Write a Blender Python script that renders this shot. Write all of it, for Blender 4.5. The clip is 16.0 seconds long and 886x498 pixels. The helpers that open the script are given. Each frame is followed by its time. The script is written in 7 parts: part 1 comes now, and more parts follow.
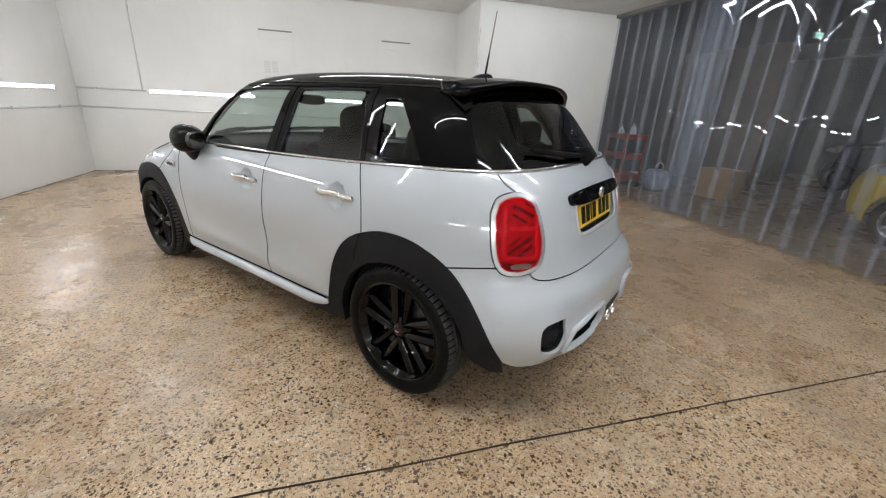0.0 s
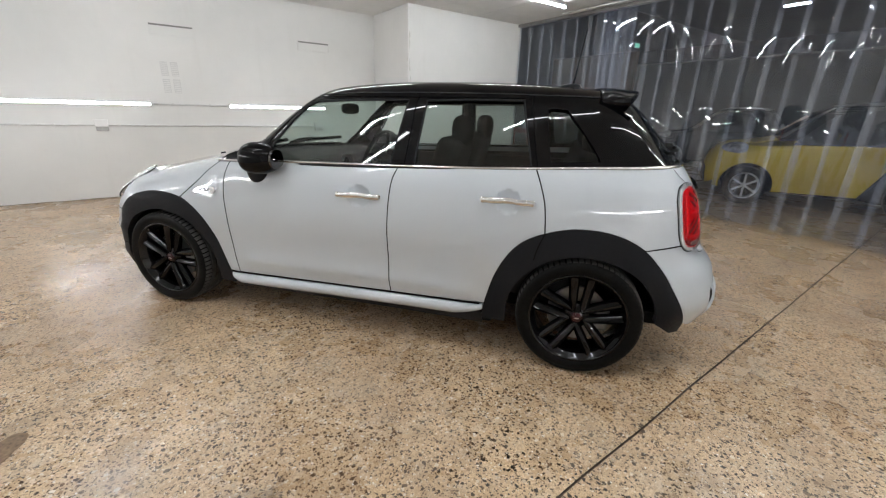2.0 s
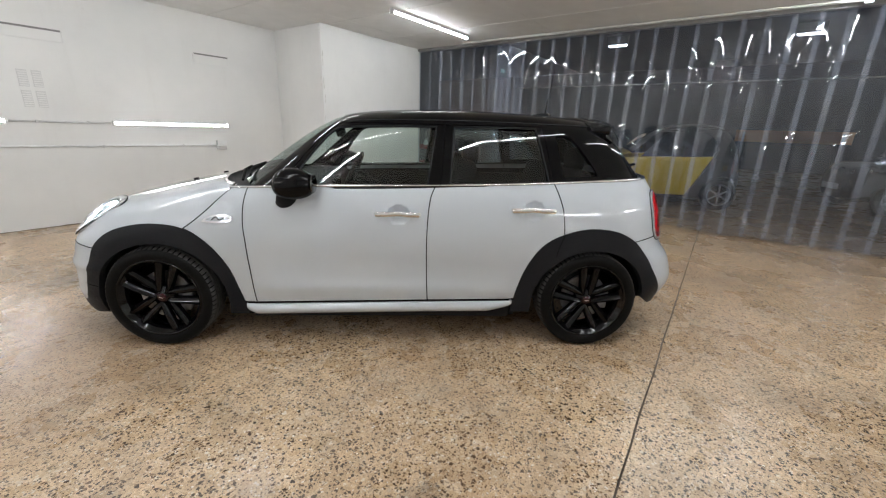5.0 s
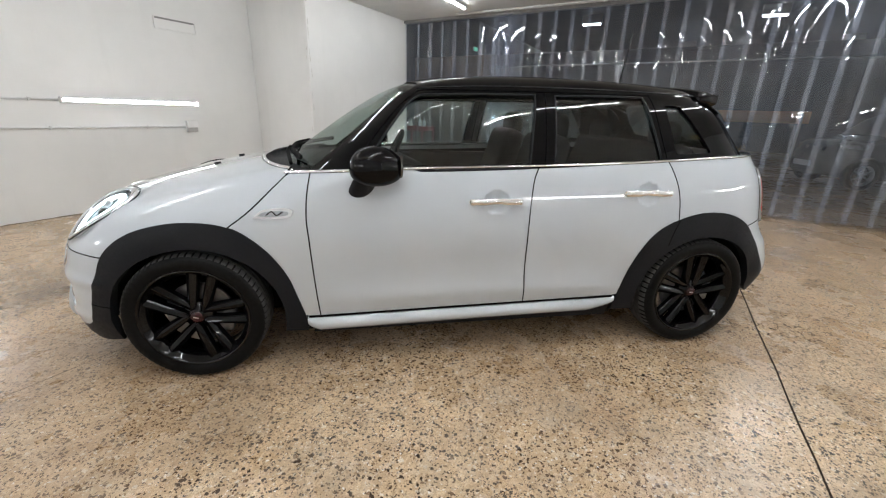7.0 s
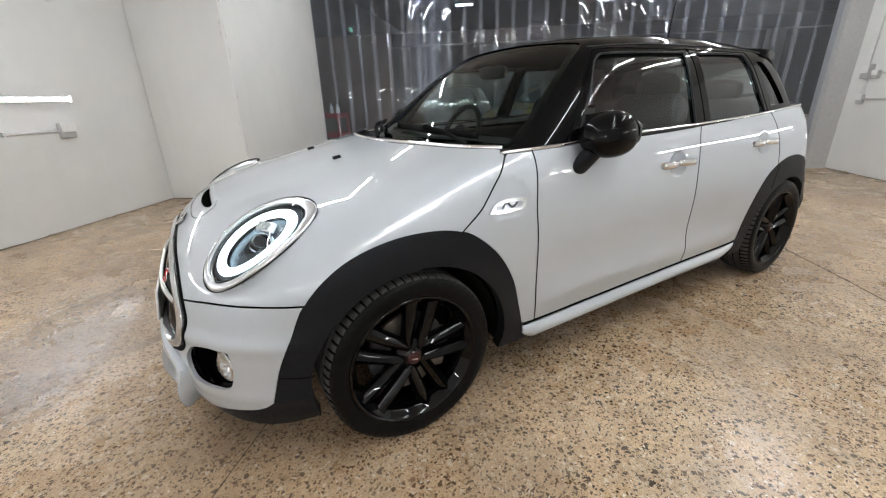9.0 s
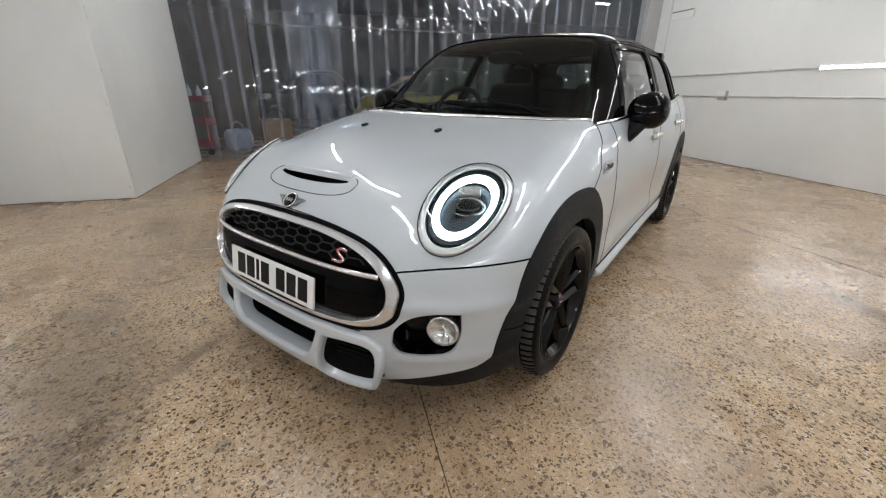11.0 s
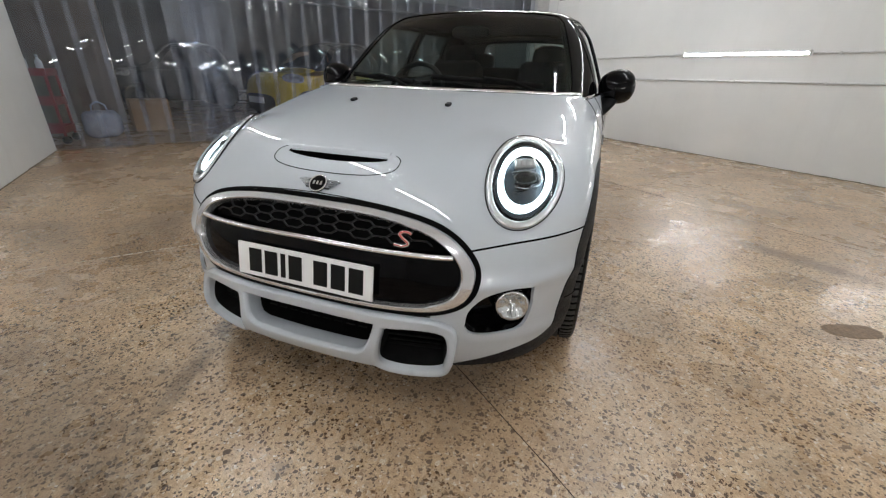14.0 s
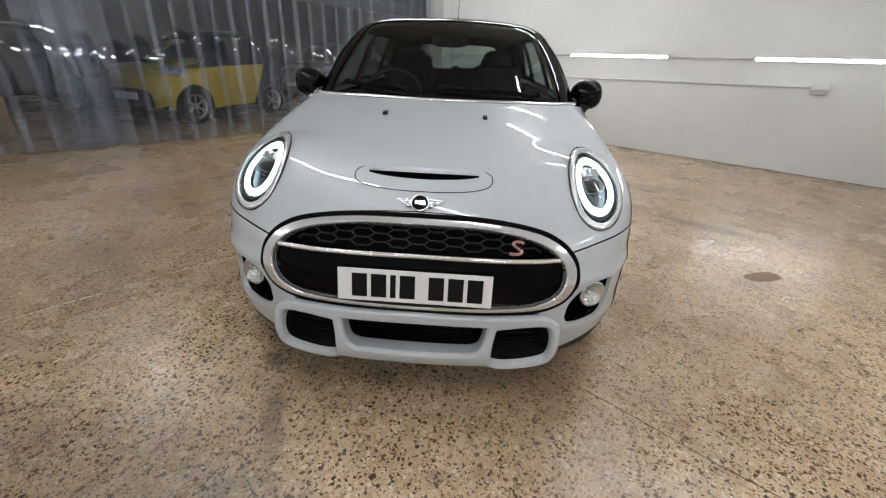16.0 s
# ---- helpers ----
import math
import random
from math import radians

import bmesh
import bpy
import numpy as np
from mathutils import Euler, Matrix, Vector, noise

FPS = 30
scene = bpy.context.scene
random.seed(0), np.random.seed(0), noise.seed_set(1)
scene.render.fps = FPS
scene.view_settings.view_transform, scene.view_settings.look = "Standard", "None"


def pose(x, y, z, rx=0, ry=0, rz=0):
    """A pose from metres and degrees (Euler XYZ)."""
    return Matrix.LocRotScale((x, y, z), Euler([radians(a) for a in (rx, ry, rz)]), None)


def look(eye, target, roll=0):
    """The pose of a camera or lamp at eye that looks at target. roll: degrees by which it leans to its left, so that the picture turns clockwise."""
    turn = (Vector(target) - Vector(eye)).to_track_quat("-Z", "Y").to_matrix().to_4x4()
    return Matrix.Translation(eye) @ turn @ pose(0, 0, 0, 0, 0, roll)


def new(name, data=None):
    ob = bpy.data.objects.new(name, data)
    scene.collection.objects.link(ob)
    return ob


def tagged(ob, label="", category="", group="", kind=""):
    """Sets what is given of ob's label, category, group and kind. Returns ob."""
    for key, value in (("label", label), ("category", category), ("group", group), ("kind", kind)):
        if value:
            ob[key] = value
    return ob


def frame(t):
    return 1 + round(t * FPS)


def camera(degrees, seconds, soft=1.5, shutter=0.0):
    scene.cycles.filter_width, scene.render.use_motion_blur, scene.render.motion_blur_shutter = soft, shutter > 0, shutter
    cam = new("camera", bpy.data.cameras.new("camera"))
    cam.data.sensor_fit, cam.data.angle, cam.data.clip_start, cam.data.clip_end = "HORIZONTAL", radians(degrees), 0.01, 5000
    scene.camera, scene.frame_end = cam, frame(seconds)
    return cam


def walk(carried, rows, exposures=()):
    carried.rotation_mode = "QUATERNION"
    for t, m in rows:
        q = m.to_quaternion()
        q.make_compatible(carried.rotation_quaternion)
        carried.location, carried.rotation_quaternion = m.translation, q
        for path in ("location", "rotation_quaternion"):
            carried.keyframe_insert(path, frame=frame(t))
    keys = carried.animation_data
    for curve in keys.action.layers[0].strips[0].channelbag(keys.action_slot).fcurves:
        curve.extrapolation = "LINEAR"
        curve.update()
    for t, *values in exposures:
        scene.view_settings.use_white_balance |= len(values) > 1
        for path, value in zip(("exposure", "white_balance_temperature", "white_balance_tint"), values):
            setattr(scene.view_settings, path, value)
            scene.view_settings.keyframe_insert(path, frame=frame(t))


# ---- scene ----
cam = camera(95.8, 16.0, soft=1.2)
PATH = [
    (0, (2.353, -1.985, 1.281), (1.257, -0.456, 0.603), 3.1),
    (0.5, (2.08, -2.132, 1.287), (1.102, -0.529, 0.599), 2.8),
    (1, (1.772, -2.355, 1.284), (0.953, -0.665, 0.597), 2.5),
    (1.5, (1.435, -2.522, 1.263), (0.777, -0.76, 0.583), 1.9),
    (2, (1.098, -2.718, 1.273), (0.602, -0.895, 0.618), 1.6),
    (2.5, (0.828, -2.878, 1.307), (0.485, -1.01, 0.681), 1.4),
    (3, (0.569, -2.902, 1.298), (0.363, -1.002, 0.708), 1.3),
    (3.5, (0.385, -2.959, 1.32), (0.301, -1.046, 0.743), 1.1),
    (4, (0.285, -3.053, 1.331), (0.288, -1.135, 0.764), 1.0),
    (4.2, (0.268, -3.089, 1.331), (0.303, -1.17, 0.768), 1.1),
    (6.3, (-0.049, -2.849, 1.248), (0.17, -0.958, 0.633), 2.3),
    (6.5, (-0.146, -2.763, 1.24), (0.097, -0.876, 0.621), 2.1),
    (7, (-0.469, -2.61, 1.224), (-0.134, -0.746, 0.581), 1.7),
    (7.5, (-0.809, -2.466, 1.213), (-0.363, -0.631, 0.556), 0.8),
    (8, (-1.141, -2.241, 1.177), (-0.543, -0.456, 0.505), -0.1),
    (8.5, (-1.477, -2.051, 1.172), (-0.708, -0.338, 0.482), -1.0),
    (9, (-1.77, -1.874, 1.14), (-0.834, -0.251, 0.44), -1.7),
    (9.5, (-2.057, -1.656, 1.114), (-0.941, -0.155, 0.406), -2.1),
    (9.7, (-2.166, -1.582, 1.107), (-0.98, -0.138, 0.394), -2.1),
    (11.8, (-2.852, -1.209, 1.098), (-1.259, -0.259, 0.35), 2.3),
    (12, (-2.864, -1.216, 1.098), (-1.256, -0.289, 0.354), 2.6),
    (12.5, (-2.867, -1.217, 1.093), (-1.232, -0.334, 0.355), 2.9),
    (13, (-2.875, -1.207, 1.089), (-1.22, -0.371, 0.338), 2.5),
    (13.5, (-2.902, -1.091, 1.077), (-1.222, -0.334, 0.301), 1.8),
    (14, (-2.922, -0.794, 1.056), (-1.204, -0.174, 0.242), 1.6),
    (14.5, (-2.969, -0.497, 1.084), (-1.213, -0.034, 0.247), 1.6),
    (15, (-3.07, -0.256, 1.119), (-1.283, 0.038, 0.271), 2.1),
    (15.5, (-3.131, -0.155, 1.142), (-1.324, 0.012, 0.302), 2.5),
    (16, (-3.142, -0.134, 1.139), (-1.329, -0.058, 0.298), 2.6),
]
walk(cam, [(t, look(eye, target, roll)) for t, eye, target, roll in PATH], exposures=((0, 0.86), (4, 0.80), (7.5, 0.96), (9.5, 0.86), (12.5, 0.58), (14.5, 0.62), (16, 0.66)))

# ---- light and world ----
world = bpy.data.worlds.new("world")
scene.world = world
world.use_nodes = True
world.node_tree.nodes["Background"].inputs[0].default_value = (0.02, 0.022, 0.03, 1)
world.node_tree.nodes["Background"].inputs[1].default_value = 0.3
TUBE_GLOW = 37.0       # wall battens of the white bay
CEILING_GLOW = 40.0   # ceiling battens of the white bay
HALL_GLOW = 26.0      # far ceiling lights of the dark hall
RING_GLOW = 3.2       # daytime running lights

# The bay is turned against the car: u along the long walls, v across, both from the car's middle.
BAY = pose(0, 0, 0, 0, 0, 51)


# ---- materials ----
class Mat:
    """A node material round one Principled shader."""

    def __init__(self, name, color=(0.5, 0.5, 0.5), rough=0.5, metal=0.0, **more):
        self.m = bpy.data.materials.new(name)
        self.m.use_nodes = True
        self.t = self.m.node_tree
        self.b = self.t.nodes["Principled BSDF"]
        self.b.inputs["Base Color"].default_value = (*color, 1)
        self.b.inputs["Roughness"].default_value = rough
        self.b.inputs["Metallic"].default_value = metal
        for key, value in more.items():
            self.b.inputs[key.replace("_", " ")].default_value = value

    def node(self, kind, **sets):
        n = self.t.nodes.new(kind)
        for key, value in sets.items():
            if key in n.inputs:
                n.inputs[key].default_value = value
            else:
                setattr(n, key, value)
        return n

    def link(self, a, b):
        self.t.links.new(a, b)

    def coords(self, space="Object"):
        return self.node("ShaderNodeTexCoord").outputs[space]

    def noise(self, scale, detail=4.0, rough=0.55, stretch=None, space="Object"):
        n = self.node("ShaderNodeTexNoise")
        n.inputs["Scale"].default_value = scale
        n.inputs["Detail"].default_value = detail
        n.inputs["Roughness"].default_value = rough
        c = self.coords(space)
        if stretch:
            mp = self.node("ShaderNodeMapping")
            mp.inputs["Scale"].default_value = stretch
            self.link(c, mp.inputs["Vector"])
            c = mp.outputs["Vector"]
        self.link(c, n.inputs["Vector"])
        return n.outputs["Fac"]

    def ramp(self, fac, stops):
        n = self.node("ShaderNodeValToRGB")
        while len(n.color_ramp.elements) < len(stops):
            n.color_ramp.elements.new(0.5)
        for e, (at, c) in zip(n.color_ramp.elements, stops):
            e.position = at
            e.color = (*c, 1) if len(c) == 3 else c
        self.link(fac, n.inputs["Fac"])
        return n.outputs["Color"]

    def mix(self, fac, a, b, blend="MIX"):
        n = self.node("ShaderNodeMix", data_type="RGBA", blend_type=blend)
        for sock, v in ((n.inputs[0], fac), (n.inputs[6], a), (n.inputs[7], b)):
            if isinstance(v, (int, float)):
                sock.default_value = v
            elif isinstance(v, tuple):
                sock.default_value = (*v, 1)
            else:
                self.link(v, sock)
        return n.outputs[2]

    def math(self, op, a, b=0.5):
        n = self.node("ShaderNodeMath", operation=op)
        for sock, v in ((n.inputs[0], a), (n.inputs[1], b)):
            if isinstance(v, (int, float)):
                sock.default_value = v
            else:
                self.link(v, sock)
        return n.outputs[0]

    def color(self, out):
        self.link(out, self.b.inputs["Base Color"])
        return self

    def rough(self, out):
        self.link(out, self.b.inputs["Roughness"])
        return self

    def bump(self, height, strength=0.2, distance=0.01):
        n = self.node("ShaderNodeBump")
        n.inputs["Strength"].default_value = strength
        n.inputs["Distance"].default_value = distance
        self.link(height, n.inputs["Height"])
        self.link(n.outputs["Normal"], self.b.inputs["Normal"])
        return self


def grey(v):
    return (v, v, v)


def varied(name, color, rough=0.5, metal=0.0, scale=30.0, depth=0.12, bump=0.0, **more):
    """A plain surface with some grain in colour and gloss."""
    m = Mat(name, color, rough, metal, **more)
    n = m.noise(scale, 6.0)
    dark = tuple(c * (1 - depth) for c in color)
    light = tuple(min(1, c * (1 + depth)) for c in color)
    m.color(m.ramp(n, [(0.3, dark), (0.7, light)]))
    m.rough(m.ramp(m.noise(scale * 0.35, 3.0), [(0.3, grey(max(0.02, rough * 0.85))), (0.7, grey(min(1, rough * 1.15)))]))
    if bump:
        m.bump(m.noise(scale * 4, 4.0), bump, 0.002)
    return m.m


def glowing(name, color, strength):
    m = Mat(name, grey(0.8), 0.4)
    m.b.inputs["Emission Color"].default_value = (*color, 1)
    m.b.inputs["Emission Strength"].default_value = strength
    return m.m


def floor_material():
    """Ground concrete with scattered dark and pale aggregate, worn, stained and half polished."""
    m = Mat("ground_concrete", (0.4, 0.33, 0.25), 0.35, Specular_IOR_Level=0.6)
    fine = m.noise(75, 6.0, 0.65)
    base = m.ramp(fine, [(0.30, (0.396, 0.274, 0.170)), (0.5, (0.616, 0.445, 0.281)), (0.70, (0.805, 0.620, 0.416))])
    # brown and pale clouds a hand's width across
    base = m.mix(m.ramp(m.noise(9, 5.0, 0.65), [(0.42, grey(0.0)), (0.68, grey(0.55))]), base, (0.36, 0.245, 0.15))
    base = m.mix(m.ramp(m.noise(13, 5.0, 0.6, stretch=(1.0, 1.3, 1.0)), [(0.52, grey(0.0)), (0.74, grey(0.5))]), base, (0.70, 0.60, 0.47))
    # pebbles of three sizes, cut flat, each of its own tone
    warp = m.node("ShaderNodeTexNoise")
    warp.inputs["Scale"].default_value = 70
    warp.inputs["Detail"].default_value = 3.0
    m.link(m.coords(), warp.inputs["Vector"])
    bent = m.node("ShaderNodeVectorMath", operation="MULTIPLY_ADD")
    m.link(warp.outputs["Color"], bent.inputs[0])
    bent.inputs[1].default_value = (0.022, 0.022, 0.0)
    m.link(m.coords(), bent.inputs[2])
    col = base
    crowd = m.noise(2.2, 4.0, 0.6)
    for scale, cut, share in ((70.0, 0.42, 0.36), (122.0, 0.42, 0.34), (44.0, 0.33, 0.74)):
        v = m.node("ShaderNodeTexVoronoi")
        v.inputs["Scale"].default_value = scale
        m.link(bent.outputs[0], v.inputs["Vector"])
        sep = m.node("ShaderNodeSeparateColor")
        m.link(v.outputs["Color"], sep.inputs[0])
        stone = m.ramp(sep.outputs[0], [(0.0, (0.017, 0.012, 0.009)), (0.46, (0.040, 0.027, 0.018)), (0.60, (0.14, 0.082, 0.045)), (0.74, (0.36, 0.25, 0.155)), (0.92, (0.74, 0.65, 0.52))])
        size = m.math("MULTIPLY_ADD", sep.outputs[2], cut * 0.55)
        size.node.inputs[2].default_value = cut * 0.62
        inside = m.math("LESS_THAN", v.outputs["Distance"], size)
        limit = m.math("MULTIPLY_ADD", crowd, -0.5)
        limit.node.inputs[2].default_value = share + 0.25
        some = m.math("GREATER_THAN", sep.outputs[1], limit)
        col = m.mix(m.math("MULTIPLY", inside, some), col, stone)
    # scattered white flecks, painted for the glints on the stones
    v = m.node("ShaderNodeTexVoronoi")
    v.inputs["Scale"].default_value = 85.0
    m.link(bent.outputs[0], v.inputs["Vector"])
    sep = m.node("ShaderNodeSeparateColor")
    m.link(v.outputs["Color"], sep.inputs[0])
    glint = m.math("MULTIPLY", m.math("LESS_THAN", v.outputs["Distance"], 0.30), m.math("GREATER_THAN", sep.outputs[1], 0.955))
    col = m.mix(glint, col, (0.86, 0.82, 0.74))
    grit = m.ramp(m.noise(260, 3.0, 0.6), [(0.40, grey(0.74)), (0.57, grey(1.12))])
    col = m.mix(1.0, col, grit, "MULTIPLY")
    # wide pale and brown fields
    wide = m.noise(0.55, 5.0, 0.6)
    col = m.mix(m.ramp(wide, [(0.40, grey(0.0)), (0.64, grey(0.8))]), col, m.mix(0.6, col, (0.22, 0.13, 0.07)))
    blotch = m.ramp(m.noise(1.5, 6.0, 0.68), [(0.50, grey(0.0)), (0.64, grey(0.5))])
    col = m.mix(blotch, col, m.mix(0.6, col, (0.12, 0.078, 0.048)))
    dust = m.ramp(m.noise(3.1, 7.0, 0.7), [(0.5, grey(0.0)), (0.75, grey(0.35))])
    col = m.mix(dust, col, (0.50, 0.43, 0.34))
    # old spills, each with a ragged outline: place, half sizes, turn, depth
    ragged = m.noise(12.0, 7.0, 0.72)
    for u, w, ru, rw, turn, depth in ((-1.62, -1.41, 0.46, 0.13, 4, 0.9), (-1.2, -3.12, 0.36, 0.10, 0, 0.55), (-1.0, -2.4, 0.55, 0.16, 12, 0.45), (-2.1, -2.25, 0.5, 0.14, -8, 0.45),
                                     (-1.0, 1.98, 0.30, 0.055, 150, 0.75), (-0.72, 1.84, 0.10, 0.05, 0, 0.85), (-1.12, 1.58, 0.09, 0.06, 30, 0.6), (-1.55, 1.75, 0.045, 0.04, 0, 0.6),
                                     (0.95, 2.75, 0.55, 0.22, 25, 0.5), (-1.4, 2.15, 0.6, 0.2, 20, 0.4), (-3.3, 2.65, 0.30, 0.13, 40, 0.6), (-1.75, -1.0, 0.28, 0.12, 60, 0.4), (1.95, -1.66, 0.42, 0.05, -35, 0.3), (-0.95, 2.5, 0.95, 0.46, 20, 0.65), (-1.55, 2.25, 0.30, 0.22, 0, 0.6), (-2.06, -0.52, 0.16, 0.09, 40, 0.5), (0.6, 2.2, 0.7, 0.3, -10, 0.35), (-1.85, 2.75, 0.6, 0.5, 0, 0.4)):
        mp = m.node("ShaderNodeMapping", vector_type="TEXTURE")
        mp.inputs["Location"].default_value = (u, w, 0)
        mp.inputs["Rotation"].default_value = (0, 0, radians(turn))
        mp.inputs["Scale"].default_value = (ru, rw, 1)
        m.link(m.coords(), mp.inputs["Vector"])
        ln = m.node("ShaderNodeVectorMath", operation="LENGTH")
        m.link(mp.outputs["Vector"], ln.inputs[0])
        edge = m.math("MULTIPLY_ADD", ragged, 1.9)
        m.link(ln.outputs["Value"], edge.node.inputs[2])
        spot = m.ramp(m.math("MULTIPLY", edge, 0.4), [(0.56, grey(depth)), (0.74, grey(0.0))])
        col = m.mix(spot, col, m.mix(0.62, col, (0.055, 0.042, 0.034)))
    m.color(col)
    gloss = m.ramp(m.noise(1.7, 6.0, 0.65), [(0.34, grey(0.17)), (0.5, grey(0.29)), (0.72, grey(0.50))])
    m.rough(gloss)
    m.bump(m.noise(60, 5.0, 0.6), 0.12, 0.004)
    return m.m


def wall_material(name, joints=True):
    """White paint over block work, with faint courses, scuffs and grey streaks."""
    m = Mat(name, grey(0.8), 0.55)
    br = m.node("ShaderNodeTexBrick")
    for key, value in (("Scale", 1.0), ("Mortar Size", 0.004), ("Mortar Smooth", 0.4), ("Brick Width", 0.44), ("Row Height", 0.22)):
        br.inputs[key].default_value = value
    br.inputs["Color1"].default_value = br.inputs["Color2"].default_value = (1, 1, 1, 1)
    br.inputs["Mortar"].default_value = (0, 0, 0, 1)
    c = m.coords()
    sep = m.node("ShaderNodeSeparateXYZ")
    m.link(c, sep.inputs[0])
    com = m.node("ShaderNodeCombineXYZ")
    m.link(m.math("ADD", sep.outputs[0], sep.outputs[1]), com.inputs[0])
    m.link(sep.outputs[2], com.inputs[1])
    m.link(com.outputs[0], br.inputs["Vector"])
    wide = m.noise(0.8, 5.0, 0.6)
    col = m.ramp(wide, [(0.3, (0.68, 0.685, 0.68)), (0.7, (0.77, 0.77, 0.76))])
    streak = m.ramp(m.noise(1.0, 6.0, 0.7, stretch=(5.0, 5.0, 0.5)), [(0.55, grey(0.0)), (0.85, grey(0.3))])
    col = m.mix(streak, col, (0.60, 0.595, 0.57))
    scuff = m.ramp(m.noise(6.0, 8.0, 0.75), [(0.66, grey(0.0)), (0.78, grey(0.35))])
    col = m.mix(scuff, col, (0.52, 0.50, 0.46))
    m.color(col)
    h = m.mix(0.35, m.noise(45, 5.0), br.outputs["Color"]) if joints else m.noise(45, 5.0)
    m.bump(h, 0.10, 0.006)
    return m.m


def paint_material(name, color, flake=0.0, coat=1.0, rough=0.4, metal=0.0, spec=0.5):
    """Car paint: base coat with fine flake under a clear coat."""
    m = Mat(name, color, rough, metal, Coat_Weight=coat, Coat_Roughness=0.015)
    m.b.inputs["Specular IOR Level"].default_value = spec
    m.b.inputs["Coat IOR"].default_value = 1.5 if spec else 1.40
    f = m.noise(900, 2.0, 0.5)
    d = tuple(c * (1 - flake) for c in color)
    l = tuple(min(1, c * (1 + flake)) for c in color)
    m.color(m.ramp(f, [(0.35, d), (0.65, l)]))
    return m.m


def film_material(name, tint, gloss_rough, haze, haze_color, mirror=0.07, graze=0.85):
    """Clear sheet (glass or soft plastic): see-through, with a mirror skin and some haze."""
    m = Mat(name)
    t = m.t
    out = t.nodes["Material Output"]
    clear = m.node("ShaderNodeBsdfTransparent")
    clear.inputs[0].default_value = (*tint, 1)
    milk = m.node("ShaderNodeBsdfDiffuse")
    milk.inputs[0].default_value = (*haze_color, 1)
    gloss = m.node("ShaderNodeBsdfGlossy")
    gloss.inputs[0].default_value = (1, 1, 1, 1)
    gloss.inputs["Roughness"].default_value = gloss_rough
    body = m.node("ShaderNodeMixShader")
    m.link(clear.outputs[0], body.inputs[1])
    m.link(milk.outputs[0], body.inputs[2])
    if haze > 0.0:
        # milkier along both long edges: paints the pale bands where strips overlap
        h = m.ramp(m.noise(2.5, 6.0, 0.65, stretch=(1, 1, 0.35)), [(0.3, grey(0.6)), (0.75, grey(1.5))])
        sep = m.node("ShaderNodeSeparateXYZ")
        m.link(m.coords(), sep.inputs[0])
        edge = m.ramp(m.math("ABSOLUTE", sep.outputs[1]), [(0.085, grey(haze)), (0.122, grey(haze * 2.3))])
        m.link(m.math("MULTIPLY", edge, h), body.inputs[0])
    else:
        body.inputs[0].default_value = haze
    lw = m.node("ShaderNodeLayerWeight")
    lw.inputs["Blend"].default_value = 0.5
    fr = m.math("MULTIPLY_ADD", m.math("POWER", lw.outputs["Facing"], 4.5), graze)
    fr.node.inputs[2].default_value = mirror
    skin = m.node("ShaderNodeMixShader")
    m.link(fr, skin.inputs[0])
    m.link(body.outputs[0], skin.inputs[1])
    m.link(gloss.outputs[0], skin.inputs[2])
    m.link(skin.outputs[0], out.inputs["Surface"])
    t.nodes.remove(m.b)
    return m.m


M_FLOOR = floor_material()
M_JOINT = varied("joint_dirt", (0.088, 0.065, 0.046), 0.8, 0, 30, 0.4)
M_WALL = wall_material("white_painted_blockwork")
M_CEIL = varied("ceiling_board", (0.70, 0.70, 0.69), 0.6, 0, 4.0, 0.04)
M_TUBE = glowing("lamp_tube", (0.97, 0.98, 1.0), TUBE_GLOW)
M_CEILTUBE = glowing("ceiling_tube", (0.95, 0.98, 1.0), CEILING_GLOW)
M_HALLTUBE = glowing("hall_lamp_tube", (0.76, 0.87, 1.0), HALL_GLOW)
M_WHITE_PLASTIC = varied("white_plastic", grey(0.75), 0.4, 0, 20, 0.04)
M_GREY_PLASTIC = varied("grey_plastic", grey(0.45), 0.45, 0, 20, 0.06)
M_CONDUIT = varied("conduit", grey(0.62), 0.45, 0, 20, 0.08)
# near-black: puts the shade inside gaps, holes and seams into the colour
M_DARKGAP = varied("gap_shade", grey(0.003), 0.8, 0, 20, 0.2, Specular_IOR_Level=0.05)
M_PVC = film_material("clear_pvc", (0.84, 0.87, 0.93), 0.018, 0.068, (0.50, 0.56, 0.68))
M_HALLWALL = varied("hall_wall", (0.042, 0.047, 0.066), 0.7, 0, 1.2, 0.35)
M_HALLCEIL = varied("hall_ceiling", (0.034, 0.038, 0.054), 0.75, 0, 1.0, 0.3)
M_STEEL = varied("grey_steel", grey(0.30), 0.4, 0.6, 12, 0.15)

M_BODY = paint_material("silver_white_paint", (0.495, 0.532, 0.572), 0.07, 1.0, 0.58, 0.26, 0.2)
M_BODY.node_tree.nodes["Principled BSDF"].inputs["Coat IOR"].default_value = 1.62
M_BLACK = paint_material("black_gloss_paint", (0.002, 0.002, 0.0024), 0.0, 0.55, 0.3, 0.0, 0.0)
M_CLAD = varied("black_arch_plastic", (0.009, 0.0098, 0.012), 0.55, 0, 250, 0.15, 0.08, Specular_IOR_Level=0.17)
M_SHELL = varied("dark_underside", (0.006, 0.006, 0.006), 0.85, 0, 20, 0.2, Specular_IOR_Level=0.1)
M_TREAD = varied("tyre_tread", (0.046, 0.045, 0.044), 0.75, 0, 60, 0.3, 0.1, Specular_IOR_Level=0.3)
M_MIRROR = Mat("mirror_silver", grey(0.12), 0.04, 1.0).m
M_TYRE = varied("tyre_rubber", (0.005, 0.005, 0.005), 0.42, 0, 60, 0.25, 0.05, Specular_IOR_Level=0.09)
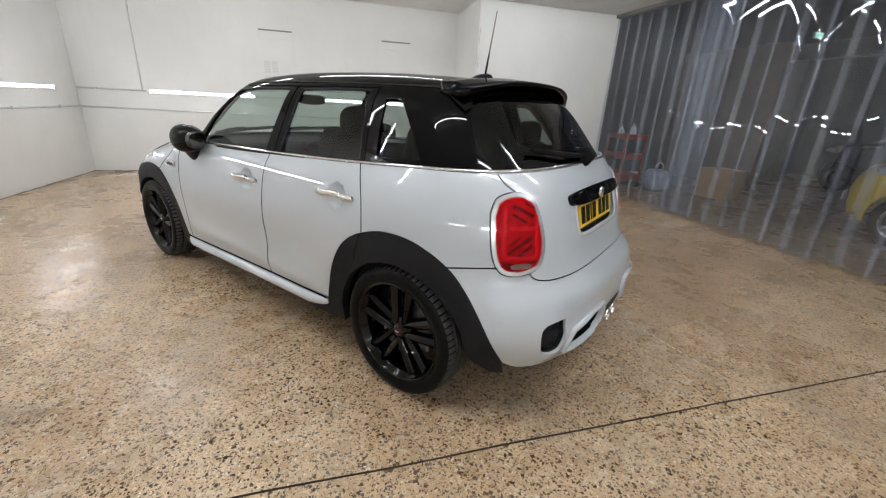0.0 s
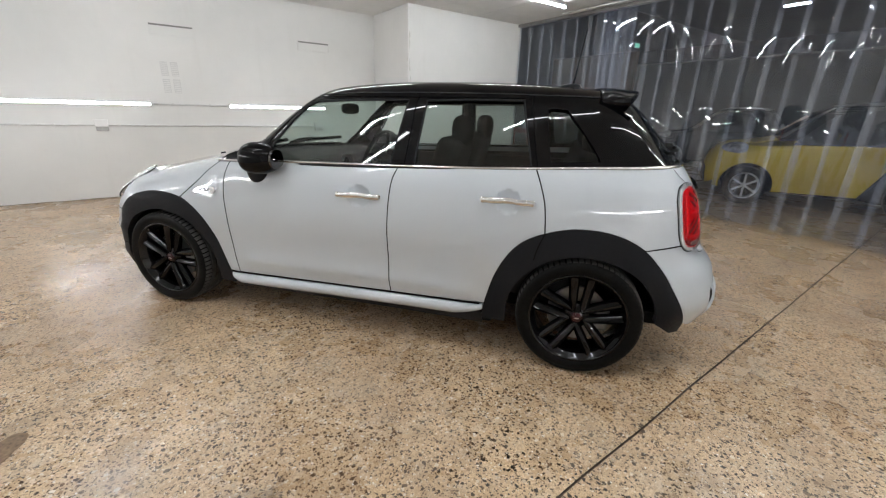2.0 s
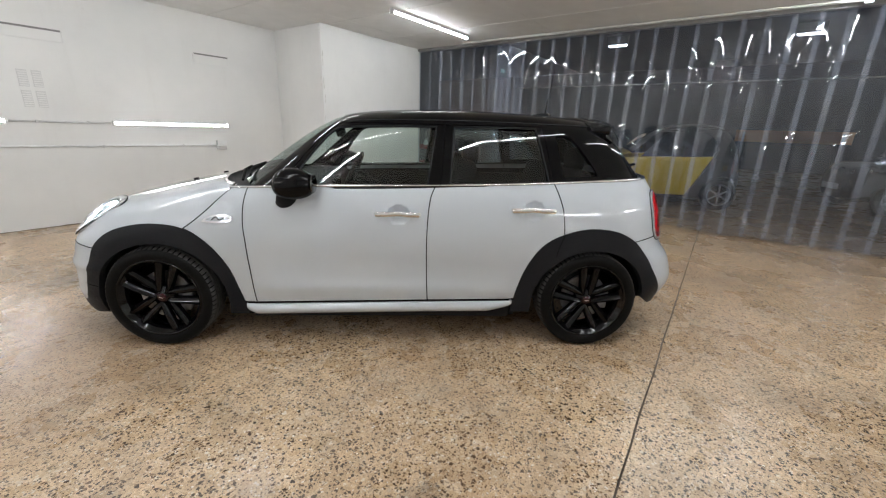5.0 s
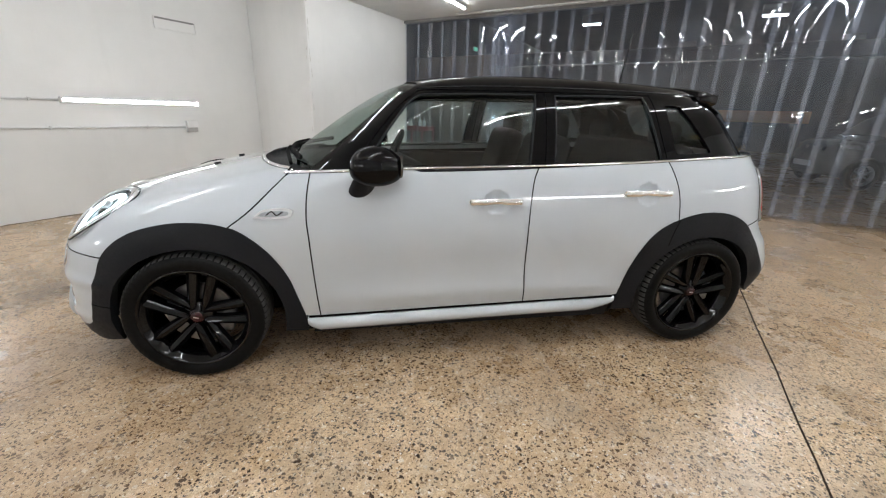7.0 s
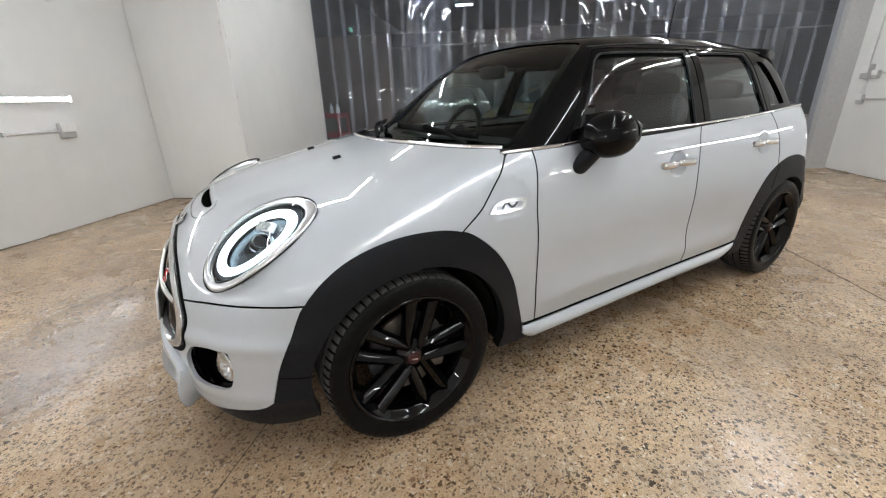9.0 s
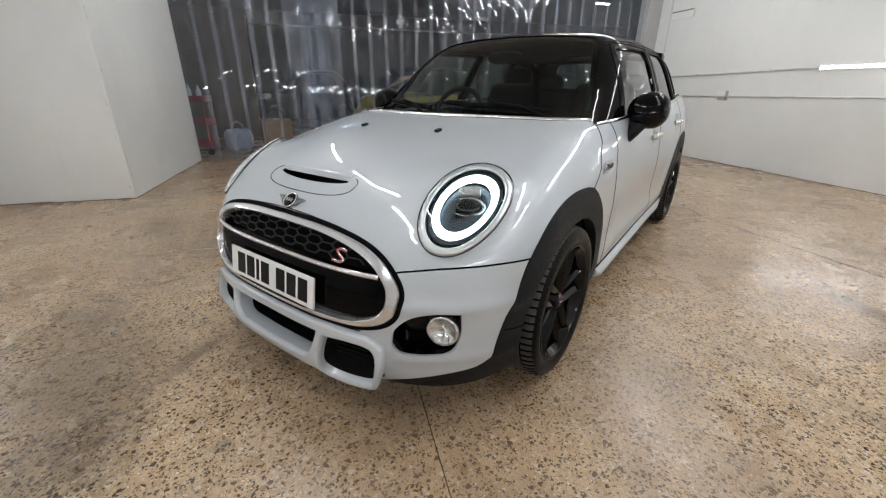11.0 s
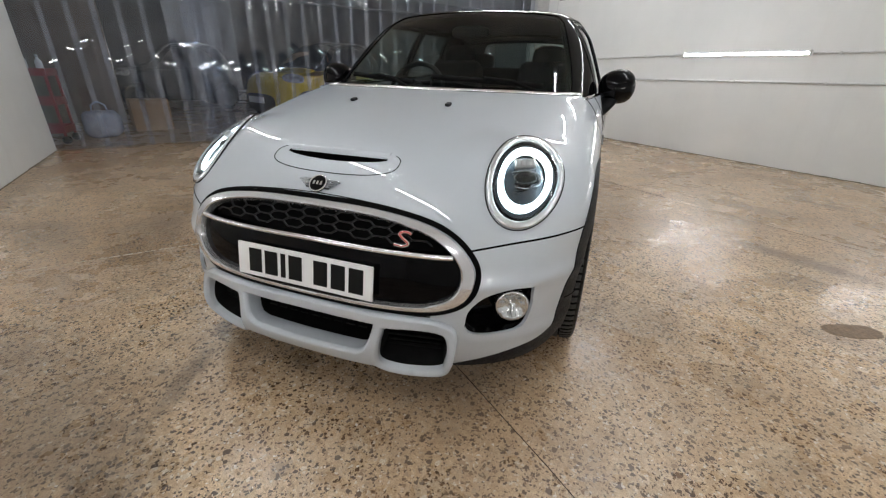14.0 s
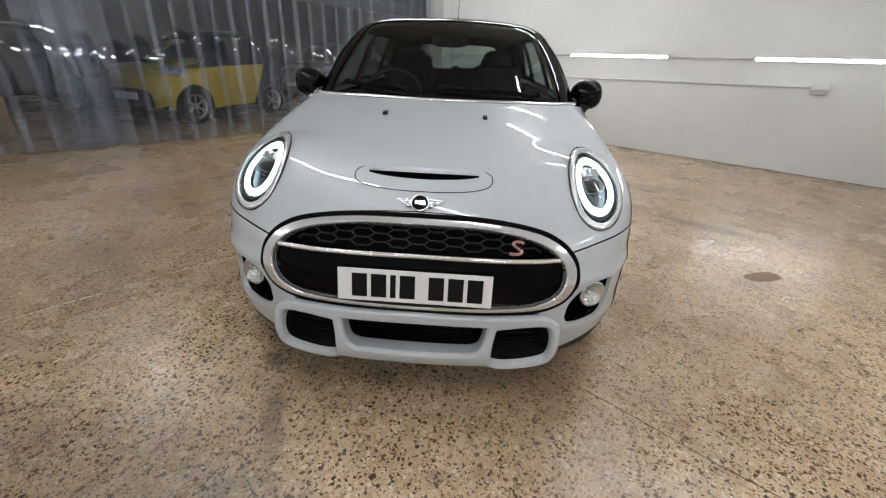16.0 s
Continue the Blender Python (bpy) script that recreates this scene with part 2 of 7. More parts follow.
M_RIM = paint_material("black_gloss_alloy", (0.0016, 0.0016, 0.0019), 0.0, 0.65, 0.3, 0.0, 0.0)
M_RIM.node_tree.nodes["Principled BSDF"].inputs["Coat IOR"].default_value = 1.45
M_DISC = varied("brake_steel", grey(0.2), 0.4, 0.9, 60, 0.2)
M_BOWL = varied("lamp_bowl", (0.045, 0.056, 0.068), 0.3, 0.7, 60, 0.2)
M_MESH = varied("black_mesh_plastic", (0.010, 0.010, 0.011), 0.5, 0, 90, 0.2, Specular_IOR_Level=0.22)
M_WING = varied("dark_chrome", grey(0.07), 0.3, 0.8, 60, 0.1)
M_CHROME = Mat("chrome", grey(0.80), 0.05, 1.0).m
M_SLOT = varied("shaded_slot", grey(0.22), 0.7, 0, 20, 0.1)
M_FOG = varied("fog_reflector", grey(0.72), 0.14, 0.9, 60, 0.15)
M_PIANO = paint_material("piano_black_panel", (0.0012, 0.0012, 0.0015), 0.0, 0.30, 0.3, 0.0, 0.0)
M_SATIN = varied("satin_grille_chrome", (0.70, 0.71, 0.73), 0.15, 0.8, 60, 0.04)
M_GLASS = film_material("tinted_glass", (0.80, 0.87, 0.84), 0.0, 0.0, grey(0.0), 0.048, 0.85)
M_REARGLASS = film_material("rear_privacy_glass", (0.42, 0.47, 0.45), 0.0, 0.0, grey(0.0), 0.03, 0.6)
M_SCREEN = film_material("windscreen_glass", (0.62, 0.71, 0.68), 0.0, 0.0, grey(0.0), 0.026, 0.45)
M_DARKGLASS = film_material("privacy_glass", (0.58, 0.65, 0.63), 0.0, 0.0, grey(0.0), 0.050)
M_CLEAR = film_material("clear_lens", (0.93, 0.95, 0.96), 0.0, 0.0, grey(0.0), 0.045)
M_COVER = film_material("lamp_cover", (0.95, 0.9, 0.9), 0.0, 0.0, grey(0.0), 0.010, 0.5)
M_SEAT = varied("dark_seat_cloth", (0.010, 0.010, 0.011), 0.9, 0, 120, 0.3, 0.1, Specular_IOR_Level=0.1)
M_DASH = varied("dark_dash_plastic", (0.012, 0.012, 0.013), 0.65, 0, 150, 0.2, Specular_IOR_Level=0.15)
M_RED = varied("red_lens", (0.40, 0.001, 0.004), 0.35, 0, 40, 0.25, Specular_IOR_Level=0.05)
M_REDBRIGHT = varied("red_light_bar", (0.58, 0.006, 0.012), 0.3, 0, 40, 0.1, Specular_IOR_Level=0.05)
M_REDDARK = varied("dark_red_lens", (0.13, 0.001, 0.003), 0.3, 0, 40, 0.25, Specular_IOR_Level=0.1)
M_SMOKE = varied("smoked_lens", (0.16, 0.10, 0.09), 0.3, 0, 90, 0.3)
M_BEZEL = varied("satin_chrome", (0.66, 0.68, 0.70), 0.22, 0.7, 60, 0.03)
M_LEDGE = varied("lamp_silver_band", (0.42, 0.45, 0.48), 0.25, 0.8, 60, 0.1)
M_REDTRIM = varied("red_trim", (0.5, 0.02, 0.03), 0.3, 0, 40, 0.1)
M_PLATE_W = varied("white_plate", grey(0.80), 0.3, 0, 15, 0.03)
M_PLATE_Y = varied("yellow_plate", (0.80, 0.50, 0.02), 0.3, 0, 15, 0.04)
M_INK = varied("plate_black", grey(0.006), 0.45, 0, 40, 0.1, Specular_IOR_Level=0.12)
M_RING = glowing("running_light", (0.72, 0.93, 1.0), RING_GLOW)
M_YELLOW = paint_material("yellow_paint", (0.60, 0.42, 0.010), 0.05)
M_DARKPAINT = paint_material("dark_car_paint", (0.012, 0.014, 0.02), 0.1)
M_ALLOY = varied("silver_alloy", grey(0.55), 0.3, 0.9, 40, 0.1)
M_CARD = varied("cardboard", (0.36, 0.22, 0.11), 0.85, 0, 12, 0.12)
M_REDMETAL = varied("red_sheet_metal", (0.30, 0.015, 0.015), 0.4, 0, 20, 0.15)
M_BLUEBAG = varied("pale_blue_sack", (0.36, 0.41, 0.52), 0.7, 0, 8, 0.2, 0.2)


# ---- building helpers ----
def as_mesh(name, verts, faces, material, smooth=False):
    me = bpy.data.meshes.new(name)
    me.from_pydata([tuple(map(float, v)) for v in verts], [], faces)
    me.materials.append(material)
    if smooth:
        me.polygons.foreach_set("use_smooth", [True] * len(me.polygons))
    me.update()
    return me


def part(name, bm, material, parent=None, label="", smooth=False, m=None):
    """Links a bmesh (or a ready mesh) as one object under a thing or under a part."""
    if isinstance(bm, bmesh.types.BMesh):
        bmesh.ops.recalc_face_normals(bm, faces=bm.faces)
        me = bpy.data.meshes.new(name)
        bm.to_mesh(me)
        bm.free()
        me.materials.append(material)
        if smooth:
            me.polygons.foreach_set("use_smooth", [True] * len(me.polygons))
    else:
        me = bm
    ob = new(name, me)
    if parent is not None:
        ob.parent = parent
    if m is not None:
        ob.matrix_basis = m
    if label:
        tagged(ob, label)
    return ob


def thing(name, m=None, label="", category="", group="", kind=""):
    ob = new(name)
    ob.empty_display_size = 0.1
    if m is not None:
        ob.matrix_basis = m
    return tagged(ob, label, category, group, kind)


def box(x0, x1, y0, y1, z0, z1, bevel=0.0, bm=None, segments=2):
    bm = bm or bmesh.new()
    made = bmesh.ops.create_cube(bm, size=1.0, matrix=Matrix.LocRotScale(((x0 + x1) / 2, (y0 + y1) / 2, (z0 + z1) / 2), None, (x1 - x0, y1 - y0, z1 - z0)))
    if bevel:
        edges = {e for v in made["verts"] for e in v.link_edges}
        bmesh.ops.bevel(bm, geom=list(edges), offset=bevel, segments=segments, affect="EDGES", profile=0.6)
    return bm


def rod(a, b, r, bm=None, n=12, r2=None):
    bm = bm or bmesh.new()
    a, b = Vector(a), Vector(b)
    m = Matrix.Translation((a + b) / 2) @ (b - a).to_track_quat("Z", "Y").to_matrix().to_4x4()
    bmesh.ops.create_cone(bm, cap_ends=True, segments=n, radius1=r, radius2=r if r2 is None else r2, depth=(b - a).length, matrix=m)
    return bm


def lathe(profile, n=48, axis="Y"):
    """Turns (r, h) pairs round an axis."""
    verts, faces = [], []
    for i in range(n):
        a = 2 * math.pi * i / n
        for r, h in profile:
            p = (r * math.cos(a), h, r * math.sin(a)) if axis == "Y" else (r * math.cos(a), r * math.sin(a), h)
            verts.append(p)
    k = len(profile)
    for i in range(n):
        j = (i + 1) % n
        for q in range(k - 1):
            faces.append((i * k + q, i * k + q + 1, j * k + q + 1, j * k + q))
    return verts, faces


def sweep(points, section, closed=False, up=(0, 0, 1)):
    """Carries a closed 2D section along a line of points."""
    pts = [Vector(p) for p in points]
    n, k = len(pts), len(section)
    verts, faces = [], []
    for i, p in enumerate(pts):
        a = pts[(i - 1) % n] if closed or i else pts[0]
        b = pts[(i + 1) % n] if closed or i < n - 1 else pts[-1]
        d = (b - a).normalized()
        side = d.cross(Vector(up))
        side = side.normalized() if side.length > 1e-6 else Vector((1, 0, 0))
        top = side.cross(d)
        verts += [p + side * s + top * t for s, t in section]
    for i in range(n if closed else n - 1):
        j = (i + 1) % n
        for q in range(k):
            r = (q + 1) % k
            faces.append((i * k + q, j * k + q, j * k + r, i * k + r))
    if not closed:
        faces += [tuple(range(k))[::-1], tuple(range((n - 1) * k, n * k))]
    return verts, faces


def circle2(r, n=8, squash=1.0):
    return [(r * math.cos(2 * math.pi * i / n), r * squash * math.sin(2 * math.pi * i / n)) for i in range(n)]

# ---- the white bay ----
CEIL = 2.78
N_V, S_V, W_U, CURTAIN_U = 4.55, -4.62, -3.80, 4.45
COL_U, COL_V = 2.08, 3.36


def slab(name, u0, u1, v0, v1, z0, z1, material, kind="structure", label="", bevel=0.0):
    ob = part(name, box(u0, u1, v0, v1, z0, z1, bevel), material, m=BAY)
    return tagged(ob, label, "", "", kind)


def grooved_floor():
    """Concrete slabs of both halls on one sheet, parted by narrow saw cuts with broken edges."""
    # (place, half width, lean along the cut)
    cuts = ((-1.955, 0.0046, 0.0245), (1.072, 0.0018, 0.0))
    edges = [(-16.0, 0.0)]
    for c, w, k in cuts:
        edges += [(c - w, k), (c + w, k)]
    edges.append((16.0, 0.0))
    bm = bmesh.new()
    for i in range(0, len(edges), 2):
        (a, ka), (b, kb) = edges[i], edges[i + 1]
        n = 160
        rows = [[], []]
        for k in range(n + 1):
            u = -8.0 + 36.0 * k / n
            for row, v, k_ in ((rows[0], a, ka), (rows[1], b, kb)):
                w = 0.006 * noise.noise((u * 3.1, v * 7, 0)) if abs(v) < 15 else 0.0
                row.append((u, v + k_ * u + w + (0.004 * noise.noise((u * 21, v, 3)) if abs(v) < 15 else 0), 0.0))
        lo = [bm.verts.new(p) for p in rows[0]]
        hi = [bm.verts.new(p) for p in rows[1]]
        lo2 = [bm.verts.new((p[0], p[1], -0.012)) for p in rows[0]]
        hi2 = [bm.verts.new((p[0], p[1], -0.012)) for p in rows[1]]
        for k in range(n):
            bm.faces.new((lo[k], lo[k + 1], hi[k + 1], hi[k]))
            bm.faces.new((lo2[k], lo2[k + 1], lo[k + 1], lo[k])).material_index = 1
            bm.faces.new((hi[k], hi[k + 1], hi2[k + 1], hi2[k])).material_index = 1
    return bm


floor = tagged(part("floor", grooved_floor(), M_FLOOR, m=BAY), "worn brown concrete floor with dark aggregate and saw-cut joints", "floor", "", "structure")
floor.data.materials.append(M_JOINT)
slab("floor_bed", -8, 28, -16, 16, -0.15, -0.0118, M_JOINT, label="dark dirt at the bottom of the floor joints")

# old pale sealant in two short joints across the slab
M_SEAL = varied("pale_sealant", (0.62, 0.58, 0.5), 0.6, 0, 40, 0.2)


def sealant(u, v0, v1, lean, seed, share=0.8):
    rnd = random.Random(seed)
    bm = bmesh.new()
    v = v0
    while v < v1:
        d = rnd.uniform(0.03, 0.09)
        w = rnd.uniform(0.0015, 0.0045)
        x = u + lean * (v - v0)
        box(x - w, x + w, v, v + d * share, 0.0003, 0.0016, bm=bm)
        v += d
    tagged(part("sealant", bm, M_SEAL, m=BAY), "broken line of pale sealant on the floor", "sealant", "", "stuff")


sealant(0.366, 1.75, 2.75, 0.0, 9)
sealant(1.905, -1.90, -0.95, -0.20, 12, 0.65)

slab("wall_north", W_U - 0.25, CURTAIN_U + 0.1, N_V, N_V + 0.25, 0, CEIL, M_WALL, label="white painted block wall with battens and conduits")
slab("wall_west", W_U - 0.25, W_U, S_V, N_V - 0.003, 0, CEIL, M_WALL, label="white painted block wall of the bay")
slab("wall_south", W_U - 0.25, CURTAIN_U + 0.1, S_V - 0.25, S_V, 0, CEIL, M_WALL, label="white painted block wall with long battens")
slab("wall_column", COL_U, CURTAIN_U + 0.04, COL_V, N_V - 0.003, 0, CEIL - 0.002, M_WALL, label="boxed-out white wall corner beside the curtain", bevel=0.012)
slab("ceiling", W_U - 0.25, CURTAIN_U + 0.1, S_V - 0.25, N_V + 0.25, CEIL, CEIL + 0.12, M_CEIL, label="pale boarded ceiling")
slab("wall_corner_strip", CURTAIN_U - 0.10, CURTAIN_U + 0.12, S_V + 0.003, S_V + 0.28, 0, CEIL - 0.003, M_GREY_PLASTIC, label="grey pier at the end of the curtain")


def filler_patch(u, v, ru, rv, turn):
    """A worn brown mortar patch with a ragged edge, almost flush with the slab."""
    rim = []
    for i in range(44):
        a = 2 * math.pi * i / 44
        k = 1 + 0.16 * noise.noise((2.2 * math.cos(a), 2.2 * math.sin(a), 5.0)) + 0.06 * noise.noise((9 * math.cos(a), 9 * math.sin(a), 1.0))
        rim.append((k * ru * math.cos(a), k * rv * math.sin(a)))
    verts = [(x, y, 0.0005) for x, y in rim] + [(0.93 * x, 0.93 * y, 0.0022) for x, y in rim] + [(0, 0, 0.0026)]
    faces = [(i, (i + 1) % 44, 44 + (i + 1) % 44, 44 + i) for i in range(44)] + [(44 + i, 44 + (i + 1) % 44, 88) for i in range(44)]
    m = varied("brown_mortar", (0.17, 0.11, 0.065), 0.6, 0, 70, 0.4, 0.25)
    ob = part("filler_patch", as_mesh("filler_patch", verts, faces, m), None, m=BAY @ pose(u, v, 0, 0, 0, turn))
    return tagged(ob, "oval brown mortar patch in the concrete floor", "floor patch")


filler_patch(-2.105, -0.668, 0.135, 0.060, 58)


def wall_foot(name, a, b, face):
    """A ragged grey-brown line where a wall meets the floor; face points into the room."""
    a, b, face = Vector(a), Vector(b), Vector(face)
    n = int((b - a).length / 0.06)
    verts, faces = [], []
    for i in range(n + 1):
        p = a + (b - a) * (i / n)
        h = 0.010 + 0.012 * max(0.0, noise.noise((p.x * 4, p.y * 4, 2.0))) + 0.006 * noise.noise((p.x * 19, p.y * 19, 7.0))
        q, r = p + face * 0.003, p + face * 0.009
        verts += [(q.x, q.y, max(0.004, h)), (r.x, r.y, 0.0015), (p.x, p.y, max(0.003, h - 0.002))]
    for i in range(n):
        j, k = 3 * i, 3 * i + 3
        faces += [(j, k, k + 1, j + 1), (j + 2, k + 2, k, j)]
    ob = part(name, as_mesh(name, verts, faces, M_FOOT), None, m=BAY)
    return tagged(ob, "thin ragged grey-brown line along the foot of the wall", "", "", "structure")


M_FOOT = varied("wall_foot_brown", (0.20, 0.165, 0.125), 0.8, 0, 30, 0.4)
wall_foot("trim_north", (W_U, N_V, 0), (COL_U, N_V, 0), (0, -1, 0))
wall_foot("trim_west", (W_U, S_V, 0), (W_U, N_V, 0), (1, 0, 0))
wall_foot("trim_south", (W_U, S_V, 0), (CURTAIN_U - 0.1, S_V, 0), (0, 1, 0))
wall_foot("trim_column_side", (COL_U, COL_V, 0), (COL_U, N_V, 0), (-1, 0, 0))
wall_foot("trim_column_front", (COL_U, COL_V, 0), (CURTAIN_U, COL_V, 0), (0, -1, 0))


def edge_scuffs():
    """Knocked and smudged paint down the outer corner of the boxed-out wall."""
    rnd = random.Random(21)
    verts, faces = [], []
    for i in range(24):
        z = rnd.uniform(0.05, 2.4)
        h, w = rnd.uniform(0.02, 0.16), rnd.uniform(0.004, 0.022)
        side = rnd.random() < 0.6
        d = rnd.uniform(0.010, 0.03)
        k = len(verts)
        for a, b in ((0, 0), (w, h * 0.2), (w * 0.7, h * 0.8), (w * 0.2, h)):
            if side:
                verts.append((COL_U + d + a, COL_V - 0.0012 - 0.00002 * i, z + b))
            else:
                verts.append((COL_U - 0.0012 - 0.00002 * i, COL_V + d + a, z + b))
        faces.append((k, k + 1, k + 2, k + 3) if side else (k + 3, k + 2, k + 1, k))
    ob = part("edge_scuffs", as_mesh("edge_scuffs", verts, faces, varied("scuffed_paint", (0.61, 0.60, 0.58), 0.7, 0, 30, 0.2)), None, m=BAY)
    return tagged(ob, "grey scuffs on the corner of the white wall", "scuffs", "", "stuff")


edge_scuffs()


def batten(u, v, z, length, along, facing, group="wall battens"):
    """An LED tube in a slim white channel."""
    t = thing("batten_lamp", BAY @ pose(u, v, z, 0, 0, 0 if along == "u" else 90), "slim white LED batten lamp, switched on", "lamp", group)
    h = length / 2
    fy, fz = facing
    # a white back plate with a domed diffuser over it
    dome = [((0.017 if fz else 0.014) * math.cos(a), (0.024 if fz else 0.020) * math.sin(a)) for a in np.linspace(0, math.pi, 11)]
    if fz:
        put = lambda x, w, d: (x, w, -d)
        part("back_plate", box(-h, h, -0.034, 0.034, 0.0, 0.034, 0.004), M_WHITE_PLASTIC, t)
    else:
        put = lambda x, w, d: (x, 0.030 * fy - d * fy, w)
        y0, y1 = sorted((0.030 * fy, 0.0445 * fy))
        part("back_plate", box(-h, h, y0, y1, -0.034, 0.034, 0.004), M_WHITE_PLASTIC, t)
        for w0, w1 in ((-0.0215, -0.0165), (0.0165, 0.0215)):
            a, b = put(-h, w0, 0.0), put(h, w1, 0.0125)
            lo, hi = [min(p, q) for p, q in zip(a, b)], [max(p, q) for p, q in zip(a, b)]
            part("side_lip", box(lo[0], hi[0], lo[1], hi[1], lo[2], hi[2]), M_WHITE_PLASTIC, t)
    verts = [put(x, w, d) for x in (-h + 0.02, h - 0.02) for w, d in dome]
    k = len(dome)
    faces = [(i, i + 1, i + 1 + k, i + k) for i in range(k - 1)] + [tuple(range(k)), tuple(range(k, 2 * k))[::-1]]
    part("tube", as_mesh("tube", verts, faces, M_CEILTUBE if fz else M_TUBE), None, t, "glowing white diffuser")
    for x0, x1 in ((-h, -h + 0.019), (h - 0.019, h)):
        a, b = put(x0, -0.034, -0.001), put(x1, 0.034, 0.037)
        lo, hi = [min(p, q) for p, q in zip(a, b)], [max(p, q) for p, q in zip(a, b)]
        part("end_cap", box(lo[0], hi[0], lo[1], hi[1], lo[2], hi[2], 0.004), M_WHITE_PLASTIC, t)
    return t


for u0, u1 in ((-2.84, -1.31), (-0.36, 1.13)):
    batten((u0 + u1) / 2, N_V - 0.045, 1.245, u1 - u0, "u", (1, 0))
for u0, u1 in ((-0.15, 1.39), (-2.71, -1.175)):
    batten((u0 + u1) / 2, S_V + 0.045, 1.355, u1 - u0, "u", (-1, 0))
batten(W_U + 0.045, 3.2, 1.24, 1.53, "v", (1, 0))
# unseen batten, added on the west wall for more light
batten(W_U + 0.045, 0.6, 1.24, 1.53, "v", (1, 0))
# the first is known; the others are unseen, added to light the bay
for u, v in ((2.95, 1.87), (0.2, 1.87), (2.6, -1.9), (-0.4, -1.9), (-3.0, -1.1), (1.2, -2.7), (-1.7, -0.7), (3.3, -2.9)):
    batten(u, v, CEIL - 0.0345, 1.80, "u", (0, 1), "ceiling battens")
# added out of view to brighten the bonnet and nose
batten(-1.95, 2.1, CEIL - 0.0345, 1.7, "u", (0, 1), "ceiling battens")


def conduit(a, b, r, name="conduit_pipe"):
    """A painted pipe on small clips."""
    t = thing(name, BAY @ Matrix.Translation(a), "pale painted conduit pipe clipped to the wall", "pipe", "wall conduits")
    d = Vector(b) - Vector(a)
    part("pipe", rod((0, 0, 0), d, r), M_CONDUIT, t, smooth=True)
    n = max(2, int(d.length / 0.9))
    for i in range(n):
        p = d * ((i + 0.5) / n)
        part("clip", box(p.x - 0.012, p.x + 0.012, p.y - 0.014, p.y + 0.014, p.z - 0.018, p.z + 0.018, 0.003), M_CONDUIT, t)
    return t


def junction_box(u, v, z, w=0.13, h=0.14, d=0.06, out=-1, name="junction_box"):
    t = thing(name, BAY @ pose(u, v, z), "grey plastic socket box on the white wall", "socket", "wall sockets")
    y0, y1 = sorted((0, out * d))
    part("body", box(-w / 2, w / 2, y0, y1, -h / 2, h / 2, 0.008), M_GREY_PLASTIC, t)
    y0, y1 = sorted((out * d, out * (d + 0.012)))
    part("cover", box(-w / 2 - 0.006, w / 2 + 0.006, y0, y1, -h * 0.1, h / 2 + 0.006, 0.006), M_WHITE_PLASTIC, t)
    return t


NV, SV = N_V - 0.016, S_V + 0.016
conduit((-3.78, NV, 0.98), (0.92, NV, 0.95), 0.011)
conduit((-3.78, NV, 1.25), (-2.86, NV, 1.245), 0.011)
conduit((-1.30, NV, 1.245), (-0.37, NV, 1.245), 0.011)
conduit((-2.93, NV, 1.26), (-2.93, NV, 2.77), 0.009)
junction_box(0.985, N_V, 0.955)
junction_box(-1.90, N_V, 0.965)
conduit((W_U + 0.016, 4.50, 0.985), (W_U + 0.016, -3.9, 0.985), 0.011)
conduit((W_U + 0.016, 2.42, 1.24), (W_U + 0.016, 1.38, 1.24), 0.011)
conduit((3.85, SV, 1.30), (1.41, SV, 1.355), 0.011)
conduit((-0.17, SV, 1.355), (-1.16, SV, 1.355), 0.011)
conduit((4.02, SV, 0.985), (-1.85, SV, 1.05), 0.011)
conduit((4.06, SV, 1.25), (4.06, SV, 1.0), 0.011)
conduit((4.09, SV, 1.40), (4.09, SV, 2.75), 0.009)
junction_box(2.65, S_V, 1.01, out=1)
junction_box(-1.93, S_V, 1.045, 0.16, 0.13, out=1)
junction_box(4.06, S_V, 1.33, 0.12, 0.17, 0.08, out=1)
junction_box(3.92, S_V, 1.29, 0.08, 0.10, 0.05, out=1)
junction_box(4.06, S_V, 0.985, 0.08, 0.12, 0.05, out=1)


def wall_vent(u, v, z, w, h, out=-1):
    """A flush flap in the wall; a grey strip along its top paints the slot's shade."""
    t = thing("wall_vent", BAY @ pose(u, v, z), "white flap vent with a dark slot along its top", "vent", "wall vents")
    def y(a, b):
        return sorted((out * a, out * b))
    y0, y1 = y(0.001, 0.012)
    part("flap", box(-w / 2, w / 2, y0, y1, -h / 2, h / 2 - 0.022, 0.003), M_WALL, t)
    y0, y1 = y(0.0005, 0.003)
    part("slot", box(-w / 2, w / 2, y0, y1, h / 2 - 0.022, h / 2), M_SLOT, t, "grey strip for the shade in the slot")
    y0, y1 = y(0.001, 0.02)
    part("frame", box(-w / 2 - 0.012, -w / 2, y0, y1, -h / 2, h / 2), M_WALL, t)
    part("frame", box(w / 2, w / 2 + 0.012, y0, y1, -h / 2, h / 2), M_WALL, t)
    part("frame", box(-w / 2 - 0.012, w / 2 + 0.012, y0, y1, -h / 2 - 0.012, -h / 2), M_WALL, t)
    return t


wall_vent(-0.93, N_V, 2.20, 0.50, 0.12)
wall_vent(1.0, N_V, 2.19, 0.49, 0.12)
wall_vent(3.83, S_V, 2.28, 0.48, 0.12, 1)
wall_vent(-0.6, S_V, 2.28, 0.48, 0.12, 1)


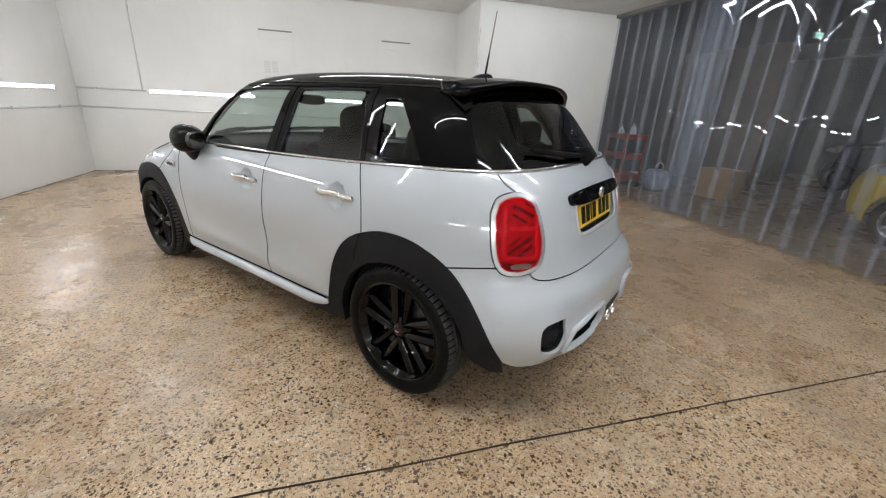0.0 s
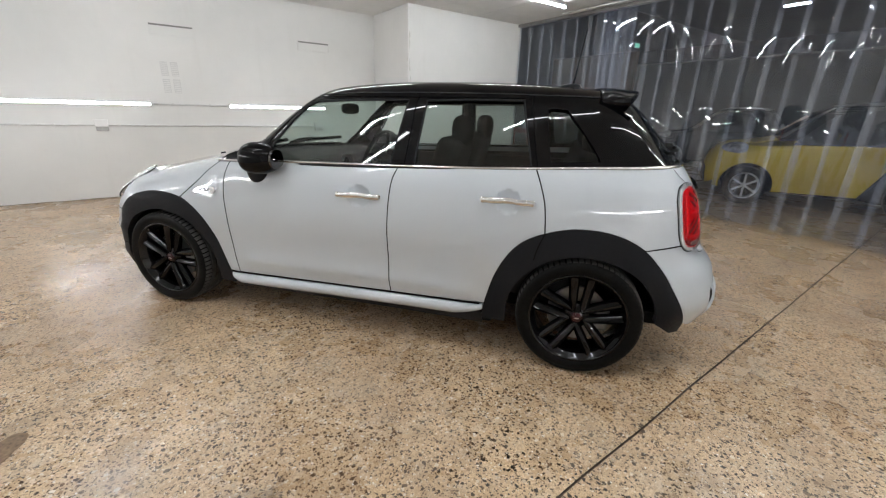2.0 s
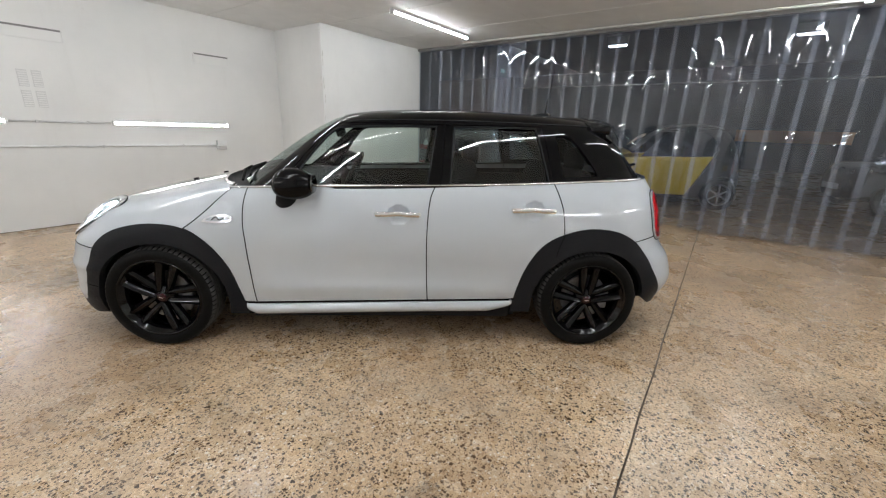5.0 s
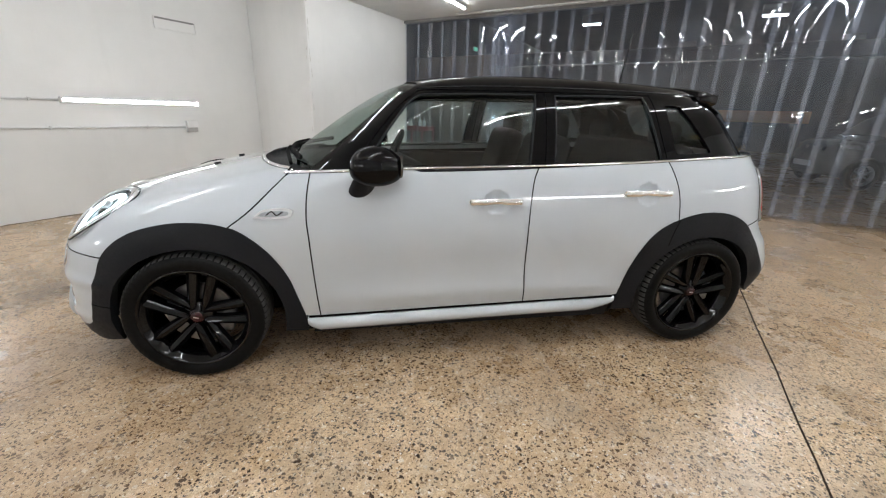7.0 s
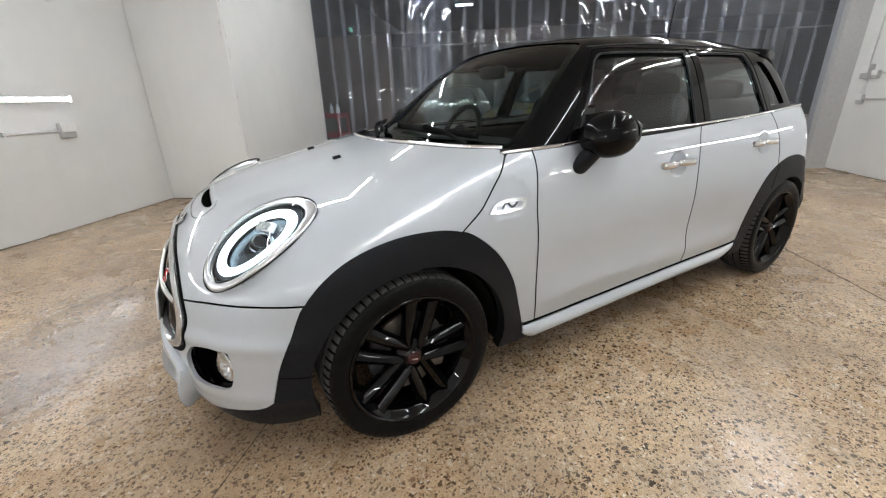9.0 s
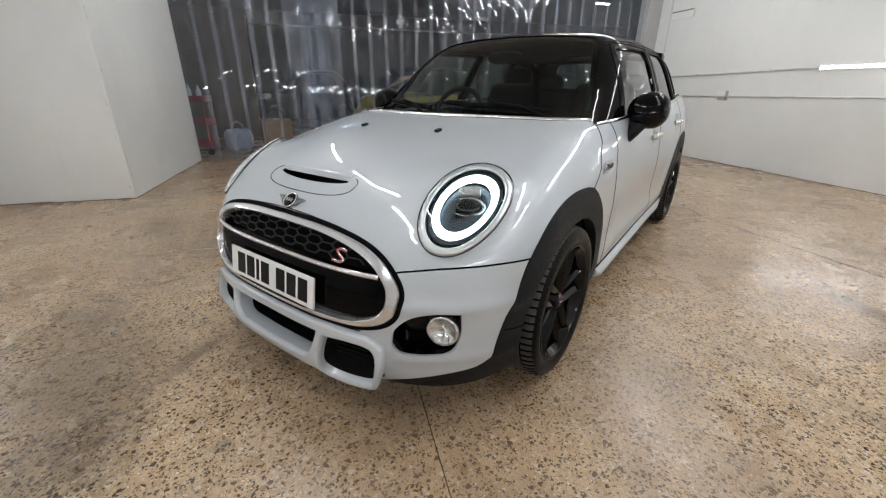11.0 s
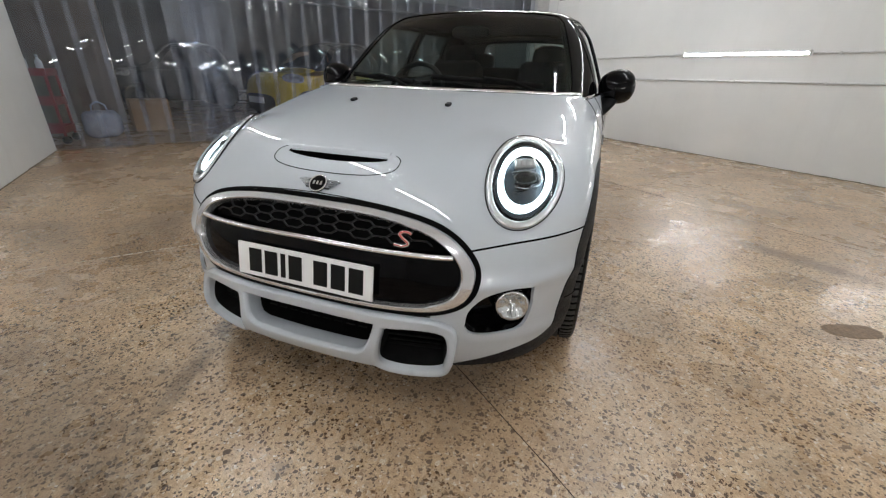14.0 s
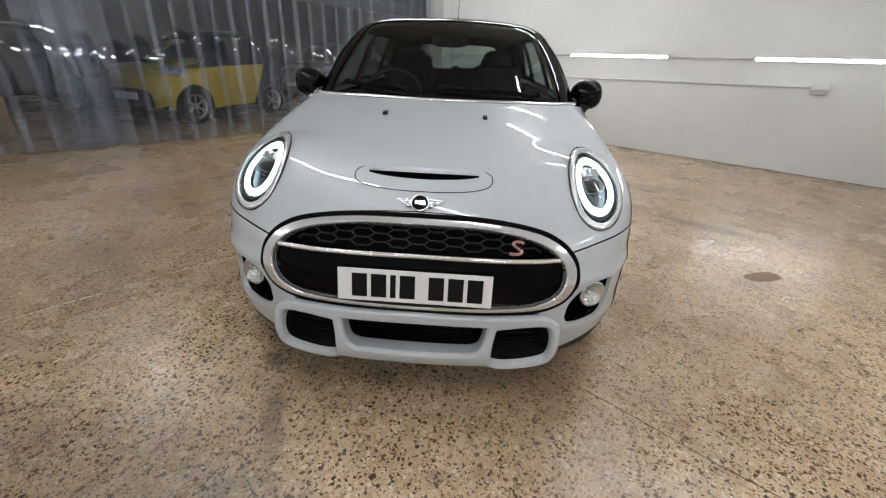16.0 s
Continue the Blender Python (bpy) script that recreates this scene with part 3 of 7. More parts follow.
def wall_louvre(u, z):
    """Four faint slatted panels in a square, painted over."""
    t = thing("wall_louvre", BAY @ pose(u, N_V, z), "painted-over air brick of four slatted panels", "vent")
    for i in (0, 1):
        for j in (0, 1):
            x, zz = -0.085 + 0.12 * i, -0.20 + 0.22 * j
            part("panel", box(x, x + 0.085, -0.006, -0.001, zz, zz + 0.18, 0.002), M_CONDUIT, t)
            for k in range(7):
                part("slat", box(x + 0.006, x + 0.079, -0.012, -0.006, zz + 0.008 + 0.024 * k, zz + 0.020 + 0.024 * k), M_WALL, t)
    return t


wall_louvre(-1.05, 1.60)

# ceiling seams, pipe and rail of the curtain
for i, u in enumerate((-2.6, -1.4, -0.2, 1.0, 2.2, 3.4)):
    slab("ceiling_batten_%d" % i, u, u + 0.03, S_V, N_V, CEIL - 0.004, CEIL - 0.0005, M_CEIL, label="thin cover strip over a ceiling joint")
for i, v in enumerate((-3.4, -0.7, 0.55, 2.9)):
    slab("ceiling_strip_%d" % i, W_U, CURTAIN_U, v, v + 0.03, CEIL - 0.006, CEIL - 0.0045, M_CEIL, label="thin cover strip over a ceiling joint")
slab("curtain_rail", CURTAIN_U - 0.05, CURTAIN_U + 0.06, S_V + 0.29, COL_V, CEIL - 0.05, CEIL - 0.0065, M_STEEL, label="grey steel rail that carries the strip curtain")
conduit((4.2, 2.2, CEIL - 0.03), (4.2, -4.3, CEIL - 0.03), 0.012)


def strip_mesh(i, width, height):
    """A hanging strip of soft clear plastic: bowed across, twisted and rippled along."""
    rnd = random.Random(40 + i)
    nx, nz = 8, 46
    bow = rnd.uniform(0.010, 0.022) * rnd.choice((1, 1, -1))
    tw, ph = rnd.uniform(-0.07, 0.07), rnd.uniform(0, 6.28)
    verts, faces = [], []
    for k in range(nz + 1):
        z = height * k / nz
        low = 1 - z / height
        a = tw * low * math.sin(ph + 1.9 * z) + rnd.uniform(-0.002, 0.002)
        sway = 0.018 * low * math.sin(ph * 2 + 1.3 * z)
        for j in range(nx + 1):
            x = (j / nx - 0.5) * width
            d = bow * (1 - (2 * x / width) ** 2) + 0.0022 * math.sin(ph + 5.1 * z + 9 * x) * (0.3 + low) + sway
            verts.append((d * math.cos(a) + x * math.sin(a), x * math.cos(a) - d * math.sin(a), z))
    for k in range(nz):
        for j in range(nx):
            p = k * (nx + 1) + j
            faces.append((p, p + 1, p + nx + 2, p + nx + 1))
    return as_mesh("strip", verts, faces, M_PVC, True)


curtain = thing("strip_curtain", BAY @ pose(CURTAIN_U, 0, 0), "curtain of hanging clear plastic strips across the bay opening", "curtain")
STRIPS = [strip_mesh(i, 0.305, CEIL - 0.055) for i in range(9)]
v, i = COL_V - 0.16, 0
while v > S_V + 0.40:
    part("strip", STRIPS[(i * 4 + i // 9) % 9], None, curtain, m=pose(0.012 * (1 if i % 2 else -1), v, 0.02 + 0.012 * math.sin(i * 1.7), 0, 0, 2.0 * math.sin(i * 2.3)))
    v -= 0.246
    i += 1

# a few strips hang bunched together
for i, v in enumerate((1.28, 1.40, 1.53, 1.66)):
    part("strip", STRIPS[(i * 2 + 1) % 9], None, curtain, m=pose(0.045 + 0.014 * i, v, 0.025, 0, 0, 9 * math.sin(i * 2.1)))

# ---- the silver-white hatchback: nose towards -x, middle at the origin ----
def spline(*pairs):
    """A natural cubic through (x, y) pairs, straight beyond its ends."""
    xs, ys = np.array([p[0] for p in pairs], float), np.array([p[1] for p in pairs], float)
    n = len(xs)
    h = np.diff(xs)
    a, r = np.eye(n), np.zeros(n)
    for i in range(1, n - 1):
        a[i, i - 1], a[i, i], a[i, i + 1] = h[i - 1], 2 * (h[i - 1] + h[i]), h[i]
        r[i] = 6 * ((ys[i + 1] - ys[i]) / h[i] - (ys[i] - ys[i - 1]) / h[i - 1])
    m = np.linalg.solve(a, r)
    s0 = (ys[1] - ys[0]) / h[0] - h[0] * (2 * m[0] + m[1]) / 6
    s1 = (ys[-1] - ys[-2]) / h[-1] + h[-1] * (2 * m[-1] + m[-2]) / 6

    def f(x):
        x = np.asarray(x, float)
        i = np.clip(np.searchsorted(xs, x) - 1, 0, n - 2)
        hi, t, u = h[i], xs[i + 1] - x, x - xs[i]
        y = (m[i] * t ** 3 + m[i + 1] * u ** 3) / (6 * hi) + (ys[i] / hi - m[i] * hi / 6) * t + (ys[i + 1] / hi - m[i + 1] * hi / 6) * u
        y = np.where(x < xs[0], ys[0] + s0 * (x - xs[0]), y)
        return np.where(x > xs[-1], ys[-1] + s1 * (x - xs[-1]), y)
    return f


def smax(a, b, k):
    h = np.maximum(k - np.abs(a - b), 0) / k
    return np.maximum(a, b) + h * h * k / 4


# lower body: half width along the car and its change with height, bonnet line, nose and tail lines
wide = spline((-2.1, 0.775), (-1.7, 0.826), (-1.28, 0.834), (-0.7, 0.832), (0.0, 0.83), (0.7, 0.836), (1.28, 0.842), (1.7, 0.815), (2.05, 0.76))
lean = spline((0.12, -0.075), (0.22, -0.035), (0.40, -0.012), (0.60, 0.0), (0.75, -0.006), (0.88, -0.024), (0.97, -0.05), (1.06, -0.095))
hoodline = spline((-2.15, 0.56), (-2.0, 0.675), (-1.91, 0.738), (-1.79, 0.800), (-1.6, 0.862), (-1.3, 0.930), (-1.0, 0.985), (-0.85, 1.012), (-0.6, 1.12), (-0.3, 1.35), (0.2, 1.9))
nose = spline((0.10, -1.91), (0.18, -1.985), (0.32, -2.020), (0.45, -2.018), (0.55, -1.998), (0.65, -1.968), (0.75, -1.918), (0.9, -1.80))
tail = spline((0.12, 1.86), (0.25, 1.935), (0.40, 1.988), (0.50, 1.984), (0.57, 1.962), (0.625, 1.918), (0.68, 1.890), (0.76, 1.868), (0.9, 1.826), (1.0, 1.772), (1.1, 1.69))


crown = spline((-2.0, 0.10), (-1.5, 0.085), (-1.1, 0.062), (-0.8, 0.045))


def ease(t):
    t = np.clip(t, 0, 1)
    return t * t * (3 - 2 * t)


def sculpt(x, y, z):
    """Swell of the panels over the plain body: door cups, door foot, fog lamp lip, bumper ledges."""
    out = np.zeros_like(x)
    flat = y > 0.6
    for cx, cz, rx, rz, d in ((0.108, 0.830, 0.066, 0.058, -0.024), (0.898, 0.866, 0.066, 0.058, -0.024), (-0.90, 0.815, 0.105, 0.075, -0.009)):
        r2 = ((x - cx) / rx) ** 2 + ((z - cz) / rz) ** 2
        out = out + np.where(flat, d * np.clip(1 - r2, 0, 1) ** 0.9, 0)
    mid = ease((x + 0.80) / 0.2) * ease((0.86 - x) / 0.2)
    out = out + np.where(flat, mid * (0.012 * np.exp(-((z - 0.375) / 0.055) ** 2) - 0.006 * np.exp(-((z - 0.53) / 0.09) ** 2)), 0)
    # lip round the fog lamp, running back to the arch
    out = out + ease((-1.55 - x) / 0.1) * ease((y - 0.50) / 0.06) * (0.011 * np.exp(-((z - 0.480) / 0.028) ** 2) + 0.006 * np.exp(-((z - 0.300) / 0.025) ** 2))
    # the bonnet stands up round the headlamps
    near = np.clip(1 - ((x + 1.70) ** 2 + (y - 0.60) ** 2 + (z - 0.80) ** 2) / 0.30 ** 2, 0, 1) ** 2
    out = out + 0.24 * near * np.clip(z - 0.745, -0.06, 0.16)
    astern = ease((x - 1.62) / 0.12)
    out = out + astern * 0.009 * ease((0.470 - z) / 0.03) * ease((z - 0.30) / 0.04) * ease((y - 0.20) / 0.05) * ease((0.64 - y) / 0.04)
    out = out + ease((x - 1.60) / 0.12) * ease((y - 0.48) / 0.12) * 0.027 * np.exp(-((z - 0.41) / 0.10) ** 2)
    return out


def lower(p):
    x, y, z = p[..., 0], np.abs(p[..., 1]), p[..., 2]
    side = y - wide(x) - lean(z)
    front = nose(z) + 0.30 * (y / 0.8) ** 3.2 - x
    back = x - tail(z) + 0.245 * (y / 0.8) ** 3.6
    top = z - hoodline(x) + crown(x) * (y / 0.75) ** 2.6
    f = smax(side, front, 0.16)
    f = smax(f, top, 0.15)
    return smax(f, back, 0.18) - sculpt(x, y, z)


# glasshouse
roofline = spline((-0.7, 1.22), (-0.35, 1.364), (-0.02, 1.418), (0.31, 1.434), (0.65, 1.434), (0.98, 1.424), (1.3, 1.402), (1.7, 1.36))
waist = spline((-0.9, 0.70), (-0.5, 0.755), (0.2, 0.772), (0.9, 0.765), (1.4, 0.72), (1.8, 0.64))


def upper(p):
    x, y, z = p[..., 0], np.abs(p[..., 1]), p[..., 2]
    side = (y - waist(x) + 0.36 * (z - 1.0) + 0.22 * np.maximum(z - 1.0, 0) ** 2) * 0.93
    top = z - roofline(x) + 0.046 * (y / 0.6) ** 2.5
    front = (-0.93 + (z - 0.99) * 1.42 + 0.30 * (y / 0.75) ** 2.2 - x) * 0.58
    back = (x - 1.765 + (z - 1.02) * 0.86 + 0.20 * (y / 0.7) ** 2.6) * 0.76
    f = smax(side, top, 0.13)
    f = smax(f, front, 0.07)
    return smax(f, back, 0.12)


def meet(f, o, d, reach=1.6):
    """Where rays from inside leave the surface f = 0."""
    lo, hi = np.zeros(len(o)), np.full(len(o), reach)
    for _ in range(34):
        mid = (lo + hi) / 2
        out = f(o + d * mid[:, None]) > 0
        hi, lo = np.where(out, mid, hi), np.where(out, lo, mid)
    return o + d * ((lo + hi) / 2)[:, None]


def slope(f, p, e=2e-3):
    g = np.stack([f(p + np.eye(3)[i] * e) - f(p - np.eye(3)[i] * e) for i in range(3)], -1)
    return g / np.maximum(np.linalg.norm(g, axis=-1, keepdims=True), 1e-9)


XA, XB, RA, RB = -1.30, 1.30, 0.75, 0.68
FRONT_S, BACK_S = XA - RA * math.pi / 2, XB + RB * math.pi / 2


def along(x, y=0.8):
    """The wrap's length at a point of the car's flank, nose or tail (left side)."""
    if x < XA:
        return XA - RA * math.atan2(XA - x, y)
    if x > XB:
        return XB + RB * math.atan2(x - XB, y)
    return x


def wrap(q):
    """Chart round the lower body: (length round it, height), left side first."""
    s, z = q[:, 0], q[:, 1]
    a = np.where(s < XA, (XA - s) / RA, np.where(s > XB, (s - XB) / RB, 0.0))
    sign = np.where(s < XA, -1.0, 1.0)
    o = np.stack([np.clip(s, XA, XB), np.zeros_like(s), z], -1)
    d = np.stack([sign * np.sin(a), -np.cos(a), np.zeros_like(s)], -1)
    return o, d


def flank(q):
    """Chart of the left side: (x, z)."""
    o = np.stack([q[:, 0], np.zeros(len(q)), q[:, 1]], -1)
    return o, np.tile([0.0, -1.0, 0.0], (len(q), 1))


def above(base):
    """Chart from above: (x, y), rays from the height base."""
    def chart(q):
        o = np.stack([q[:, 0], q[:, 1], np.full(len(q), base)], -1)
        return o, np.tile([0.0, 0.0, 1.0], (len(q), 1))
    return chart


def facing(centre, n, up=(0, 0, 1), back=0.45):
    """Chart seen along -n from outside: (across, up) round a centre."""
    n = np.array(n, float)
    n /= np.linalg.norm(n)
    e1 = np.cross(np.array(up, float), n)
    e1 /= np.linalg.norm(e1)
    e2 = np.cross(n, e1)
    c = np.array(centre, float)

    def chart(q):
        o = c + q[:, :1] * e1 + q[:, 1:] * e2 - n * back
        return o, np.tile(n, (len(q), 1))
    chart.frame = (c, e1, e2, n)
    return chart


def catmull(pts, step):
    """An open smooth line through points, sampled about every step."""
    p = [np.array(q, float) for q in pts]
    if len(p) == 2:
        n = max(1, int(round(np.linalg.norm(p[1] - p[0]) / step)))
        return [p[0] + (p[1] - p[0]) * i / n for i in range(n + 1)]
    out = []
    ext = [2 * p[0] - p[1]] + p + [2 * p[-1] - p[-2]]
    for i in range(len(p) - 1):
        a, b, c, d = ext[i:i + 4]
        n = max(1, int(round(np.linalg.norm(c - b) / step)))
        for k in range(n):
            t = k / n
            out.append(0.5 * (2 * b + (c - a) * t + (2 * a - 5 * b + 4 * c - d) * t ** 2 + (3 * b - a - 3 * c + d) * t ** 3))
    out.append(p[-1])
    return out


def loop(*segments, step=0.018):
    """A closed outline of smooth segments with corners between them."""
    out = []
    for seg in segments:
        for q in catmull(seg, step):
            if not out or np.linalg.norm(q - out[-1]) > 1e-4:
                out.append(q)
    if np.linalg.norm(out[0] - out[-1]) < 1e-4:
        out.pop()
    return np.array(out)


def ring(cx, cy, a, b, n=64, power=2.0, turn=0.0):
    """A closed superellipse."""
    t = np.linspace(0, 2 * math.pi, n, endpoint=False)
    x = a * np.sign(np.cos(t)) * np.abs(np.cos(t)) ** (2 / power)
    y = b * np.sign(np.sin(t)) * np.abs(np.sin(t)) ** (2 / power)
    c, s = math.cos(turn), math.sin(turn)
    return np.stack([cx + c * x - s * y, cy + s * x + c * y], -1)


def within(poly, pts):
    x, y = pts[:, 0], pts[:, 1]
    r = np.zeros(len(pts), bool)
    a, b = poly, np.roll(poly, -1, 0)
    for (x0, y0), (x1, y1) in zip(a, b):
        if y0 != y1:
            r ^= ((y0 > y) != (y1 > y)) & (x < (x1 - x0) * (y - y0) / (y1 - y0) + x0)
    return r


def shrunk(poly, d):
    a = np.roll(poly, 1, 0)
    b = np.roll(poly, -1, 0)
    t = b - a
    t /= np.maximum(np.linalg.norm(t, axis=1, keepdims=True), 1e-9)
    area = np.sum(poly[:, 0] * b[:, 1] - b[:, 0] * poly[:, 1])
    n = np.stack([-t[:, 1], t[:, 0]], -1) * (1 if area > 0 else -1)
    return poly + n * d


def fill(outer, holes, step):
    """Triangles over an outline with holes: points, triangles, and the loops' point numbers."""
    from mathutils.geometry import delaunay_2d_cdt
    loops = [outer] + list(holes)
    pts = np.concatenate(loops)
    x0, y0 = outer.min(0)
    x1, y1 = outer.max(0)
    gx, gy = np.meshgrid(np.arange(x0, x1, step), np.arange(y0, y1, step * 0.866))
    gx[1::2] += step / 2
    g = np.stack([gx.ravel(), gy.ravel()], -1)
    g = g[within(outer, g)]
    for h in holes:
        if len(g):
            g = g[~within(h, g)]
    if len(g):
        far = np.ones(len(g), bool)
        for i in range(0, len(pts), 200):
            d = np.linalg.norm(g[:, None] - pts[None, i:i + 200], axis=2).min(1)
            far &= d > step * 0.5
        g = g[far]
    edges, at = [], 0
    for l in loops:
        edges += [(at + i, at + (i + 1) % len(l)) for i in range(len(l))]
        at += len(l)
    every = np.concatenate([pts, g]) if len(g) else pts
    verts, _, tris, orig, _, _ = delaunay_2d_cdt([Vector(p) for p in every], edges, [], 0, 1e-7)
    v = np.array([(p.x, p.y) for p in verts])
    tris = np.array([t for t in tris if len(t) == 3])
    mid = v[tris].mean(1)
    keep = within(outer, mid)
    for h in holes:
        keep &= ~within(h, mid)
    tris = tris[keep]
    a, b, c = v[tris[:, 0]], v[tris[:, 1]], v[tris[:, 2]]
    turn = (b[:, 0] - a[:, 0]) * (c[:, 1] - a[:, 1]) - (b[:, 1] - a[:, 1]) * (c[:, 0] - a[:, 0])
    tris[turn < 0] = tris[turn < 0][:, ::-1]
    back = {}
    for i, o in enumerate(orig):
        for k in o:
            back[k] = i
    idx, at = [], 0
    for l in loops:
        idx.append([back[at + i] for i in range(len(l))])
        at += len(l)
    return v, tris, idx


def sheet_mesh(name, pieces, material, mirror=False):
    """One mesh of (points, triangles, normals) pieces, shaded by the given normals."""
    ps, ts, ns, at = [], [], [], 0
    for p, t, n in pieces:
        ps.append(p), ns.append(n), ts.append(np.asarray(t) + at)
        at += len(p)
    p, t, n = np.concatenate(ps), np.concatenate(ts), np.concatenate(ns)
    if mirror:
        p, n, t = p * [1, -1, 1], n * [1, -1, 1], t[:, ::-1]
    me = bpy.data.meshes.new(name)
    me.from_pydata(p.tolist(), [], t.tolist())
    me.materials.append(material)
    me.polygons.foreach_set("use_smooth", [True] * len(me.polygons))
    me.update()
    me.normals_split_custom_set_from_vertices(n.tolist())
    return me


def skin(outer, chart, f, holes=(), off=0.0, thick=0.012, step=0.03, gap=0.0025, cull=None, soft=0.0015):
    """A sheet of the surface f inside an outline of a chart, with folded-in edges: pieces for sheet_mesh."""
    outer = shrunk(outer, gap) if gap else outer
    v, tris, loops = fill(outer, holes, step)
    o, d = chart(v)
    p = meet(f, o, d)
    n = slope(f, p)
    # wind the triangles outwards
    a, b, c = p[tris[:, 0]], p[tris[:, 1]], p[tris[:, 2]]
    if np.sum(np.cross(b - a, c - a) * n[tris[:, 0]]) < 0:
        tris = tris[:, ::-1]
    if cull is not None:
        tris = tris[~cull(p[tris].mean(1))]
    p = p + n * off
    pieces = [(p, tris, n)]
    if thick:
        for l in loops:
            l = np.array(l)
            nxt = np.roll(l, -1)
            e = p[nxt] - p[np.roll(l, 1)]
            w = np.cross(e, n[l])
            w /= np.maximum(np.linalg.norm(w, axis=1, keepdims=True), 1e-9)
            top, low = p[l], p[l] - n[l] * thick
            k = len(l)
            i, j = np.arange(k), (np.arange(k) + 1) % k
            q = np.concatenate([np.stack([i, j, j + k], -1), np.stack([i, j + k, i + k], -1)])
            mesh_n = np.cross(top[j] - top[i], low[i] - top[i])
            if np.sum(mesh_n * w) < 0:
                q = q[:, ::-1]
            # the rim's normals look out of the sheet
            side = w
            test = shrunk(v[l], 0.001) - v[l]
            pieces.append((np.concatenate([top, low]), q, np.concatenate([side, side])))
    return pieces


def panel(name, outer, chart, f, material, parent, label="", both=False, **more):
    """A body panel on the left side; both: its mirror image too. Returns the made objects."""
    pieces = skin(outer, chart, f, **more)
    made = [part(name, sheet_mesh(name, pieces, material), None, parent, label)]
    if both:
        made.append(part(name, sheet_mesh(name, pieces, material, True), None, parent, label))
    return made


def on(chart, f, pts):
    """Points of the surface f under points of a chart."""
    q = np.array(pts, float)
    return meet(f, *chart(q))


def mirror_y(verts):
    return [(x, -y, z) for x, y, z in verts]


def pair(name, verts, faces, material, parents, label="", smooth=True):
    """The same mesh on the left and, mirrored, on the right."""
    made = []
    for k, parent in enumerate(parents):
        vs = [tuple(v) for v in verts]
        fs = faces
        if k:
            vs, fs = mirror_y(vs), [tuple(f)[::-1] for f in faces]
        made.append(part(name, as_mesh(name, vs, fs, material, smooth), None, parent, label))
    return made


car = thing("hatchback_car", None, "silver-white five-door hatchback with black roof, arches and wheels", "car")

# -- outlines shared by neighbours: (length, height) on the left flank --
belt = spline((-0.84, 0.952), (-0.745, 0.958), (0.319, 0.993), (1.017, 1.022), (1.462, 1.046), (1.7, 1.05), (2.4, 1.055))
ARCH_F = [(-1.69, 0.285), (-1.66, 0.40), (-1.62, 0.50), (-1.567, 0.62), (-1.47, 0.708), (-1.33, 0.750), (-1.19, 0.753), (-1.09, 0.732), (-1.015, 0.688), (-0.935, 0.61), (-0.868, 0.50), (-0.832, 0.385), (-0.803, 0.285)]
ARCH_R = [(0.81, 0.30), (0.828, 0.38), (0.86, 0.49), (0.905, 0.585), (0.965, 0.663), (1.05, 0.718), (1.18, 0.760), (1.30, 0.768), (1.40, 0.747), (1.49, 0.69), (1.56, 0.60), (1.607, 0.51), (1.65, 0.415), (1.69, 0.325)]


def opening(cx, cz, rx, rz, z0, n=24):
    """A wheel opening from its front foot over the top to its rear foot."""
    a0 = math.asin(max(-1, (z0 - cz) / rz))
    return [(along(cx - rx * math.cos(a)), cz + rz * math.sin(a)) for a in np.linspace(a0, math.pi - a0, n)]


OPEN_F = opening(-1.262, 0.29, 0.368, 0.352, 0.20)
OPEN_R = opening(1.285, 0.29, 0.362, 0.348, 0.325)
NOSE = facing((-1.5, 0, 0), (-1, 0, 0), back=0.0)
TAIL = facing((1.4, 0, 0), (1, 0, 0), back=0.0)


def nose_s(y, z):
    p = on(NOSE, lower, [(y, z)])[0]
    return along(p[0], abs(p[1]))


def flipped(pts, mid):
    return [(2 * mid - s, z) for s, z in reversed(pts)]


def cut(line, s0, s1):
    """The stretch of an outline between two lengths."""
    return [q for q in line if s0 - 1e-6 <= q[0] <= s1 + 1e-6]


A_F, A_R = catmull(ARCH_F, 0.02), catmull(ARCH_R, 0.02)
shut_arch = min(A_F, key=lambda q: abs(q[1] - 0.603) + (10 if q[0] > -1.3 else 0))
diag_arch = min(A_F, key=lambda q: abs(q[0] + 1.085))
cseam_arch = min(A_R, key=lambda q: abs(q[0] - 1.076) + (10 if q[1] < 0.6 else 0))
bump_arch = min(A_R, key=lambda q: abs(q[1] - 0.690) + (10 if q[0] < 1.3 else 0))


def arch_run(line, a, b):
    """Arch points from a to b, both among the line's own."""
    i = min(range(len(line)), key=lambda k: np.linalg.norm(line[k] - a))
    j = min(range(len(line)), key=lambda k: np.linalg.norm(line[k] - b))
    run = line[i:j + 1] if i <= j else line[j:i + 1][::-1]
    return [tuple(q) for q in run]


# -- bonnet: flanks in the wrap chart, top from above --
shut = [tuple(shut_arch), (-1.69, 0.607), (-1.825, 0.603), (-1.93, 0.590), (nose_s(0.515, 0.585), 0.585)]
over_grille = [(nose_s(y, z), z) for y, z in ((0.515, 0.585), (0.47, 0.628), (0.40, 0.660), (0.28, 0.683), (0.14, 0.694), (0.0, 0.698))]
JOIN = [(-0.845, -0.70), (-1.0, -0.70), (-1.2, -0.685), (-1.4, -0.645), (-1.55, -0.59), (-1.68, -0.50), (-1.78, -0.38), (-1.84, -0.25), (-1.87, -0.12), (-1.878, 0.0)]
join3 = on(above(0.3), lower, catmull(JOIN, 0.03))
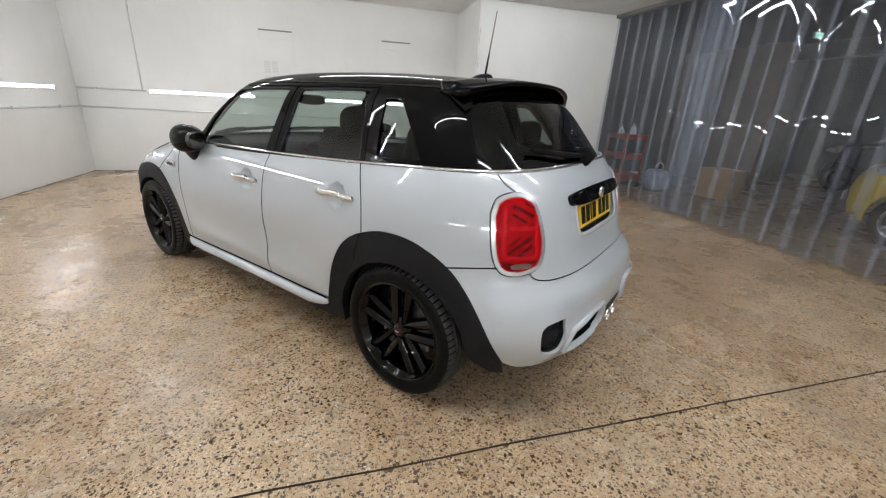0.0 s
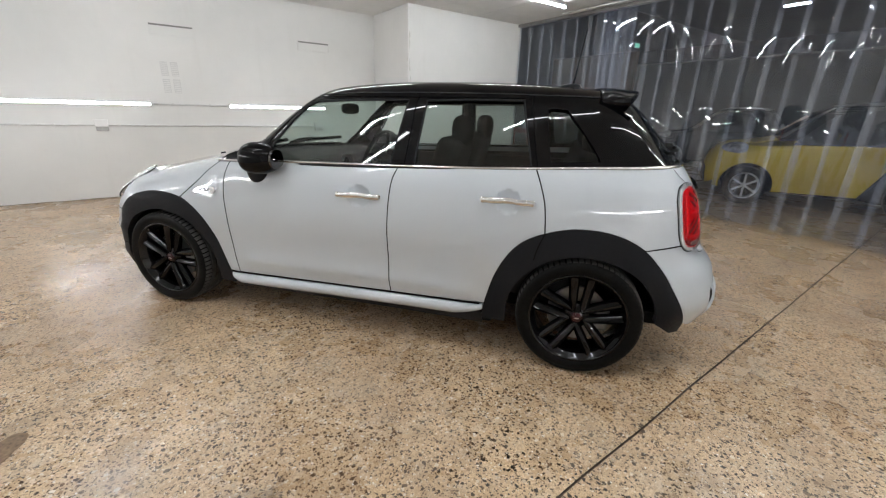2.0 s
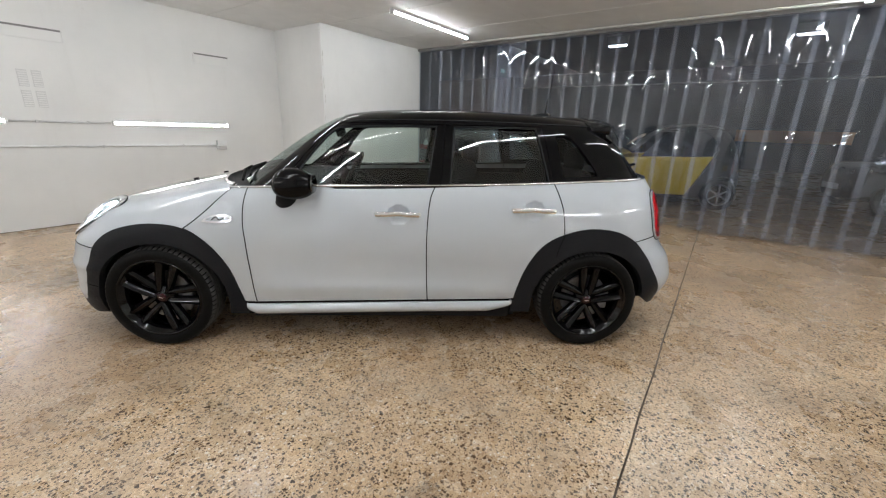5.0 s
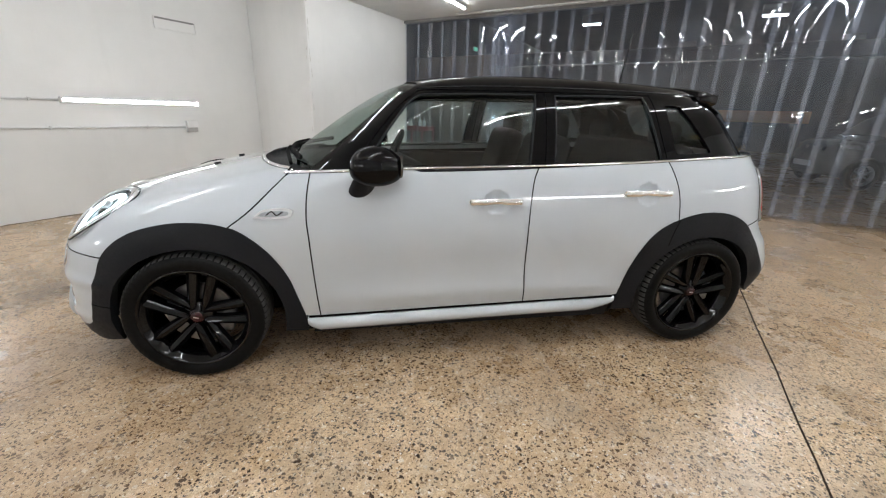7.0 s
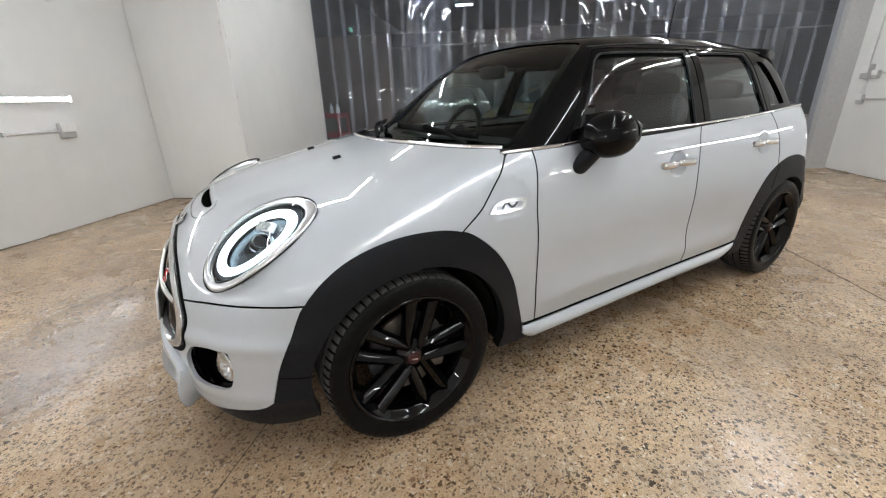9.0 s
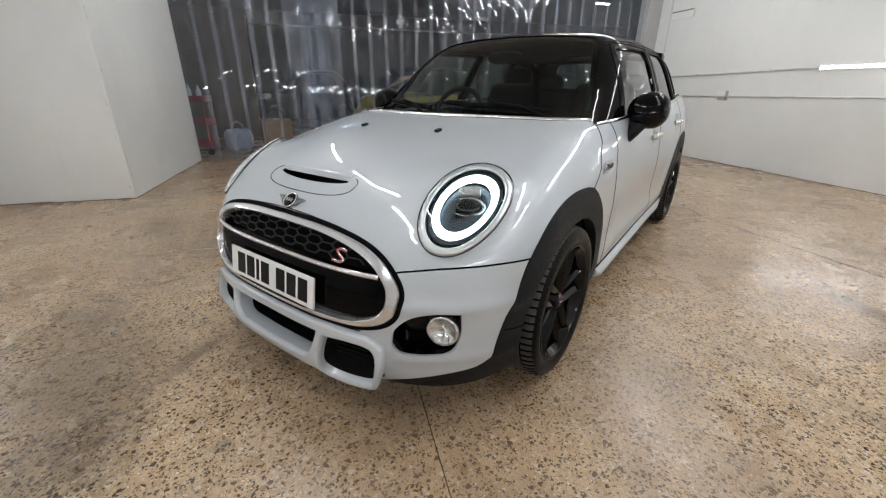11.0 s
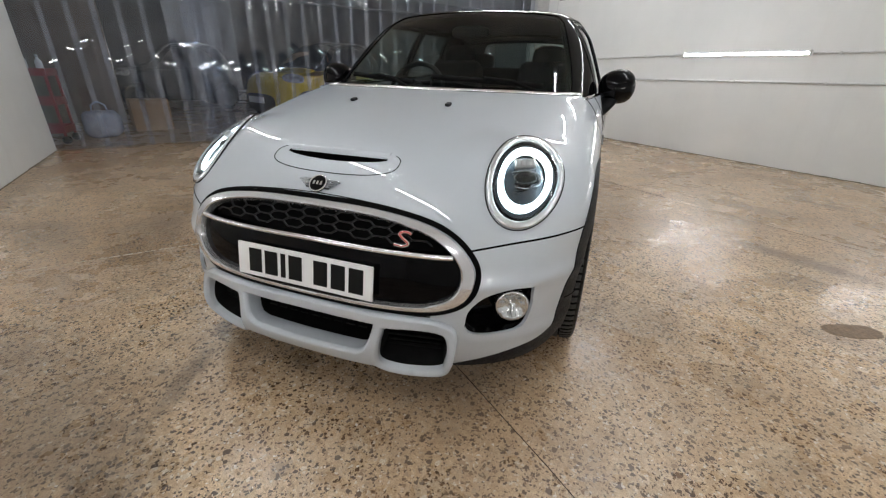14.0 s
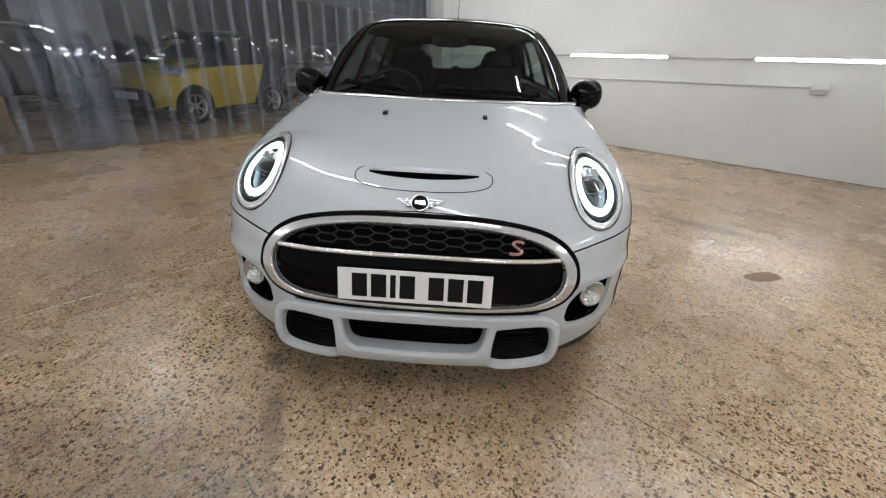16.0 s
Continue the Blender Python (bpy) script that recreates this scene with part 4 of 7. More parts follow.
join_s = [(along(p[0], abs(p[1])), p[2]) for p in join3]
diag = [tuple(diag_arch), (-1.0, 0.80), (-0.90, 0.895), (-0.852, 0.942), join_s[0]]
flank_loop = np.array([tuple(q) for q in loop(over_grille[::-1], shut[::-1], arch_run(A_F, shut_arch, diag_arch), diag, step=0.02)] + join_s[1:])
top_left = [(p[0], p[1]) for p in join3]
rear_edge = catmull([(-1.085, 0.0), (-1.06, -0.25), (-0.99, -0.48), (-0.91, -0.63), (-0.845, -0.70)], 0.03)
top_loop = np.array(top_left + [(x, -y) for x, y in top_left[::-1][1:]] + [(x, -y) for x, y in rear_edge[::-1][1:]] + [tuple(q) for q in rear_edge[1:-1]])

HL = on(wrap, lower, [(-1.728, 0.772)])[0]
HL_N = slope(lower, HL[None])[0] + [-0.22, 0.06, 0.0]
HL_N /= np.linalg.norm(HL_N)
HL_CHART = facing(HL, HL_N, (HL_N[2], -0.17, -HL_N[0]), 0.2)
HL_A, HL_B = 0.116, 0.190


def lamp_face():
    """The lamp's own gently domed face, laid on the wing: heights over the lamp's plane."""
    c, e1, e2, n = HL_CHART.frame
    q = np.array([(HL_A * r * math.cos(t), HL_B * r * math.sin(t)) for r in (0.35, 0.7, 1.0) for t in np.linspace(0, 2 * math.pi, 16, endpoint=False)])
    d = (meet(lower, *HL_CHART(q)) - c) @ n
    basis = np.stack([np.ones(len(q)), q[:, 0], q[:, 1], q[:, 0] ** 2, q[:, 1] ** 2], -1)
    k = np.linalg.lstsq(basis, d, rcond=None)[0]

    def f(p):
        g = p - c
        a, b, h = g @ e1, g @ e2, g @ n
        return h - (k[0] + 0.008 + k[1] * a + k[2] * b + k[3] * a * a + k[4] * b * b)
    return f


lamp_f = lamp_face()


def in_light(scale):
    c, e1, e2, n = HL_CHART.frame

    def test(p):
        q = p * [1, -1, 1] * 1.0
        hit = np.zeros(len(p), bool)
        for pp in (p, q):
            d = pp - c
            hit |= ((d @ e1) / (HL_A * scale)) ** 2 + ((d @ e2) / (HL_B * scale)) ** 2 + ((d @ n) / 0.2) ** 2 < 1
        return hit
    return test


slot = np.array([(-1.790 + 0.10 * y * y + dx * max(0.05, 1 - (y / 0.192) ** 2) ** 0.5, y) for dx, ys in ((-0.025, np.linspace(-0.19, 0.19, 40)), (0.020, np.linspace(0.19, -0.19, 40))) for y in ys])
hood_cull = in_light(0.91)
pieces = skin(flank_loop, wrap, lower, gap=0.0, step=0.022, cull=hood_cull, thick=0.0)
right = [(p * [1, -1, 1], t[:, ::-1], n * [1, -1, 1]) for p, t, n in pieces]
top = skin(top_loop, above(0.3), lower, holes=[slot], gap=0.0, step=0.022, cull=hood_cull, thick=0.0)
bonnet = part("bonnet", sheet_mesh("bonnet", pieces + right + top, M_BODY), None, car)

# -- front bumper, all round the nose --
under = [(FRONT_S, 0.198), (-2.25, 0.185), (-2.12, 0.171), (-2.02, 0.171), (-1.965, 0.196), (-1.84, 0.236), (-1.735, 0.256), ARCH_F[0]]
left_half = [tuple(q) for q in loop(under, arch_run(A_F, A_F[0], shut_arch), shut, over_grille, step=0.02)]
bumper_loop = np.array(left_half + flipped(left_half[1:-1], FRONT_S))


def spun(half, n=140):
    """A closed outline, mirrored left and right, with points at even angles round its middle."""
    line = catmull(half, 0.01)
    line = np.array([tuple(q) for q in line] + [(-a, b) for a, b in line[::-1][1:-1]])
    mid = np.array([0.0, 0.53])
    a = np.arctan2((line[:, 1] - mid[1]) * 2.6, line[:, 0])
    order = np.argsort(a)
    a, line = a[order], line[order]
    at = np.linspace(-math.pi, math.pi, n, endpoint=False)
    return np.stack([np.interp(at, a, line[:, k], period=2 * math.pi) for k in (0, 1)], -1)


GR = spun([(0.0, 0.679), (0.20, 0.675), (0.36, 0.655), (0.46, 0.617), (0.522, 0.555), (0.537, 0.495), (0.515, 0.440), (0.46, 0.410), (0.36, 0.399), (0.0, 0.395)])
GR_IN = spun([(0.0, 0.660), (0.20, 0.656), (0.34, 0.636), (0.43, 0.602), (0.484, 0.550), (0.497, 0.497), (0.478, 0.452), (0.43, 0.426), (0.34, 0.414), (0.0, 0.409)])
FOG = np.array([tuple(q) for q in loop([(-1.785, 0.465), (-1.85, 0.470), (-1.915, 0.452), (-1.962, 0.405), (-1.972, 0.352)], [(-1.972, 0.352), (-1.955, 0.325), (-1.90, 0.318), (-1.83, 0.322)], [(-1.83, 0.322), (-1.800, 0.34), (-1.783, 0.40), (-1.785, 0.465)], step=0.010)])
MID_IN = loop([(-0.247, 0.337), (0.0, 0.338), (0.247, 0.337)], [(0.247, 0.337), (0.237, 0.292), (0.220, 0.258), (0.192, 0.243)], [(0.192, 0.243), (0.0, 0.238), (-0.192, 0.243)], [(-0.192, 0.243), (-0.220, 0.258), (-0.237, 0.292), (-0.247, 0.337)], step=0.004)
OUT_IN = loop([(0.280, 0.328), (0.37, 0.335), (0.436, 0.331), (0.464, 0.316), (0.476, 0.280), (0.472, 0.232), (0.454, 0.198), (0.38, 0.182), (0.315, 0.182), (0.272, 0.206), (0.270, 0.270), (0.280, 0.328)], step=0.004)
SPLIT_HALF = [(0.0, 0.382), (0.20, 0.381), (0.39, 0.377), (0.455, 0.366), (0.494, 0.337), (0.503, 0.296), (0.497, 0.234), (0.474, 0.187), (0.435, 0.168), (0.36, 0.162), (0.298, 0.167), (0.264, 0.186), (0.248, 0.194), (0.20, 0.191), (0.0, 0.186)]


def nose_cull(p):
    front = p[:, 0] < -1.6
    q = np.stack([p[:, 1], p[:, 2]], -1)
    qa = np.stack([np.abs(p[:, 1]), p[:, 2]], -1)
    s = np.array([along(x, abs(y)) for x, y in p[:, :2]])
    return front & (within(shrunk(GR, 0.010), q) | within(shrunk(MID_IN, -0.012), q) | within(shrunk(OUT_IN, -0.012), qa) | within(shrunk(FOG, -0.004), np.stack([s, p[:, 2]], -1)))


def unrolled(outline):
    """An outline seen on the nose, as wrap lengths round it."""
    p = on(NOSE, lower, outline)
    out = []
    for x, y, z in p:
        s_ = along(x, abs(y))
        out.append((s_ if y < 0 else 2 * FRONT_S - s_, z))
    return np.array(out)


nose_holes = [unrolled(shrunk(GR, 0.008)), unrolled(shrunk(MID_IN, -0.010)), unrolled(shrunk(OUT_IN, -0.010)), unrolled(shrunk(OUT_IN, -0.010)[::-1] * [-1, 1]), FOG, np.array(flipped([tuple(q) for q in FOG], FRONT_S))]
bumper = part("front_bumper", sheet_mesh("front_bumper", skin(bumper_loop, wrap, lower, holes=nose_holes, step=0.011), M_BODY), None, car)


def pocket(name, outline, chart, f, depth, material, parent, label="", both=False):
    """A recess: walls from the outline down to a floor."""
    v, tris, loops = fill(shrunk(outline, -0.004), [], 0.03)
    o, d = chart(v)
    p = meet(f, o, d)
    n = slope(f, p)
    p = p - n * 0.004
    low = p - n * depth
    l = np.array(loops[0])
    k = len(l)
    i, j = np.arange(k), (np.arange(k) + 1) % k
    wall = np.concatenate([p[l], low[l]])
    faces = [tuple(map(int, t)) for t in tris] + [(int(a), int(b), int(b + k), int(a + k)) for a, b in zip(i + len(p), j + len(p))]
    verts = np.concatenate([low, wall])
    if both:
        return pair(name, verts, faces, material, [parent, parent], label, False)
    return [part(name, as_mesh(name, verts, faces, material), None, parent, label)]


def cushion(outer, holes, chart, f, low, height, soft, depth, step=0.007):
    """A proud frame on the surface f, rounded over towards all its edges, with a wall inwards from each edge."""
    v, tris, loops = fill(outer, holes, step)
    p = meet(f, *chart(v))
    n = slope(f, p)
    rims = np.concatenate([v[l] for l in loops])
    d = np.concatenate([np.linalg.norm(v[k:k + 400, None] - rims[None], axis=2).min(1) for k in range(0, len(v), 400)])
    for l in loops:
        d[l] = 0.0
    lift = low + height * np.sqrt(1 - (1 - np.clip(d / soft, 0, 1)) ** 2)
    top = p + n * lift[:, None]
    a, b, c = top[tris[:, 0]], top[tris[:, 1]], top[tris[:, 2]]
    if np.sum(np.cross(b - a, c - a) * n[tris[:, 0]]) < 0:
        tris = tris[:, ::-1]
    verts, faces = [tuple(q) for q in top], [tuple(map(int, t)) for t in tris]
    for l, deep in zip(loops, depth):
        k, at = len(l), len(verts)
        verts += [tuple(q) for q in p[l] - n[l] * deep]
        faces += [(int(l[i]), int(l[(i + 1) % k]), at + (i + 1) % k, at + i) for i in range(k)]
    return verts, faces


def trim_ring(name, line, chart, f, section, material, parent, label="", both=False, off=0.0, closed=True):
    """A profile carried along a line of the surface."""
    q = np.array(line, float)
    p = on(chart, f, q)
    n = slope(f, p)
    p = p + n * off
    k = len(p)
    verts, faces = [], []
    for i in range(k):
        a = p[i - 1] if closed or i else p[0]
        b = p[(i + 1) % k] if closed or i < k - 1 else p[-1]
        t = (b - a) / max(np.linalg.norm(b - a), 1e-9)
        w = np.cross(n[i], t)
        verts += [p[i] + w * s + n[i] * h for s, h in section]
    m = len(section)
    for i in range(k if closed else k - 1):
        j = (i + 1) % k
        for u in range(m):
            v = (u + 1) % m
            faces.append((i * m + u, j * m + u, j * m + v, i * m + v))
    if not closed:
        faces += [tuple(range(m))[::-1], tuple(range((k - 1) * m, k * m))]
    made = pair(name, verts, faces, material, [parent, parent] if not isinstance(parent, list) else parent, label) if both else [part(name, as_mesh(name, verts, faces, material, True), None, parent, label)]
    for ob in made:
        ob.data.set_sharp_from_angle(angle=radians(50))
    return made


def bead(w, h, n=10):
    return [(w * math.cos(2 * math.pi * i / n), h * math.sin(2 * math.pi * i / n)) for i in range(n)]


def lath(w, h):
    """A flat-faced section with rounded shoulders."""
    return [(-w, -h), (w, -h), (w, 0.35 * h), (0.86 * w, 0.75 * h), (0.5 * w, h), (-0.5 * w, h), (-0.86 * w, 0.75 * h), (-w, 0.35 * h)]


# grille: chrome frame, dark honeycomb above a chrome bar, gloss black panel below
po, pi_ = on(NOSE, lower, GR), on(NOSE, lower, GR_IN)
no, ni = slope(lower, po), slope(lower, pi_)
verts, faces = [], []
for a, b, m, n_ in zip(po, pi_, no, ni):
    for t, h in ((0.0, -0.008), (0.03, 0.006), (0.10, 0.0095), (0.5, 0.0105), (0.86, 0.009), (0.96, 0.005), (1.0, -0.020)):
        verts.append(a + (b - a) * t + (m + (n_ - m) * t) * h)
for i in range(len(po)):
    j = (i + 1) % len(po)
    faces += [(i * 7 + q, i * 7 + q + 1, j * 7 + q + 1, j * 7 + q) for q in range(6)]
grille = part("grille", as_mesh("grille", verts, faces, M_SATIN, True), None, car, "oval chrome grille frame with dark mesh")
grille.data.set_sharp_from_angle(angle=radians(26))
trim_ring("grille_gap", shrunk(GR, -0.008), NOSE, lower, bead(0.0085, 0.0035, 6), M_DARKGAP, grille)
inner = shrunk(GR_IN, -0.008)
low_grille = np.array([q for q in inner if q[1] < 0.575])
panel("lower_panel", low_grille, NOSE, lower, M_PIANO, grille, "gloss black lower grille panel", off=-0.012, gap=0.0)
up_grille = np.array([q for q in inner if q[1] > 0.566])
# near-black sheet that stands for the shade behind the mesh
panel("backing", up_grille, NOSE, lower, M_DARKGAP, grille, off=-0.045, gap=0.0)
trim_ring("chrome_bar", [(y, 0.572 - 0.006 * (y / 0.45) ** 2) for y in np.linspace(-0.47, 0.47, 50)], NOSE, lower, bead(0.009, 0.010, 10), M_CHROME, grille, "chrome grille bar", closed=False)
bm = bmesh.new()
cw, ch = 0.080, 0.025
within_up = shrunk(up_grille, 0.012)
for c in range(-9, 10):
    for r in range(-1, 5):
        cy, cz = c * 0.76 * cw, 0.590 + (r + 0.5 * (c % 2)) * ch
        hexa = [(cy + cw * a, cz + ch * b) for a, b in ((-0.5, 0), (-0.26, 0.5), (0.26, 0.5), (0.5, 0))]
        for a, b in zip(hexa[:-1], hexa[1:]):
            if within(within_up, np.array([a, b])).all():
                pa, pb = on(NOSE, lower, [a, b])
                rod(pa + [0.014, 0, 0], pb + [0.014, 0, 0], 0.0030, bm, 6)
part("mesh", bm, M_MESH, grille, "black honeycomb mesh")
es = [(-0.030, 0.026), (-0.012, 0.034), (0.012, 0.034), (0.026, 0.024), (0.012, 0.008), (-0.006, -0.004), (-0.022, -0.018), (-0.004, -0.030), (0.020, -0.030), (0.044, -0.026)]
s_line = [(0.326 - q[0] * 0.62, 0.607 + q[1] * 0.56) for q in catmull(es, 0.006)]
s_badge = trim_ring("letter_badge", s_line, NOSE, lower, bead(0.0046, 0.003, 8), M_CHROME, grille, "small red badge with silver edge", closed=False, off=0.002)[0]
trim_ring("red_fill", s_line, NOSE, lower, bead(0.0019, 0.003, 8), M_REDTRIM, s_badge, closed=False, off=0.0045)


def number_plate(name, m, material, parent, label):
    """A flat plate with seven dark bars of its characters' size."""
    p = part(name, box(-0.252, 0.252, -0.004, 0.004, -0.0545, 0.0545, 0.002), material, parent, label, m=m)
    part("holder", box(-0.20, 0.20, -0.0035, 0.008, -0.062, -0.0558, 0.002), M_INK, p, "dark plate holder strip")
    x = -0.205
    for i in range(7):
        w = 0.05 if i != 2 else 0.018
        part("bar", box(x, x + w, -0.0055, -0.0035, -0.0395, 0.0395), M_INK, p)
        x += w + (0.044 if i == 3 else 0.013)
    return p


px = on(NOSE, lower, [(0, 0.465)])[0][0]
number_plate("front_plate", pose(px - 0.004, 0, 0.474, -9, 0, -90), M_PLATE_W, car, "white front plate with dark bars")

# fog lamps in black pockets
fogs = pocket("fog_recess", FOG, wrap, lower, 0.075, M_BLACK, car, "black fog lamp recess", True)
fog_c = np.array([-1.848, -0.640, 0.392])
fog_n = np.array([-0.9, -0.32, 0.05])
fog_m = look(tuple(fog_c + fog_n * 0.002), tuple(fog_c + fog_n))
v, fcs = lathe([(0.0, 0.030), (0.010, 0.029), (0.020, 0.025), (0.030, 0.019), (0.040, 0.010), (0.048, 0.004), (0.053, 0.010), (0.054, 0.05), (0.0, 0.06)], 40, "Z")
vv = [tuple(fog_m @ Vector((a, b, c + 0.006 * math.sin(a * 330) * (1 if math.hypot(a, b) < 0.046 else 0)))) for a, b, c in v]
pair("fog_lamp", vv, fcs, M_FOG, fogs, "round clear fog lamp")
v2, f2 = lathe([(0.0, -0.012), (0.026, -0.008), (0.046, 0.002), (0.053, 0.012)], 28, "Z")
pair("lens", [tuple(fog_m @ Vector(q)) for q in v2], f2, M_CLEAR, fogs)

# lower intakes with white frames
# pockets coloured near-black, for the deep shade in the openings
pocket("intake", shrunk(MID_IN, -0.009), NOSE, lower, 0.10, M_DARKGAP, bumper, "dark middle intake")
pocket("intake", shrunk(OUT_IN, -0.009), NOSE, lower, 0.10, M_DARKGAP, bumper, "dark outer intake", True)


def jutting(p):
    """The nose with its foot pushed forward under the splitter."""
    z = p[..., 2]
    return lower(p) - 0.036 * ease((0.365 - z) / 0.16)


SPLIT = catmull(SPLIT_HALF, 0.004)
SPLIT = np.array([tuple(q) for q in SPLIT] + [(-a, b) for a, b in SPLIT[::-1][1:-1]])
v, fcs = cushion(SPLIT, [MID_IN, OUT_IN, OUT_IN[::-1] * [-1, 1]], NOSE, jutting, 0.004, 0.016, 0.009, (0.045, 0.045, 0.012, 0.012), 0.005)
splitter = part("splitter", as_mesh("splitter", v, fcs, M_BODY, True), None, bumper, "silver-white lower splitter frame")
splitter.data.set_sharp_from_angle(angle=radians(70))
# black lining of the outer openings, from the frame back into the nose
q = shrunk(OUT_IN, -0.001) * [-1, 1]
p = on(NOSE, jutting, q)
n = slope(jutting, p)
k = len(p)
pair("lining", [tuple(a) for a in np.concatenate([p + n * 0.001, p - n * 0.085])], [(i, (i + 1) % k, k + (i + 1) % k, k + i) for i in range(k)], M_SHELL, [splitter, splitter], "black plastic intake lining")
trim_ring("splitter_groove", [(y, 0.3865 - 0.004 * (y / 0.4) ** 2) for y in np.linspace(-0.42, 0.42, 60)], NOSE, lower, bead(0.0025, 0.0015, 6), M_DARKGAP, bumper, closed=False, off=0.001)
bm = bmesh.new()
for r in range(3):
    for y in np.arange(-0.19, 0.19, 0.045):
        z = 0.287 + r * 0.016
        pa, pb = on(NOSE, lower, [(y, z), (y + 0.03, z)])
        rod(pa + [0.03, 0, 0], pb + [0.03, 0, 0], 0.003, bm, 5)
for sgn in (1, -1):
    for r in range(4):
        z = 0.242 + r * 0.020
        pa, pb = on(NOSE, lower, [(sgn * 0.275, z), (sgn * 0.44, z)])
        rod(pa + [0.03, 0, 0], pb + [0.03, 0, 0], 0.004, bm, 5)
tagged(part("intake_mesh", bm, M_SHELL, bumper), kind="stuff")
lip = loop([(-2.06, 0.190), (-2.03, 0.192), (-1.96, 0.212), (-1.84, 0.246), (-1.735, 0.262), ARCH_F[0]], [ARCH_F[0], OPEN_F[0]], [OPEN_F[0], (-1.70, 0.175), (-1.85, 0.165), (-2.06, 0.165)], [(-2.06, 0.165), (-2.06, 0.203)])
panel("lower_lip", lip, wrap, lower, M_CLAD, bumper, "black plastic lower lip", True, off=-0.002, gap=0.0)

# headlamps
rim_out, rim_in = ring(0, 0, HL_A, HL_B, 72, 2.05), ring(0, -0.002, HL_A * 0.845, HL_B * 0.86, 72, 2.05)
v, fcs = cushion(rim_out, [rim_in], HL_CHART, lamp_f, 0.0, 0.005, 0.010, (0.040, 0.040), 0.005)
made = pair("headlamp", v, fcs, M_BEZEL, [car, car], "round headlamp with lit white ring")
for ob in made:
    ob.data.set_sharp_from_angle(angle=radians(75))
trim = ring(0, 0, HL_A * 1.02, HL_B * 1.02, 72, 2.05)
trim_ring("seam", trim, HL_CHART, lamp_f, bead(0.0016, 0.003, 6), M_DARKGAP, made, "", True)


def lamp_ring(name, k0, k1, off, material, label="", thick=0.012):
    holes = [ring(0, 0, HL_A * k0, HL_B * k0, 64, 2.05)] if k0 else []
    pc = skin(ring(0, 0, HL_A * k1, HL_B * k1, 64, 2.05), HL_CHART, lamp_f, holes=holes, off=off, thick=thick, gap=0.0, step=0.02)
    for k, parent in enumerate(made):
        part(name, sheet_mesh(name, pc, material, k == 1), None, parent, label)


lamp_ring("housing", 0.0, 0.92, -0.045, M_DARKGAP)
lamp_ring("running_light", 0.58, 0.73, -0.010, M_RING, "glowing white ring")
lamp_ring("inner_bezel", 0.73, 0.825, -0.014, M_BOWL, "blue-grey outer light guide")
lamp_ring("glass_edge", 0.82, 0.862, -0.003, M_BLACK)
lamp_ring("reflector", 0.26, 0.58, -0.034, M_BOWL, "dark reflector bowl")
lamp_ring("lens", 0.0, 0.85, 0.004, M_CLEAR, "clear lens", 0.0)
c, e1, e2, n = HL_CHART.frame
proj = Matrix((( *e1[:1], e2[0], n[0], 0), (e1[1], e2[1], n[1], 0), (e1[2], e2[2], n[2], 0), (0, 0, 0, 1)))
proj = Matrix.Translation(tuple(c - n * 0.045)) @ proj @ Matrix.Rotation(radians(28), 4, "Z")
v, fcs = lathe([(0.0, 0.034), (0.018, 0.031), (0.032, 0.020), (0.038, 0.006), (0.042, 0.0)], 24, "Z")
pair("projector", [tuple(proj @ Vector((a * 1.25, b * 0.72 + 0.002, h))) for a, b, h in v], fcs, M_BLACK, made, "dark glass projector")
v, fcs = lathe([(0.040, 0.006), (0.046, 0.012), (0.050, 0.008), (0.052, 0.0)], 28, "Z")
pair("projector_rim", [tuple(proj @ Vector((a * 1.15, b * 0.68 + 0.0, h + 0.006))) for a, b, h in v], fcs, M_LEDGE, made)
bm = box(-0.030, 0.040, 0.034, 0.066, 0.010, 0.028, 0.006)
for k in range(4):
    box(-0.026 + 0.016 * k, -0.014 + 0.016 * k, 0.038, 0.062, 0.028, 0.032, 0.002, bm=bm)
bm.verts.index_update()
v, fcs = [tuple(proj @ q.co) for q in bm.verts], [tuple(q.index for q in g.verts) for g in bm.faces]
bm.free()
pair("led_block", v, fcs, M_ALLOY, made, "silver lamp element", False)

# bonnet scoop, badge and washer jets
scoop_line = [(-1.792 + 0.10 * y * y, y) for y in np.linspace(-0.19, 0.19, 40)]
pocket("scoop_slot", slot, above(0.3), lower, 0.05, M_DARKGAP, bonnet, "dark slot of the bonnet scoop")
trim_ring("scoop_lip", [(x + 0.024, y) for x, y in scoop_line], above(0.3), lower, [(-0.012, -0.006), (0.018, -0.006), (0.006, 0.0035), (-0.006, 0.0045), (-0.013, -0.001)], M_BODY, bonnet, closed=False)
seam = [(math.copysign(abs(math.cos(a)) ** 0.72, math.cos(a)) * 0.236, math.copysign(abs(math.sin(a)) ** 0.72, math.sin(a))) for a in np.linspace(math.pi - 0.55, 2 * math.pi + 0.55, 80)]
trim_ring("scoop_seam", [(-1.805 + 0.053 * h + 0.10 * y * y, y) for y, h in seam], above(0.3), lower, bead(0.0017, 0.0012, 6), M_DARKGAP, bonnet, closed=False)
for y in (0.225, -0.215):
    p = on(above(0.3), lower, [(-1.30, y)])[0]
    part("washer_jet", box(-0.018, 0.014, -0.010, 0.010, -0.002, 0.011, 0.004), M_CLAD, bonnet, m=pose(*p, 0, -10, 0))
bc = on(above(0.3), lower, [(-1.893, 0)])[0]
bn = slope(lower, bc[None])[0]
bm_ = Matrix.Translation(tuple(bc + bn * 0.002)) @ Vector(bn).to_track_quat("Z", "X").to_matrix().to_4x4()
